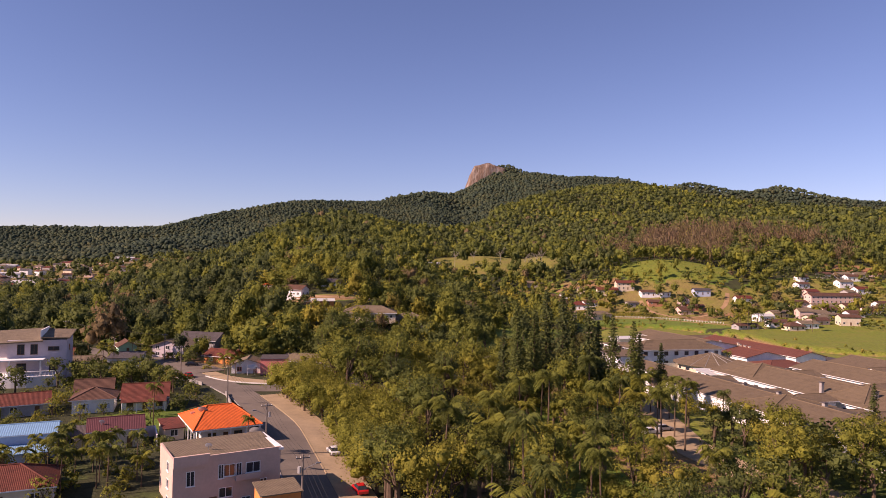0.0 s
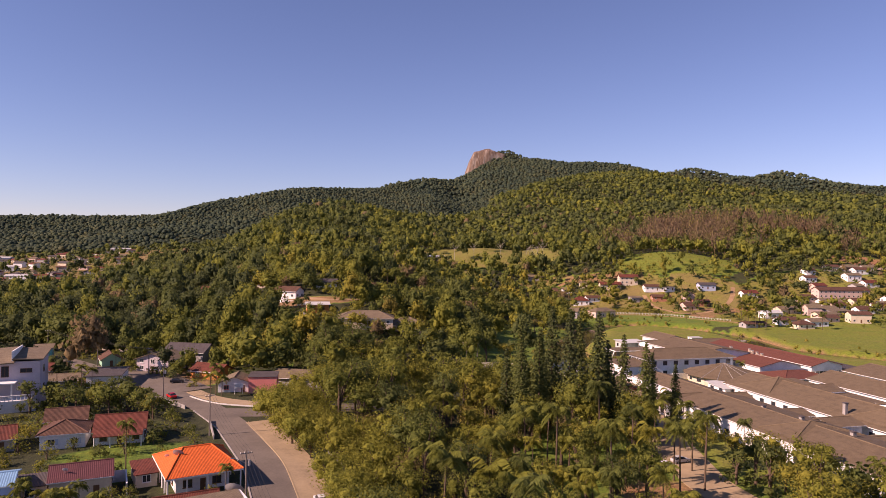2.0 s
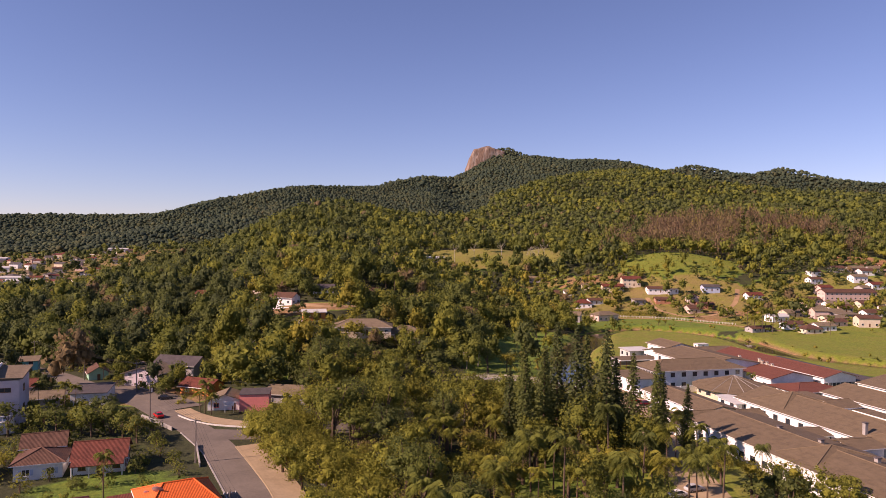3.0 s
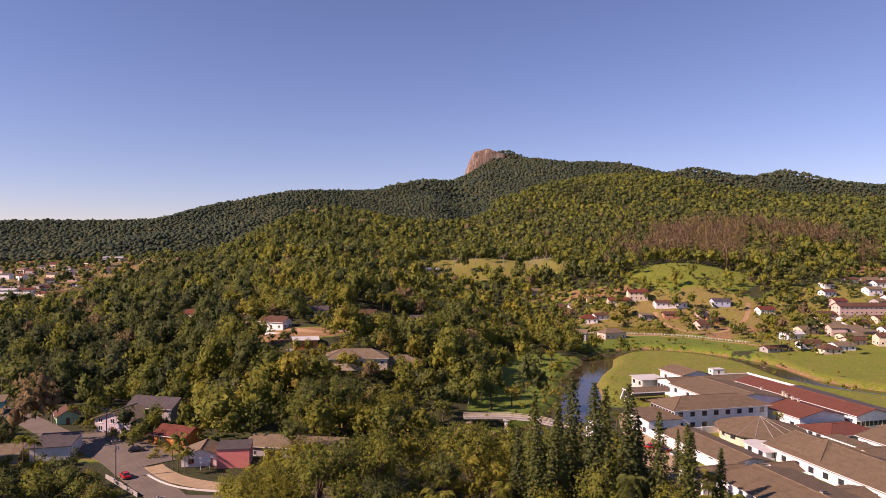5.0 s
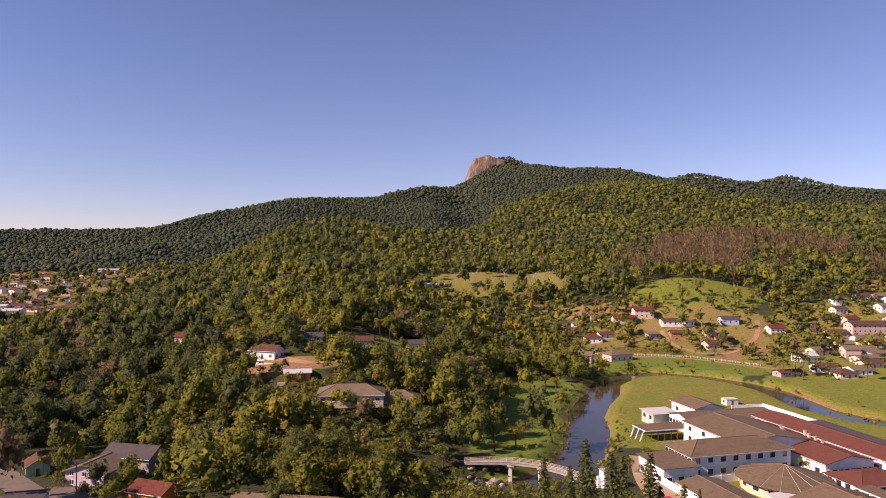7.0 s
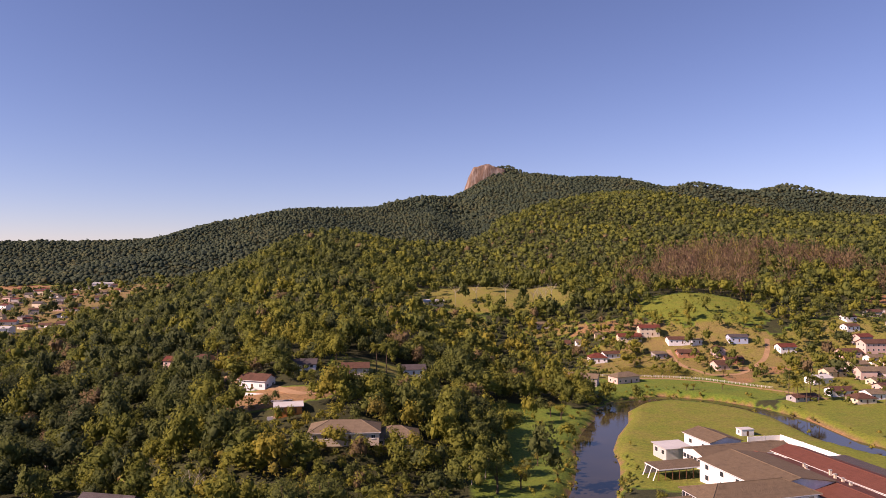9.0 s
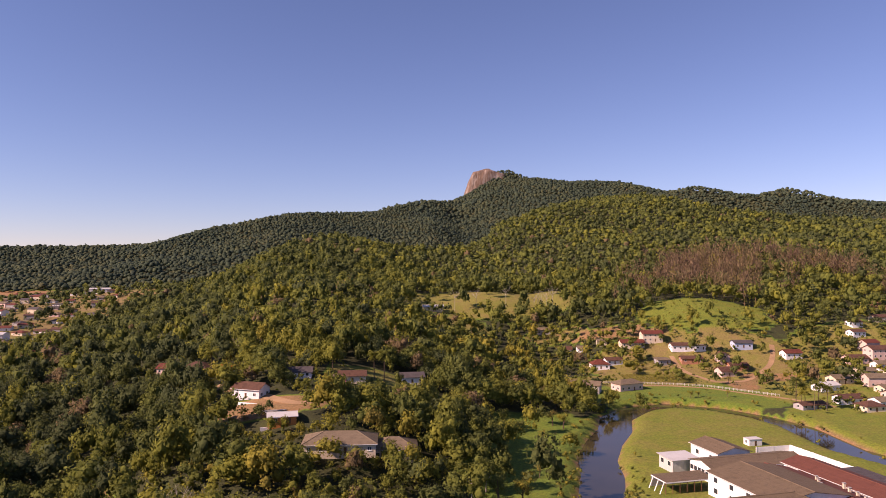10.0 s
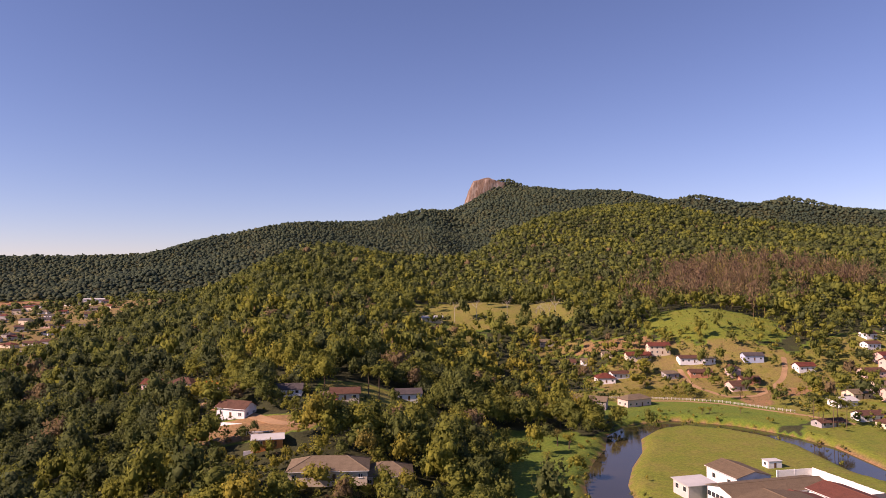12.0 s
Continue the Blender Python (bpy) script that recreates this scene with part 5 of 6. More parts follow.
# ---- foliage material: tone picks the species' green, each leaf clump varies ----
GREENS = [(0.0, (0.064, 0.082, 0.042)), (0.22, (0.124, 0.144, 0.038)), (0.42, (0.198, 0.200, 0.038)), (0.60, (0.245, 0.212, 0.042)), (0.74, (0.175, 0.135, 0.076)), (0.95, (0.160, 0.108, 0.080))]
# the blue of distant haze is mixed into these leaf colours
HAZED_GREENS = [(0.0, (0.040, 0.062, 0.054)), (0.4, (0.064, 0.086, 0.060)), (0.7, (0.094, 0.104, 0.060)), (0.95, (0.115, 0.105, 0.066))]


def foliage(name, per_tree, greens=GREENS):
    m, nt, b = shade(name, 0.65)
    geo = nt.nodes.new("ShaderNodeNewGeometry")
    if per_tree:
        t = nt.nodes.new("ShaderNodeObjectInfo").outputs["Random"]
        at = nt.nodes.new("ShaderNodeAttribute")
        at.attribute_name = "tone"
        mm = nt.nodes.new("ShaderNodeMath")
        mm.operation = "MULTIPLY_ADD"
        mm.inputs[1].default_value = 0.15
        nt.links.new(t, mm.inputs[0])
        nt.links.new(at.outputs["Fac"], mm.inputs[2])
        tone = mm.outputs[0]
    else:
        at = nt.nodes.new("ShaderNodeAttribute")
        at.attribute_name = "tone"
        tone = at.outputs["Fac"]
    col = add_ramp(nt, tone, greens)
    vary = add_ramp(nt, geo.outputs["Random Per Island"], [(0.0, (0.88, 0.9, 0.9)), (0.5, (1.08, 1.1, 1.0)), (1.0, (1.3, 1.28, 1.1))])
    col = add_mix(nt, "MULTIPLY", 1.0, col, vary)
    co = world_coords(nt)
    grain = add_noise(nt, 1.1, 4, 0.75, co)
    col = add_mix(nt, "MULTIPLY", 1.0, col, add_ramp(nt, grain, [(0.32, (0.78, 0.80, 0.76)), (0.62, (1.36, 1.32, 1.2))]))
    add_bump(nt, b, grain, 0.9, 0.7)
    nt.links.new(col, b.inputs["Base Color"])
    b.inputs["Specular IOR Level"].default_value = 0.08
    tr = nt.nodes.new("ShaderNodeBsdfTranslucent")
    nt.links.new(col, tr.inputs["Color"])
    mx = nt.nodes.new("ShaderNodeMixShader")
    mx.inputs[0].default_value = 0.38
    nt.links.new(b.outputs[0], mx.inputs[1])
    nt.links.new(tr.outputs[0], mx.inputs[2])
    nt.links.new(mx.outputs[0], nt.nodes["Material Output"].inputs["Surface"])
    return m


leaf_tree = foliage("tree_leaves", True)
leaf_wood = foliage("woodland_leaves", False)
leaf_hazed = foliage("hazed_mountain_leaves", False, HAZED_GREENS)
VR = np.random.default_rng(11)

_p = (1 + 5 ** 0.5) / 2
ICO_V = np.array([(-1, _p, 0), (1, _p, 0), (-1, -_p, 0), (1, -_p, 0), (0, -1, _p), (0, 1, _p), (0, -1, -_p), (0, 1, -_p), (_p, 0, -1), (_p, 0, 1), (-_p, 0, -1), (-_p, 0, 1)], float) / math.hypot(1, _p)
ICO_F = np.array([(0, 11, 5), (0, 5, 1), (0, 1, 7), (0, 7, 10), (0, 10, 11), (1, 5, 9), (5, 11, 4), (11, 10, 2), (10, 7, 6), (7, 1, 8), (3, 9, 4), (3, 4, 2), (3, 2, 6), (3, 6, 8), (3, 8, 9), (4, 9, 5), (2, 4, 11), (6, 2, 10), (8, 6, 7), (9, 8, 1)])


class Soup:
    """Vertices, loops and face sizes gathered as arrays."""

    def __init__(self):
        self.v, self.l, self.s, self.t, self.m, self.n = [], [], [], [], [], 0

    def add(self, v, faces, tone=0.0, nrm=None):
        self.v.append(np.asarray(v, float))
        self.m.append(np.zeros((len(v), 3)) if nrm is None else np.asarray(nrm, float))
        self.t.append(np.full(len(v), tone))
        f = np.asarray(faces)
        self.l.append((f + self.n).ravel())
        self.s.append(np.full(len(f), f.shape[1]))
        self.n += len(v)

    def done(self):
        return np.concatenate(self.v), np.concatenate(self.l), np.concatenate(self.s), np.concatenate(self.t), np.concatenate(self.m)


def soup_mesh(name, v, loops, sizes, shift, nrm, material, tone):
    me = bpy.data.meshes.new(name)
    me.vertices.add(len(v))
    me.vertices.foreach_set("co", np.ascontiguousarray(v, np.float32).ravel())
    me.loops.add(len(loops))
    me.loops.foreach_set("vertex_index", loops.astype(np.int32))
    me.polygons.add(len(sizes))
    me.polygons.foreach_set("loop_start", np.r_[0, np.cumsum(sizes)[:-1]].astype(np.int32))
    a = me.attributes.new("tone", "FLOAT", "POINT")
    a.data.foreach_set("value", np.clip(np.asarray(shift + tone, np.float32), 0, 1))
    me.update()
    me.validate()
    if np.abs(nrm).max() > 0:
        me.normals_split_custom_set_from_vertices(np.ascontiguousarray(nrm, np.float32))
    me.materials.append(material)
    return me


def cards(soup, at, out, size, rng, flat=0.38, ratio=0.8, round_=None, loose=0.42):
    """Leaf clumps: one bent quad each, facing roughly along out; round_ gives the crown's own rounding."""
    n = len(at)
    nrm = out + rng.normal(0, flat, (n, 3))
    nrm /= np.linalg.norm(nrm, axis=1, keepdims=True) + 1e-9
    a = np.cross(nrm, rng.normal(0, 1, (n, 3)))
    a /= np.linalg.norm(a, axis=1, keepdims=True) + 1e-9
    b = np.cross(nrm, a)
    s = (np.asarray(size) * rng.uniform(0.6, 1.25, n))[:, None] * 0.5
    k = rng.uniform(0.45, 1.0, (n, 4, 1))
    q = np.stack([at - a * s * k[:, 0], at - b * s * ratio * k[:, 1], at + a * s * k[:, 2], at + b * s * ratio * k[:, 3]], 1)
    q[:, 1] -= nrm * s * 0.25
    q[:, 3] -= nrm * s * 0.25
    soft = None
    if round_ is not None:
        soft = round_ + nrm * loose
        soft = np.repeat(soft / np.linalg.norm(soft, axis=1, keepdims=True), 4, 0)
    soup.add(q.reshape(-1, 3), np.arange(4 * n).reshape(n, 4), 0.0, soft)


def lobes_for(rng, h, r, n, low=0.38):
    c = [(0, 0, h * 0.68, r * 0.62)]
    for k in range(n - 1):
        w = 2 * math.pi * (k + rng.uniform(0, 0.7)) / (n - 1)
        d = r * rng.uniform(0.35, 0.78)
        c.append((d * math.cos(w), d * math.sin(w), h * rng.uniform(low + 0.08, 0.84), r * rng.uniform(0.30, 0.50)))
    return c


def crown(rng, lobes, n_cards, size, core=0.5, squash=0.85, n_core=3):
    s = Soup()
    w = np.array([q[3] ** 2 for q in lobes])
    pick = rng.choice(len(lobes), n_cards, p=w / w.sum())
    d = rng.normal(0, 1, (n_cards, 3))
    d[:, 2] += 0.35
    d /= np.linalg.norm(d, axis=1, keepdims=True)
    L = np.array(lobes)[pick]
    inner = rng.uniform(0, 1, n_cards) < 0.2
    far = np.where(inner, rng.uniform(0.35, 0.7, n_cards), rng.uniform(0.74, 1.24, n_cards))
    at = L[:, :3] + d * L[:, 3:4] * far[:, None] * (1, 1, squash)
    whole = at - np.array((0, 0, 0.75 * np.average([q[2] for q in lobes])))
    whole /= np.linalg.norm(whole, axis=1, keepdims=True) + 1e-9
    cards(s, at, d, np.where(inner, 1.7, 1.0) * size, rng, 0.5, round_=0.55 * d + 0.5 * whole)
    if core:
        for x, y, z, r in sorted(lobes, key=lambda q: -q[3])[:n_core]:
            nv = ICO_V + rng.normal(0, 0.22, (12, 3))
            s.add(ICO_V * r * core * rng.uniform(0.78, 1.12, (12, 1)) * (1, 1, squash) + (x, y, z), ICO_F, 0.0, nv / np.linalg.norm(nv, axis=1, keepdims=True))
    return s.done()


def trunk_geo(rng, h, r, lobes, fork=0.4):
    parts = [rod((0, 0, -0.6), (0.15 * r, 0.1, h * fork), r * 1.15, r * 0.75, 7)]
    for x, y, z, q in lobes[:6]:
        parts.append(rod((0.15 * r, 0.1, h * fork * rng.uniform(0.7, 1.0)), (x * 0.85, y * 0.85, z), r * 0.5, r * 0.16, 5))
    return join(*parts)


PROTO = {}


def tree_proto(kind, k, h, r, n_lobe, n_card, size, tone, label, cat="tree", low=0.38, squash=0.85, bare=False):
    rng = np.random.default_rng(100 + 17 * k + len(kind))
    lb = lobes_for(rng, h, r, n_lobe, low)
    t = thing(kind, pose(0, 0, -400), label, cat, kind + " of the park")
    part("trunk", trunk_geo(rng, h, 0.035 * h, lb), bark_mat, t)
    me = soup_mesh("crown", *crown(rng, lb, n_card, size, 0.5 if n_card > 1000 else 0.0, squash, 6), leaf_tree, tone)
    c = new("crown", me)
    c.parent = t
    PROTO.setdefault(kind, []).append(t)


def frond_tree(kind, k, h, n_frond, reach, droop, tone, label, leaflets=16):
    rng = np.random.default_rng(300 + k + len(kind))
    t = thing(kind, pose(0, 0, -400), label, "palm tree", kind + " of the park")
    lean = rng.uniform(-0.5, 0.5, 2)
    mid = (lean[0] * 0.4, lean[1] * 0.4, h * 0.5)
    top = np.array((lean[0], lean[1], h))
    part("trunk", join(rod((0, 0, -0.6), mid, 0.2, 0.15, 7), rod(mid, tuple(top), 0.15, 0.11, 7)), bark_mat, t)
    s = Soup()
    for i in range(n_frond):
        w = 2 * math.pi * i / n_frond + rng.uniform(-0.2, 0.2)
        rise = rng.uniform(-0.3, 1.7)
        L = reach * rng.uniform(0.8, 1.1)
        u = np.linspace(0, 1, leaflets)
        out = np.array((math.cos(w), math.sin(w), 0))
        side = np.array((-math.sin(w), math.cos(w), 0))
        path = top + out * (L * u * (1 - 0.18 * u * droop))[:, None] + np.array((0, 0, 1)) * (L * (rise * u - droop * (0.55 + 0.4 * rise) * u * u))[:, None]
        s.add(np.concatenate([path - side * 0.045, path + side * 0.045]), [(j, j + 1, leaflets + j + 1, leaflets + j) for j in range(leaflets - 1)])
        for sd in (-1, 1):
            ln = (0.95 * np.sin(np.pi * (0.12 + 0.8 * u)) * reach / 3.0)[1:, None]
            base = path[1:]
            tip = base + side * sd * ln * 0.85 + out * ln * 0.45 - np.array((0, 0, 1)) * ln * rng.uniform(0.25, 0.7, (leaflets - 1, 1))
            wd = out * 0.19 * reach / 4.0
            q = np.stack([base - wd, base + wd, tip + wd * 0.25, tip - wd * 0.25], 1).reshape(-1, 3)
            s.add(q, np.arange(len(q)).reshape(-1, 4))
    c = new("crown", soup_mesh("crown", *s.done(), leaf_tree, tone))
    c.parent = t
    PROTO.setdefault(kind, []).append(t)


def conifer(kind, k, h, r, tone, label):
    rng = np.random.default_rng(500 + k)
    t = thing(kind, pose(0, 0, -400), label, "conifer", kind + " of the park")
    part("trunk", rod((0, 0, -0.6), (0, 0, h * 0.98), 0.32, 0.05, 7), bark_mat, t)
    s = Soup()
    z = h * 0.1
    while z < h * 0.99:
        q = (z / h - 0.1) / 0.9
        reach = r * (0.55 + 0.45 * min(1, q * 5)) * max(0.04, 1 - q) ** 0.62
        n = 9
        w = 2 * np.pi * (np.arange(n) + rng.uniform(0, 1)) / n + rng.uniform(-0.25, 0.25, n)
        for seg in (0.3, 0.55, 0.78, 1.0):
            L = reach * seg * rng.uniform(0.75, 1.12, n)
            at = np.stack([L * np.cos(w), L * np.sin(w), z + 0.12 * L + rng.uniform(-0.2, 0.2, n)], -1)
            cards(s, at, np.tile((0, 0, 1.0), (n, 1)) + np.stack([np.cos(w), np.sin(w), 0 * w], -1) * 0.5, np.full(n, 0.5 + reach * 0.32), rng, 0.5)
        z += 0.62
    c = new("crown", soup_mesh("crown", *s.done(), leaf_tree, tone))
    c.parent = t
    PROTO.setdefault(kind, []).append(t)


for k, (h, r, n, tone) in enumerate(((11, 4.2, 8, 0.16), (9, 3.9, 8, 0.36), (13, 4.6, 9, 0.10), (8, 3.6, 7, 0.30), (12, 4.0, 9, 0.24), (10, 4.8, 9, 0.40))):
    tree_proto("broadleaf_tree", k, h * 1.12, r, n + 9, 1250, 0.47, tone, "leafy green broadleaf tree with an uneven crown")
for k, (h, r, n) in enumerate(((7.5, 4.2, 9), (8.5, 4.6, 9))):
    tree_proto("street_tree", k, h, r, n + 10, 1500, 0.43, 0.34, "yellow-green street tree beside the pavement", low=0.28)
for k, (h, r, n) in enumerate(((2.6, 1.8, 6), (3.6, 2.2, 6), (2.0, 1.6, 5))):
    tree_proto("shrub", k, h, r, n + 3, 260, 0.42, 0.16 + 0.1 * k, "dense green garden shrub", "shrub", low=-0.1)
for k, (h, r, n, tone) in enumerate(((6.5, 3.0, 8, 0.10), (5.5, 2.8, 8, 0.20), (7.5, 3.0, 9, 0.05))):
    tree_proto("garden_tree", k, h, r, n, 300, 0.72, tone, "leafy green tree between the houses", low=0.05)
for k, (h, r, n) in enumerate(((11, 4.0, 9), (9, 3.6, 8))):
    tree_proto("dry_tree", k, h, r, n, 700, 0.42, 0.58, "half-bare brownish tree with thin foliage", squash=0.9)
for k, (h, n, rc, dr, tone) in enumerate(((11, 18, 3.6, 1.15, 0.22), (13, 18, 3.3, 1.3, 0.14), (8, 17, 3.8, 1.0, 0.30), (10, 18, 3.5, 1.25, 0.34))):
    frond_tree("palm_tree", k, h, n, rc, dr, tone, "feather-leaved palm with a slim grey trunk")
for k, (h, r) in enumerate(((27, 3.3), (24, 2.9), (20, 2.5))):
    conifer("column_pine", k, h, r, 0.02, "tall dark green column pine with whorled branches")

# ---- where trees may stand ----
KEEP = np.array(HOUSES)


def ribbon_gap(x, y, pts):
    best = np.full(np.shape(x), 1e9)
    for (ax, ay), (bx, by) in zip(pts[:-1], pts[1:]):
        dx, dy = bx - ax, by - ay
        u = np.clip(((x - ax) * dx + (y - ay) * dy) / (dx * dx + dy * dy), 0, 1)
        best = np.minimum(best, np.hypot(x - ax - u * dx, y - ay - u * dy))
    return best


def free_of_things(x, y, room=2.5):
    """Clear of houses, streets, the complex and the river."""
    ok = river_gap(x, y) > RIVER_HALF + 0.6
    ok &= ribbon_gap(x, y, MAIN_ROAD) > 6.5
    for lane in LANES:
        ok &= ribbon_gap(x, y, lane) > 4.5
    a, b = (x - HX) * HU[0] + (y - HY) * HU[1], (x - HX) * HV[0] + (y - HY) * HV[1]
    ok &= ~((a > -4) & (a < 124) & (b > -72) & (b < 142))
    for hx, hy, hr in KEEP:
        ok &= (x - hx) ** 2 + (y - hy) ** 2 > (hr + room) ** 2
    return ok


def scatter(x0, x1, y0, y1, step, rng, jitter=0.42):
    gx, gy = np.meshgrid(np.arange(x0, x1, step), np.arange(y0, y1, step))
    gx = gx + (np.arange(gx.shape[0]) % 2)[:, None] * step * 0.5
    gx, gy = gx.ravel() + rng.uniform(-jitter, jitter, gx.size) * step, gy.ravel() + rng.uniform(-jitter, jitter, gx.size) * step
    return gx, gy


def plant(kind, x, y, size, rng, stretch=1.0):
    p = PROTO[kind][int(rng.integers(len(PROTO[kind])))]
    z = float(height(x, y))
    return copy_thing(p, pose(x, y, z, 0, 0, float(rng.uniform(0, 360))) @ Matrix.Diagonal((size, size, size * stretch, 1)))


# ---- the park between street and complex ----
px, py = scatter(-45, 66, 92, 262, 6.1, VR)
edge = np.interp(py, [60, 108, 147, 172, 182, 200, 215, 262], [7, -8.5, -21.5, -34.5, -40, -47, -50, -50])
drive = np.interp(py, [60, 112, 122, 150, 158, 200, 262], [60, 52, 40, 41, 47, 53, 60])
ok = (px > edge) & ((py < 192) | (px > -38)) & (px < drive) & free_of_things(px, py, 1.0)
for x, y, e in zip(px[ok], py[ok], edge[ok]):
    q = VR.uniform()
    if (205 < y < 236 and -30 < x < 8) or (y > 218 and x > -12):
        plant("shrub", x, y, VR.uniform(0.8, 1.5), VR)
    elif x < e + 13 and 106 < y < 212:
        plant("street_tree", x, y, VR.uniform(0.8, 1.15), VR)
    elif x > -2 and y < 172 and q < 0.24:
        plant("palm_tree", x, y, VR.uniform(0.85, 1.2), VR)
    elif q < 0.2:
        plant("dry_tree", x, y, VR.uniform(0.7, 1.0), VR)
    elif q < 0.28:
        plant("palm_tree", x, y, VR.uniform(0.7, 1.0), VR)
    else:
        s = VR.uniform(0.62, 1.0) if x > 0 and y < 172 else VR.uniform(0.7, 1.35)
        plant("broadleaf_tree", x, y, s, VR, VR.uniform(0.85, 1.2))
# a row of spreading trees that overhang the pavement
for y in np.arange(112, 190, 4.6):
    x = float(np.interp(y, [108, 147, 172, 182, 200, 210], [-8.0, -21.5, -35.0, -39.5, -45, -46])) + VR.uniform(-0.6, 0.8)
    if not 141 < y < 149:
        plant("street_tree", x, y, VR.uniform(0.85, 1.2), VR)
# tall dark pines in a group, thinner ones toward the complex
for x, y, s in ((19, 186, 1.1), (23, 190, 1.2), (27, 184, 1.14), (31, 189, 1.22), (34.5, 183, 1.2), (38, 188, 1.24), (41.5, 182, 1.2), (45, 187, 1.22), (47.5, 181, 1.1), (22, 180, 1.0), (36, 178, 1.0), (29, 194, 1.08), (51.5, 176, 0.95), (55.5, 184, 0.9), (60, 180, 0.72), (63, 206, 0.62)):
    plant("column_pine", x, y, s, VR)
for x, y, s in ((96, 148, 0.75), (64, 216, 0.5)):
    plant("column_pine", x, y, s, VR)
# trees before the long white wing
for x, y, s in ((63, 168, 0.75), (66, 160, 0.8), (70, 152, 0.85), (74, 146, 0.8), (66, 150, 0.7), (78, 138, 0.8), (72, 138, 0.9), (84, 132, 1.0), (90, 128, 1.0), (66, 132, 0.85), (97, 136, 0.95), (64, 122, 1.0), (70, 126, 1.0), (76, 120, 1.0), (60, 116, 1.0), (90, 136, 0.9), (80, 127, 0.9), (104, 128, 1.1), (98, 122, 1.0), (112, 138, 1.1), (108, 146, 0.9)):
    plant("broadleaf_tree", x, y, s * 1.1, VR)
for x, y, s in ((62.5, 190, 0.95), (58, 182, 0.8), (66, 176, 0.7), (50, 152, 1.0), (54, 146, 1.1), (47, 140, 1.05), (56, 158, 1.0), (44, 148, 1.1), (80, 150, 0.7), (61, 176, 0.9), (70, 164, 0.7), (84, 140, 0.7), (52, 170, 1.0)):
    plant("palm_tree", x, y, s, VR)
for x, y, s in ((62, 150, 1.2), (66, 144, 1.4), (70, 146, 1.3), (73, 141, 1.5), (68, 137, 1.5), (77, 134, 1.5), (81, 136, 1.3), (74, 130, 1.6), (80, 124, 1.6), (86, 124, 1.5), (68, 124, 1.5), (93, 130, 1.5), (99, 130, 1.6), (105, 134, 1.6), (62, 126, 1.2), (88, 118, 1.4), (96, 116, 1.5), (58, 112, 1.3), (66, 114, 1.5), (74, 114, 1.5)):
    plant("garden_tree", x, y, s, VR)
# trees between the pines and the footbridge
for x, y, s in ((9, 199, 1.0), (15, 203, 1.1), (22, 206, 1.0), (29, 203, 1.1), (35, 200, 1.0), (12, 210, 0.95), (19, 213, 0.9), (27, 211, 0.95), (41, 205, 0.9), (4, 206, 1.0), (35, 212, 0.85)):
    plant("broadleaf_tree", x, y, s * 1.35, VR)
for x, y, s in ((0, 270, 1.2), (4, 274, 1.3), (-4, 266, 1.3), (1, 262, 1.1), (8, 268, 1.0), (13, 256, 0.9), (20, 262, 0.7), (6, 258, 1.0), (26, 256, 0.7), (36, 250, 0.8)):
    plant("garden_tree", x, y, s, VR)
# palms and shrubs between the street's houses
for x, y, s in ((-58, 107, 0.85), (-52, 107, 0.8), (-64, 115, 0.7), (-56.5, 115, 0.8), (-61.5, 121, 0.7), (-68, 108, 0.8), (-49, 104, 0.9), (-71.5, 112, 0.7), (-62, 117, 0.8), (-57, 119, 0.85), (-54, 112, 0.75), (-60, 110, 0.8), (-66, 112, 0.8), (-47.5, 111, 0.8), (-68, 118, 0.6), (-56, 104, 0.8), (-61, 106, 0.7), (-53, 110, 0.7), (-58.5, 113, 0.7), (-64, 121, 0.65), (-45.5, 108, 0.8), (-55, 117, 0.7), (-43, 111, 0.7), (-66, 106, 0.75), (-70, 106, 0.7), (-62.5, 210.3, 0.75), (-60.2, 208.6, 0.7), (-64.6, 212.5, 0.7), (-103, 214, 0.7), (-99, 212, 0.6)):
    plant("palm_tree", x, y, s * (0.72 if y < 130 else 1.0), VR)
px, py = scatter(-165, -24, 100, 268, 6.2, VR)
ok = free_of_things(px, py, 0.2) & (px < np.interp(py, [60, 108, 147, 172, 200, 262], [-14, -27, -41, -57, -75, -60]))
for x, y in zip(px[ok], py[ok]):
    q = VR.uniform()
    back = y > 183 or x < -100
    if back and q < (0.5 if y < 196 or x < -140 else 0.14):
        plant("garden_tree", x, y, VR.uniform(0.7, 1.2) * (1.0 if y < 196 else 0.7), VR)
    elif q < 0.85:
        plant("shrub", x, y, VR.uniform(0.6, 1.35), VR)
    elif q < 0.9:
        plant("palm_tree", x, y, VR.uniform(0.45, 0.7), VR)
for x, y, s in ((-78, 189.6, 1.3), (-82, 187, 1.35), (-86, 190, 1.3), (-74, 186, 1.1), (-69, 182.5, 1.05), (-90, 186, 1.2), (-83, 195, 1.2), (-95, 190, 1.2), (-100, 193, 1.2), (-102, 187, 1.2)):
    plant("garden_tree", x, y, s, VR)
for x, y, s in ((-88, 201, 0.5), (-94, 203, 0.5), (-100, 202, 0.55), (-91, 197, 0.55), (-70, 184, 0.55), (-106, 204, 0.55)):
    plant("broadleaf_tree", x, y, s, VR)

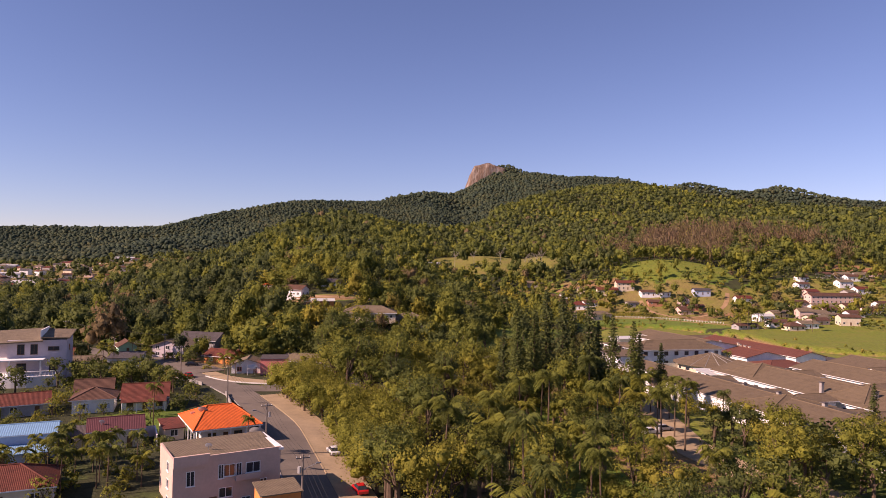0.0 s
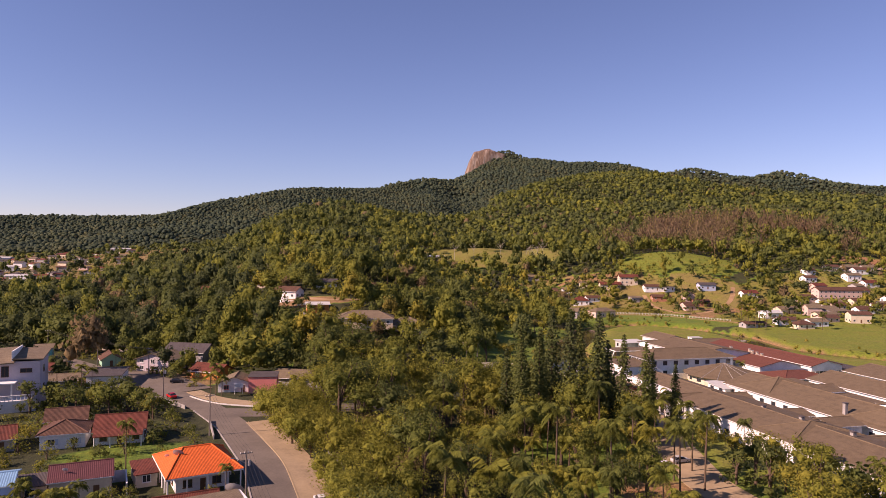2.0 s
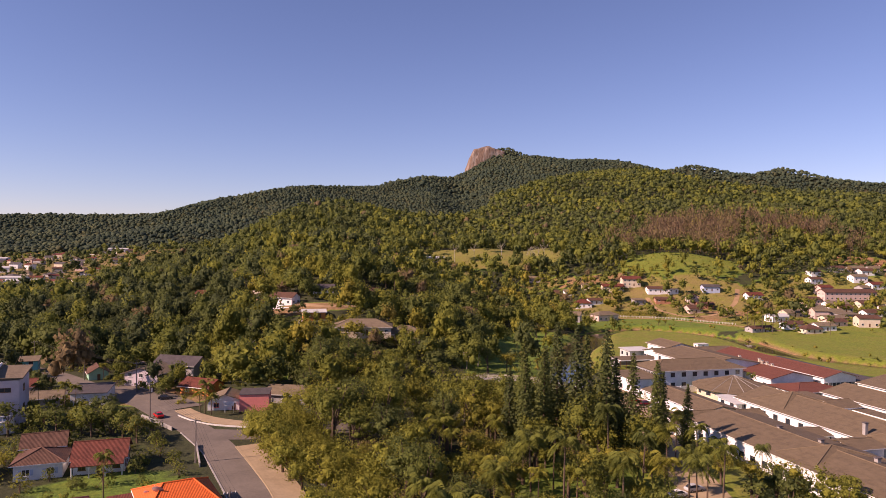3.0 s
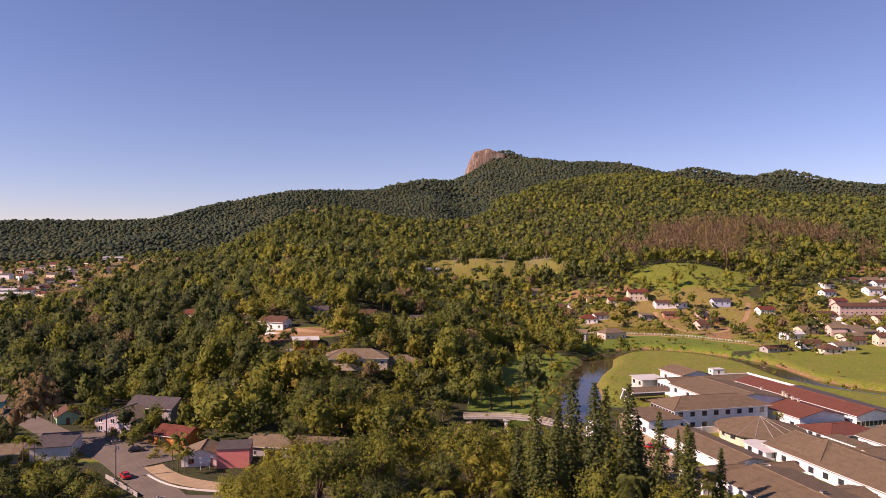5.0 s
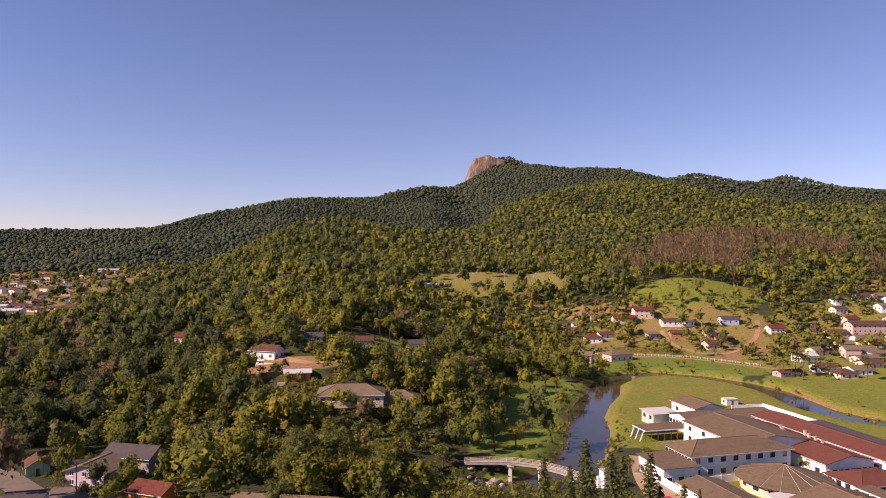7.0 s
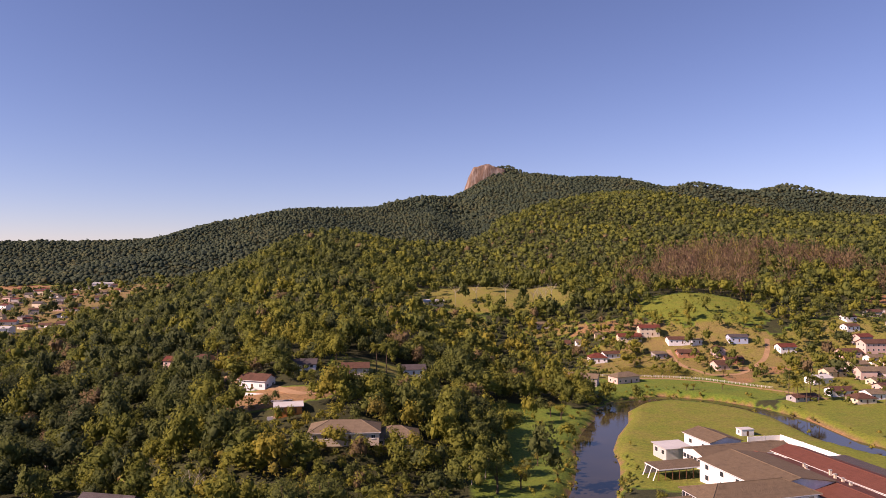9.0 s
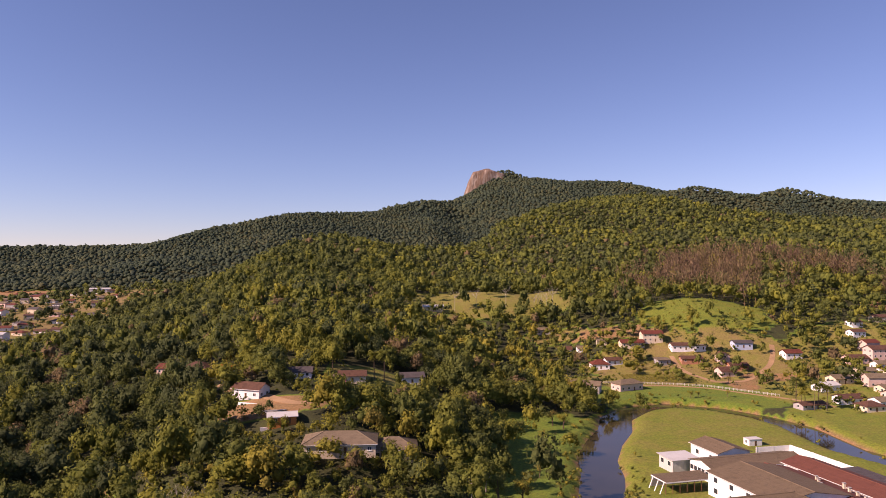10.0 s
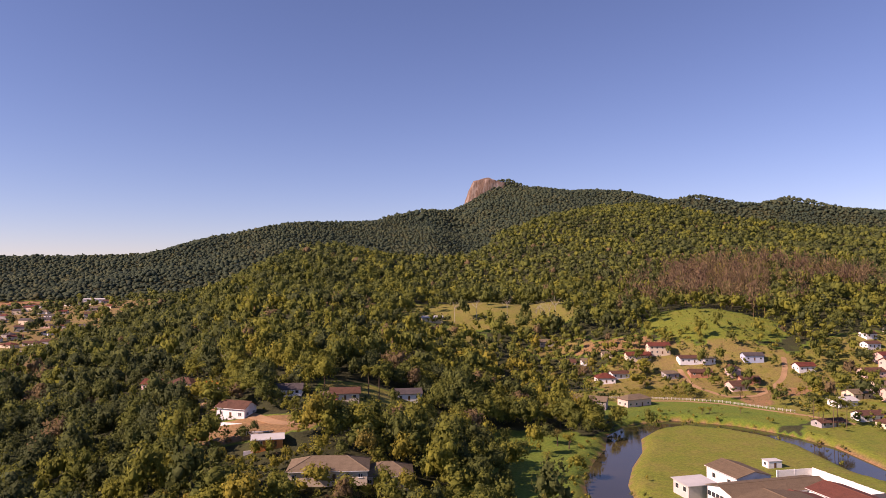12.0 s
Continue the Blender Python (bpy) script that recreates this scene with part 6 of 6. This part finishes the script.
# ---- woods on the hills, in four grades of fineness ----
OPEN = [(128, 392, 60, 56), (152, 478, 66, 36), (43, 337, 20, 58), (50, 395, 26, 40), (60, 742, 96, 54), (224, 640, 50, 44), (190, 555, 78, 46), (110, 520, 40, 40), (255, 470, 58, 40), (325, 555, 52, 44), (225, 345, 70, 62), (-27, 412, 20, 16), (-40, 386, 20, 10),
        (-660, 1080, 260, 290), (-480, 900, 110, 140), (12, 660, 40, 30), (138, 618, 28, 11), (-425, 720, 80, 125), (-70, 354, 25, 15), (-57, 335, 15, 8), (-149, 460, 13, 9), (-125, 436, 13, 10), (-38, 382, 18, 9), (-10, 417, 13, 9), (-100, 414, 9, 8), (412, 660, 26, 26), (1230, 1300, 120, 50)]


def woods(x, y, rng, town=0.0):
    ok = free_of_things(x, y, 1.5)
    for cx, cy, rx, ry in OPEN:
        rate = 0.3 if (cx, cy) in ((190, 555), (255, 470), (325, 555), (-660, 1080), (-480, 900), (110, 520)) else 0.16 if (cx, cy) in ((43, 337), (50, 395)) else 0.1 if cy > 600 and cx > -400 else 0.0
        inside = ((x - cx) / rx) ** 2 + ((y - cy) / ry) ** 2
        ok &= (inside > 0.85 + 0.35 * relief(x, y, 14.0)) | (rng.uniform(0, 1, x.shape) < rate)
    return ok


def dry_stand(x, y):
    """How leafless the wood is, 0 to 1, on the brown part of the hillside."""
    return np.clip(0.95 * np.exp(-(((x - 0.407 * (y - 75)) / 66) ** 2 + ((y - 850) / 150) ** 2)) + 0.7 * np.exp(-(((x - 425) / 26) ** 2 + ((y - 815) / 120) ** 2)) - 0.05, 0, 0.8)


def tones(x, y, rng):
    t = 0.25 + 0.14 * relief(x, y, 60) + 0.1 * relief(y, x, 23) + rng.normal(0, 0.12, x.shape)
    hill = smooth(620, 900, y) * smooth(-150, 60, x) * smooth(2000, 1750, y)
    t = t - 0.10 * hill + 0.05 * relief(x, y, 90) * hill - 0.14 * smooth(-40, -160, x)
    t = t + 0.06 * smooth(-50, 60, x) * smooth(900, 300, y)
    t = np.where(rng.uniform(0, 1, x.shape) < np.where(y > 640, 0.012, 0.05), 0.8, t)
    t = np.where((y > 640) & (t < 0.7), 0.05 + np.clip(t, 0, 0.5) * 0.72, t)
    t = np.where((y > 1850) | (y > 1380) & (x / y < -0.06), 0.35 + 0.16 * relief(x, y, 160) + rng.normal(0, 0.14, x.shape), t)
    return np.clip(t, 0.02, 0.98)


def wood_protos(n, n_lobe, n_card, size, seed):
    """Rounder, looser crowns for bushes and garden trees."""
    out = []
    for k in range(n):
        rng = np.random.default_rng(seed + k)
        out.append(crown(rng, lobes_for(rng, 10.0, 4.6, n_lobe, 0.25), n_card, size, 0.86 if n_lobe < 3 else 0.66, 0.95, 8 if n_lobe > 4 else 2))
    return out


def canopy_protos(n, n_lobe, n_card, size, seed, n_core, core):
    """Full crowns whose leaf clumps reach low, for closed woodland."""
    out = []
    for k in range(n):
        rng = np.random.default_rng(seed + k)
        lb = [(0, 0, 6.2, 3.3)]
        for j in range(n_lobe - 1):
            w = 2.4 * j + rng.uniform(0, 0.9)
            q = rng.uniform(0.25, 1.0)
            d = 3.6 * q ** 0.6
            lb.append((d * math.cos(w), d * math.sin(w), 8.6 - 5.2 * q ** 1.6 + rng.uniform(-1.0, 0.9), rng.uniform(1.25, 2.3)))
        out.append(crown(rng, lb, n_card, size, core, 0.92, n_core))
    return out


def bare_protos(n, n_card, seed):
    """Crowns of thin upward twigs with hardly a leaf."""
    out = []
    for k in range(n):
        rng = np.random.default_rng(seed + k)
        s = Soup()
        d = rng.normal(0, 1, (n_card, 3)) * (1.9, 1.9, 2.0) + (0, 0, 7.0)
        up = (d - (0, 0, 3.0)) * (1.6, 1.6, 1.0) + rng.normal(0, 1.6, (n_card, 3))
        side = np.cross(up, rng.normal(0, 1, (n_card, 3)))
        side /= np.linalg.norm(side, axis=1, keepdims=True)
        up /= np.linalg.norm(up, axis=1, keepdims=True)
        L, W = rng.uniform(0.4, 1.0, (n_card, 1)), rng.uniform(0.15, 0.4, (n_card, 1))
        q = np.stack([d - up * L, d + side * W, d + up * L, d - side * W], 1).reshape(-1, 3)
        s.add(q, np.arange(4 * n_card).reshape(n_card, 4), 0.0, np.repeat(up * 0.6 + np.cross(side, up), 4, 0))
        for w in np.linspace(0, 2 * np.pi, 3, endpoint=False):
            c, e = np.array((math.cos(w), math.sin(w), 0)), np.array((math.cos(w + 2.1), math.sin(w + 2.1), 0))
            s.add(np.array([c * 0.28, e * 0.28, e * 0.06 + (0, 0, 8.5), c * 0.06 + (0, 0, 8.5)]), [(0, 1, 2, 3)], 0.0, np.tile(c + e, (4, 1)))
        out.append(s.done())
    return out


def wood(name, label, protos, x, y, size, tone, rng, tall=None, sink=0.0, flat=0.0, leaves=None):
    """Many trees joined into one mesh of kind stuff."""
    V, L, S, T, M, n = [], [], [], [], [], 0
    z = height(x, y) - sink
    pick = rng.integers(0, len(protos), len(x))
    tall = np.ones(len(x)) if tall is None else tall
    for k, (pv, pl, ps, pt, pm) in enumerate(protos):
        i = np.nonzero(pick == k)[0]
        if not len(i):
            continue
        w = rng.uniform(0, 2 * np.pi, len(i))
        c, s_ = np.cos(w)[:, None], np.sin(w)[:, None]
        sc = size[i][:, None]
        nar = np.where(tall[i] > 1.05, 0.85, 1.0)[:, None]
        vx = (pv[None, :, 0] * c - pv[None, :, 1] * s_) * sc * nar + x[i][:, None]
        vy = (pv[None, :, 0] * s_ + pv[None, :, 1] * c) * sc * nar + y[i][:, None]
        vz = pv[None, :, 2] * sc * tall[i][:, None] + z[i][:, None]
        V.append(np.stack([vx, vy, vz], -1).reshape(-1, 3))
        L.append((pl[None] + (np.arange(len(i)) * len(pv))[:, None] + n).ravel())
        S.append(np.tile(ps, len(i)))
        T.append((tone[i][:, None] + pt[None]).ravel())
        nm = np.stack([pm[None, :, 0] * c - pm[None, :, 1] * s_, pm[None, :, 0] * s_ + pm[None, :, 1] * c, pm[None, :, 2] / tall[i][:, None] + flat], -1).reshape(-1, 3)
        M.append(nm / (np.linalg.norm(nm, axis=1, keepdims=True) + 1e-9))
        n += len(i) * len(pv)
    ob = new(name, soup_mesh(name, np.concatenate(V), np.concatenate(L), np.concatenate(S), 0.0, np.concatenate(M), leaves or leaf_wood, np.concatenate(T)))
    return tagged(ob, label, "woodland", kind="stuff")


WR = np.random.default_rng(23)
LOW_GROWTH = [(-58, 318, 24, 18), (-24, 284, 22, 12), (-138, 428, 34, 26), (-40, 372, 26, 20), (-8, 402, 18, 20), (-102, 405, 14, 18)]   # low growth that leaves the hillside houses open to the camera


def low_growth(x, y):
    """How low the trees stay: 1 in the woods, less where they would hide the hillside houses from the camera."""
    low = np.ones(len(x))
    for cx, cy, rx, ry in LOW_GROWTH:
        low = np.where(((x - cx) / rx) ** 2 + ((y - cy) / ry) ** 2 < 1, 0.5, low)
    for hx, hy, hr in HOUSES:
        if hy > 290 and hx < 130 or 200 < hy <= 290 and hx < -40:
            # trees stay low along the camera's line of sight to each house
            dx, dy = -hx, 80 - hy
            ln = math.hypot(dx, dy)
            ahead = ((x - hx) * dx + (y - hy) * dy) / ln
            beside = np.abs((x - hx) * dy - (y - hy) * dx) / ln
            low = np.where((beside < hr + 3) & (ahead > 0) & (ahead < 44), np.minimum(low, (0.5 if hy < 322 else 0.24) + 0.015 * ahead), low)
    return low


# nearest: the wooded spur and the river banks
x, y = scatter(-340, 110, 234, 480, 7.6, WR)
ok = woods(x, y, WR) & (x > -0.70 * y - 20) & ~((x > -2) & (x < 80) & (y < 277)) & ~((x > 16) & (x < 80) & (y < 300)) & ~((x > 22) & (y < 345) & (WR.uniform(0, 1, x.shape) < 0.5))
x, y = x[ok], y[ok]
low = low_growth(x, y)
wood("spur_woodland", "dense mixed green woodland on the near hillside", canopy_protos(12, 14, 350, 1.08, 700, 5, 0.62), x, y, low * np.clip(WR.lognormal(0.10, 0.27, len(x)), 0.55, 1.75), tones(x, y, WR), WR, WR.uniform(0.85, 1.3, len(x)))
# undergrowth where the trees stay low
x, y = scatter(-340, 70, 234, 470, 3.7, WR)
ok = woods(x, y, WR) & (x > -0.70 * y - 20)
x, y = x[ok], y[ok]
ok = (low_growth(x, y) < 0.85) & (WR.uniform(0, 1, len(x)) < 0.85)
x, y = x[ok], y[ok]
wood("hillside_scrub", "dense low scrub and young trees below the hillside houses", canopy_protos(6, 6, 60, 2.0, 745, 2, 0.6), x, y, WR.uniform(0.2, 0.44, len(x)), tones(x, y, WR), WR)
# bushes along the river banks and meadow edges
x, y = scatter(-200, 260, 255, 480, 3.6, WR)
g = river_gap(x, y)
ok = (g > RIVER_HALF + np.where(x < -10, -2.5, 0.2)) & (g < RIVER_HALF + np.where(x < -10, 11, 8)) & (WR.uniform(0, 1, x.shape) < np.where((x > 76) & (x < 180) & (y < 441), 0.05, np.where(x > 90, 0.30, 0.55)))
x, y = x[ok], y[ok]
wood("bank_bushes", "loose green bushes along the river banks", wood_protos(5, 4, 60, 1.4, 760), x, y, WR.uniform(0.16, 0.42, len(x)) * np.where((x < -10) & (x > -118), 2.0, 1.0), np.clip(tones(x, y, WR) + 0.12, 0, 0.62), WR)
# middle distance
x, y = scatter(-560, 760, 480, 960, 9.2, WR)
ok = woods(x, y, WR) & (x > -0.70 * y - 20) & (x < 0.74 * y + 20)
x, y = x[ok], y[ok]
dry = WR.uniform(0, 1, len(x)) < 1.1 * dry_stand(x, y)
grow = np.where((y < 640) & (x > 40), 0.72, 1.0)
i = ~dry
wood("hill_woodland", "dense green woodland on the middle hillside", canopy_protos(10, 7, 58, 2.0, 800, 3, 0.68), x[i], y[i], np.clip(WR.lognormal(0.16, 0.30, i.sum()), 0.55, 1.9) * grow[i], tones(x[i], y[i], WR), WR, WR.uniform(0.85, 1.35, i.sum()))
wood("leafless_woodland", "reddish-brown stand of nearly leafless tall trees", bare_protos(8, 84, 860), x[dry], y[dry], WR.uniform(1.1, 1.9, dry.sum()), np.clip(WR.normal(0.86, 0.09, dry.sum()), 0.6, 0.98), WR, WR.uniform(1.2, 1.6, dry.sum()))
# the long hill behind
x, y = scatter(-1000, 1500, 960, 1850, 9.4, WR)
ok = woods(x, y, WR) & (x > -0.70 * y - 30) & (x < 0.72 * y + 30)
ok &= y < column(HILL_CREST, 1, x) + 90
x, y = x[ok], y[ok]
wood("ridge_woodland", "continuous green forest on the long hill", canopy_protos(8, 3, 15, 3.0, 840, 1, 0.8), x, y, np.clip(WR.lognormal(0.16, 0.27, len(x)), 0.65, 1.9), tones(x, y, WR), WR, WR.uniform(0.75, 1.15, len(x)), 1.5, 0.25)
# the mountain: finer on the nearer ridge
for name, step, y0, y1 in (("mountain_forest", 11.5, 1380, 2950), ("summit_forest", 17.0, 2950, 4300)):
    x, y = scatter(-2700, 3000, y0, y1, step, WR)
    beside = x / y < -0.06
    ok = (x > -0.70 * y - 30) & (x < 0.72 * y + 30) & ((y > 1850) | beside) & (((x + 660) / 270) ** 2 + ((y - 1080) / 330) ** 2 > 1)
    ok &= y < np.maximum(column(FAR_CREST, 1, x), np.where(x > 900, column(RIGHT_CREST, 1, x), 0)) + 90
    # trees are thinned on lower slopes that the long hill hides from the camera
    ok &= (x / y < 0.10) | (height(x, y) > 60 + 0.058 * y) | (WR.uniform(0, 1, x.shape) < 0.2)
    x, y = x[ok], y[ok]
    # leaf colour here includes the bluish aerial haze
    wood(name, "dark green rainforest on the far mountain, haze blue in its leaf colour", canopy_protos(8, 1, 5, 3.4, 880, 1, 1.05), x, y, np.clip(WR.lognormal(0.14, 0.18, len(x)), 0.8, 1.6) * step / 9.0, tones(x, y, WR), WR, WR.uniform(0.6, 0.95, len(x)), 2.5, 0.4, leaf_hazed)

# ---- single trees and small growth that stand out ----
def bare_tree(x, y, h, seed, label, mat):
    """A leafless tree: trunk with forked limbs and twigs."""
    rng = np.random.default_rng(seed)
    t = thing("bare_tree", pose(x, y, float(height(x, y))), label, "tree", "bare trees")
    part("trunk", rod((0, 0, -0.5), (0.2, 0.1, h * 0.62), 0.22, 0.12, 6), mat, t)
    for k in range(9):
        z0 = h * rng.uniform(0.42, 0.62)
        w = 2 * math.pi * k / 9 + rng.uniform(-0.3, 0.3)
        end = Vector((math.cos(w) * h * 0.24, math.sin(w) * h * 0.24, z0 + h * rng.uniform(0.12, 0.36)))
        b = part("branch", rod((0.15, 0.05, z0), end, 0.09, 0.04, 5), mat, t)
        for j in range(4):
            a = Vector((0.15, 0.05, z0)).lerp(end, 0.45 + 0.15 * j)
            part("twig", rod(a, a + Vector((rng.uniform(-1.2, 1.2), rng.uniform(-1.2, 1.2), rng.uniform(0.4, 1.6))), 0.035, 0.015, 4), mat, b)


pale_bark = plain("pale_bark", (0.42, 0.37, 0.30), 0.9, 0.2, 1.0, 6.0)
bare_tree(-66, 262, 15, 1, "pale leafless tree above the houses by the bend", pale_bark)
bare_tree(14, 300, 9, 2, "pale dead tree on the grassy bank", pale_bark)
bare_tree(19, 306, 8, 3, "pale dead tree on the grassy bank", pale_bark)
bare_tree(-105, 452, 14, 4, "pale leafless tree above the woods", pale_bark)
for k, (x, y) in enumerate(((92, 700), (96, 704), (99, 699), (104, 703), (110, 706), (20, 705), (40, 712), (68, 716))):
    bare_tree(x, y, 22, 10 + k, "tall pale leafless tree on the meadow slope", pale_bark)
# palms by the village and on the hillside
for x, y, s in ((194, 441, 1.15), (197, 437, 1.2), (200, 434, 1.1), (203.5, 437, 1.2), (206, 433, 1.1), (198.5, 444, 1.0), (236, 424, 0.8), (-47, 408, 1.2), (-22, 404, 1.3), (-27, 407, 1.2), (-112, 430, 1.4), (-90, 420, 1.3), (-49, 352, 0.8), (111, 258, 0.6)):
    plant("palm_tree", x, y, s, VR)
# trees along the grassy bank and by the field
for x, y, s, k in ((74, 452, 0.9, "broadleaf_tree"), (66, 440, 0.8, "broadleaf_tree"), (58, 404, 0.75, "dry_tree"), (62, 398, 0.7, "broadleaf_tree"), (48, 372, 0.6, "dry_tree"), (46, 352, 0.55, "broadleaf_tree"), (40, 326, 0.6, "dry_tree"), (34, 312, 0.6, "broadleaf_tree"), (30, 296, 0.7, "broadleaf_tree"),
                   (22, 292, 0.8, "broadleaf_tree"), (44, 306, 0.5, "dry_tree"), (148, 468, 0.42, "broadleaf_tree"), (153, 470, 0.36, "broadleaf_tree"), (187, 508, 0.6, "dry_tree"), (170, 470, 0.5, "dry_tree"), (66, 264, 0.45, "dry_tree"), (62, 268, 0.5, "broadleaf_tree"), (70, 276, 0.5, "broadleaf_tree"), (58, 272, 0.4, "broadleaf_tree")):
    plant(k, x, y, s, VR)
for x, y in ((71.5, 247.5), (73, 249)):
    rd = plant("shrub", x, y, 1.0, VR)
    rd["label"] = "rust-red garden shrub beside the white wall"
# low bushes over the meadows
x, y = scatter(60, 330, 440, 700, 4.4, WR)
ok = free_of_things(x, y, 1.0) & (WR.uniform(0, 1, x.shape) < np.where(y > 540, 0.36, np.where((y < 505) & (x < 190), 0.02, 0.22)))
x, y = x[ok], y[ok]
wood("meadow_bushes", "scattered low green bushes on the meadows", wood_protos(5, 4, 26, 1.6, 780), x, y, WR.uniform(0.1, 0.36, len(x)), np.clip(tones(x, y, WR), 0.1, 0.62), WR)
x, y = scatter(-620, -330, 620, 1320, 9.0, WR)
ok = free_of_things(x, y, 0.5) & (WR.uniform(0, 1, x.shape) < 0.3)
x, y = x[ok], y[ok]
wood("valley_bushes", "dark green trees between the valley houses", wood_protos(4, 3, 20, 3.0, 790), x, y, WR.uniform(0.25, 0.7, len(x)), tones(x, y, WR), WR)
# trees and hedges between the village houses
x, y = scatter(85, 385, 428, 625, 6.0, WR)
ok = free_of_things(x, y, 0.0) & ~((x > 84) & (x < 196) & (y < 503)) & ~((x > 120) & (x < 176) & (y < 545)) & (relief(x, y, 16.0) + WR.uniform(-0.5, 0.5, x.shape) > 0.1)
x, y = x[ok], y[ok]
wood("village_trees", "garden trees and hedges between the village houses", wood_protos(6, 6, 40, 1.7, 770), x, y, WR.uniform(0.22, 0.6, len(x)), np.clip(tones(x, y, WR) - 0.08, 0.02, 0.6), WR)
# rows of crops by the field
x, y = np.meshgrid(np.arange(126, 170, 0.9), np.arange(513, 536, 2.1))
x, y = (x + WR.uniform(-0.2, 0.2, x.shape)).ravel(), (y + 0.12 * (150 - x)).ravel()
ok = free_of_things(x, y, 1.0) & (WR.uniform(0, 1, x.shape) < 0.9)
x, y = x[ok], y[ok]
wood("crop_rows", "rows of young green crops beside the field fence", wood_protos(3, 2, 6, 5.0, 795), x, y, np.full(len(x), 0.11), np.full(len(x), 0.5), WR)
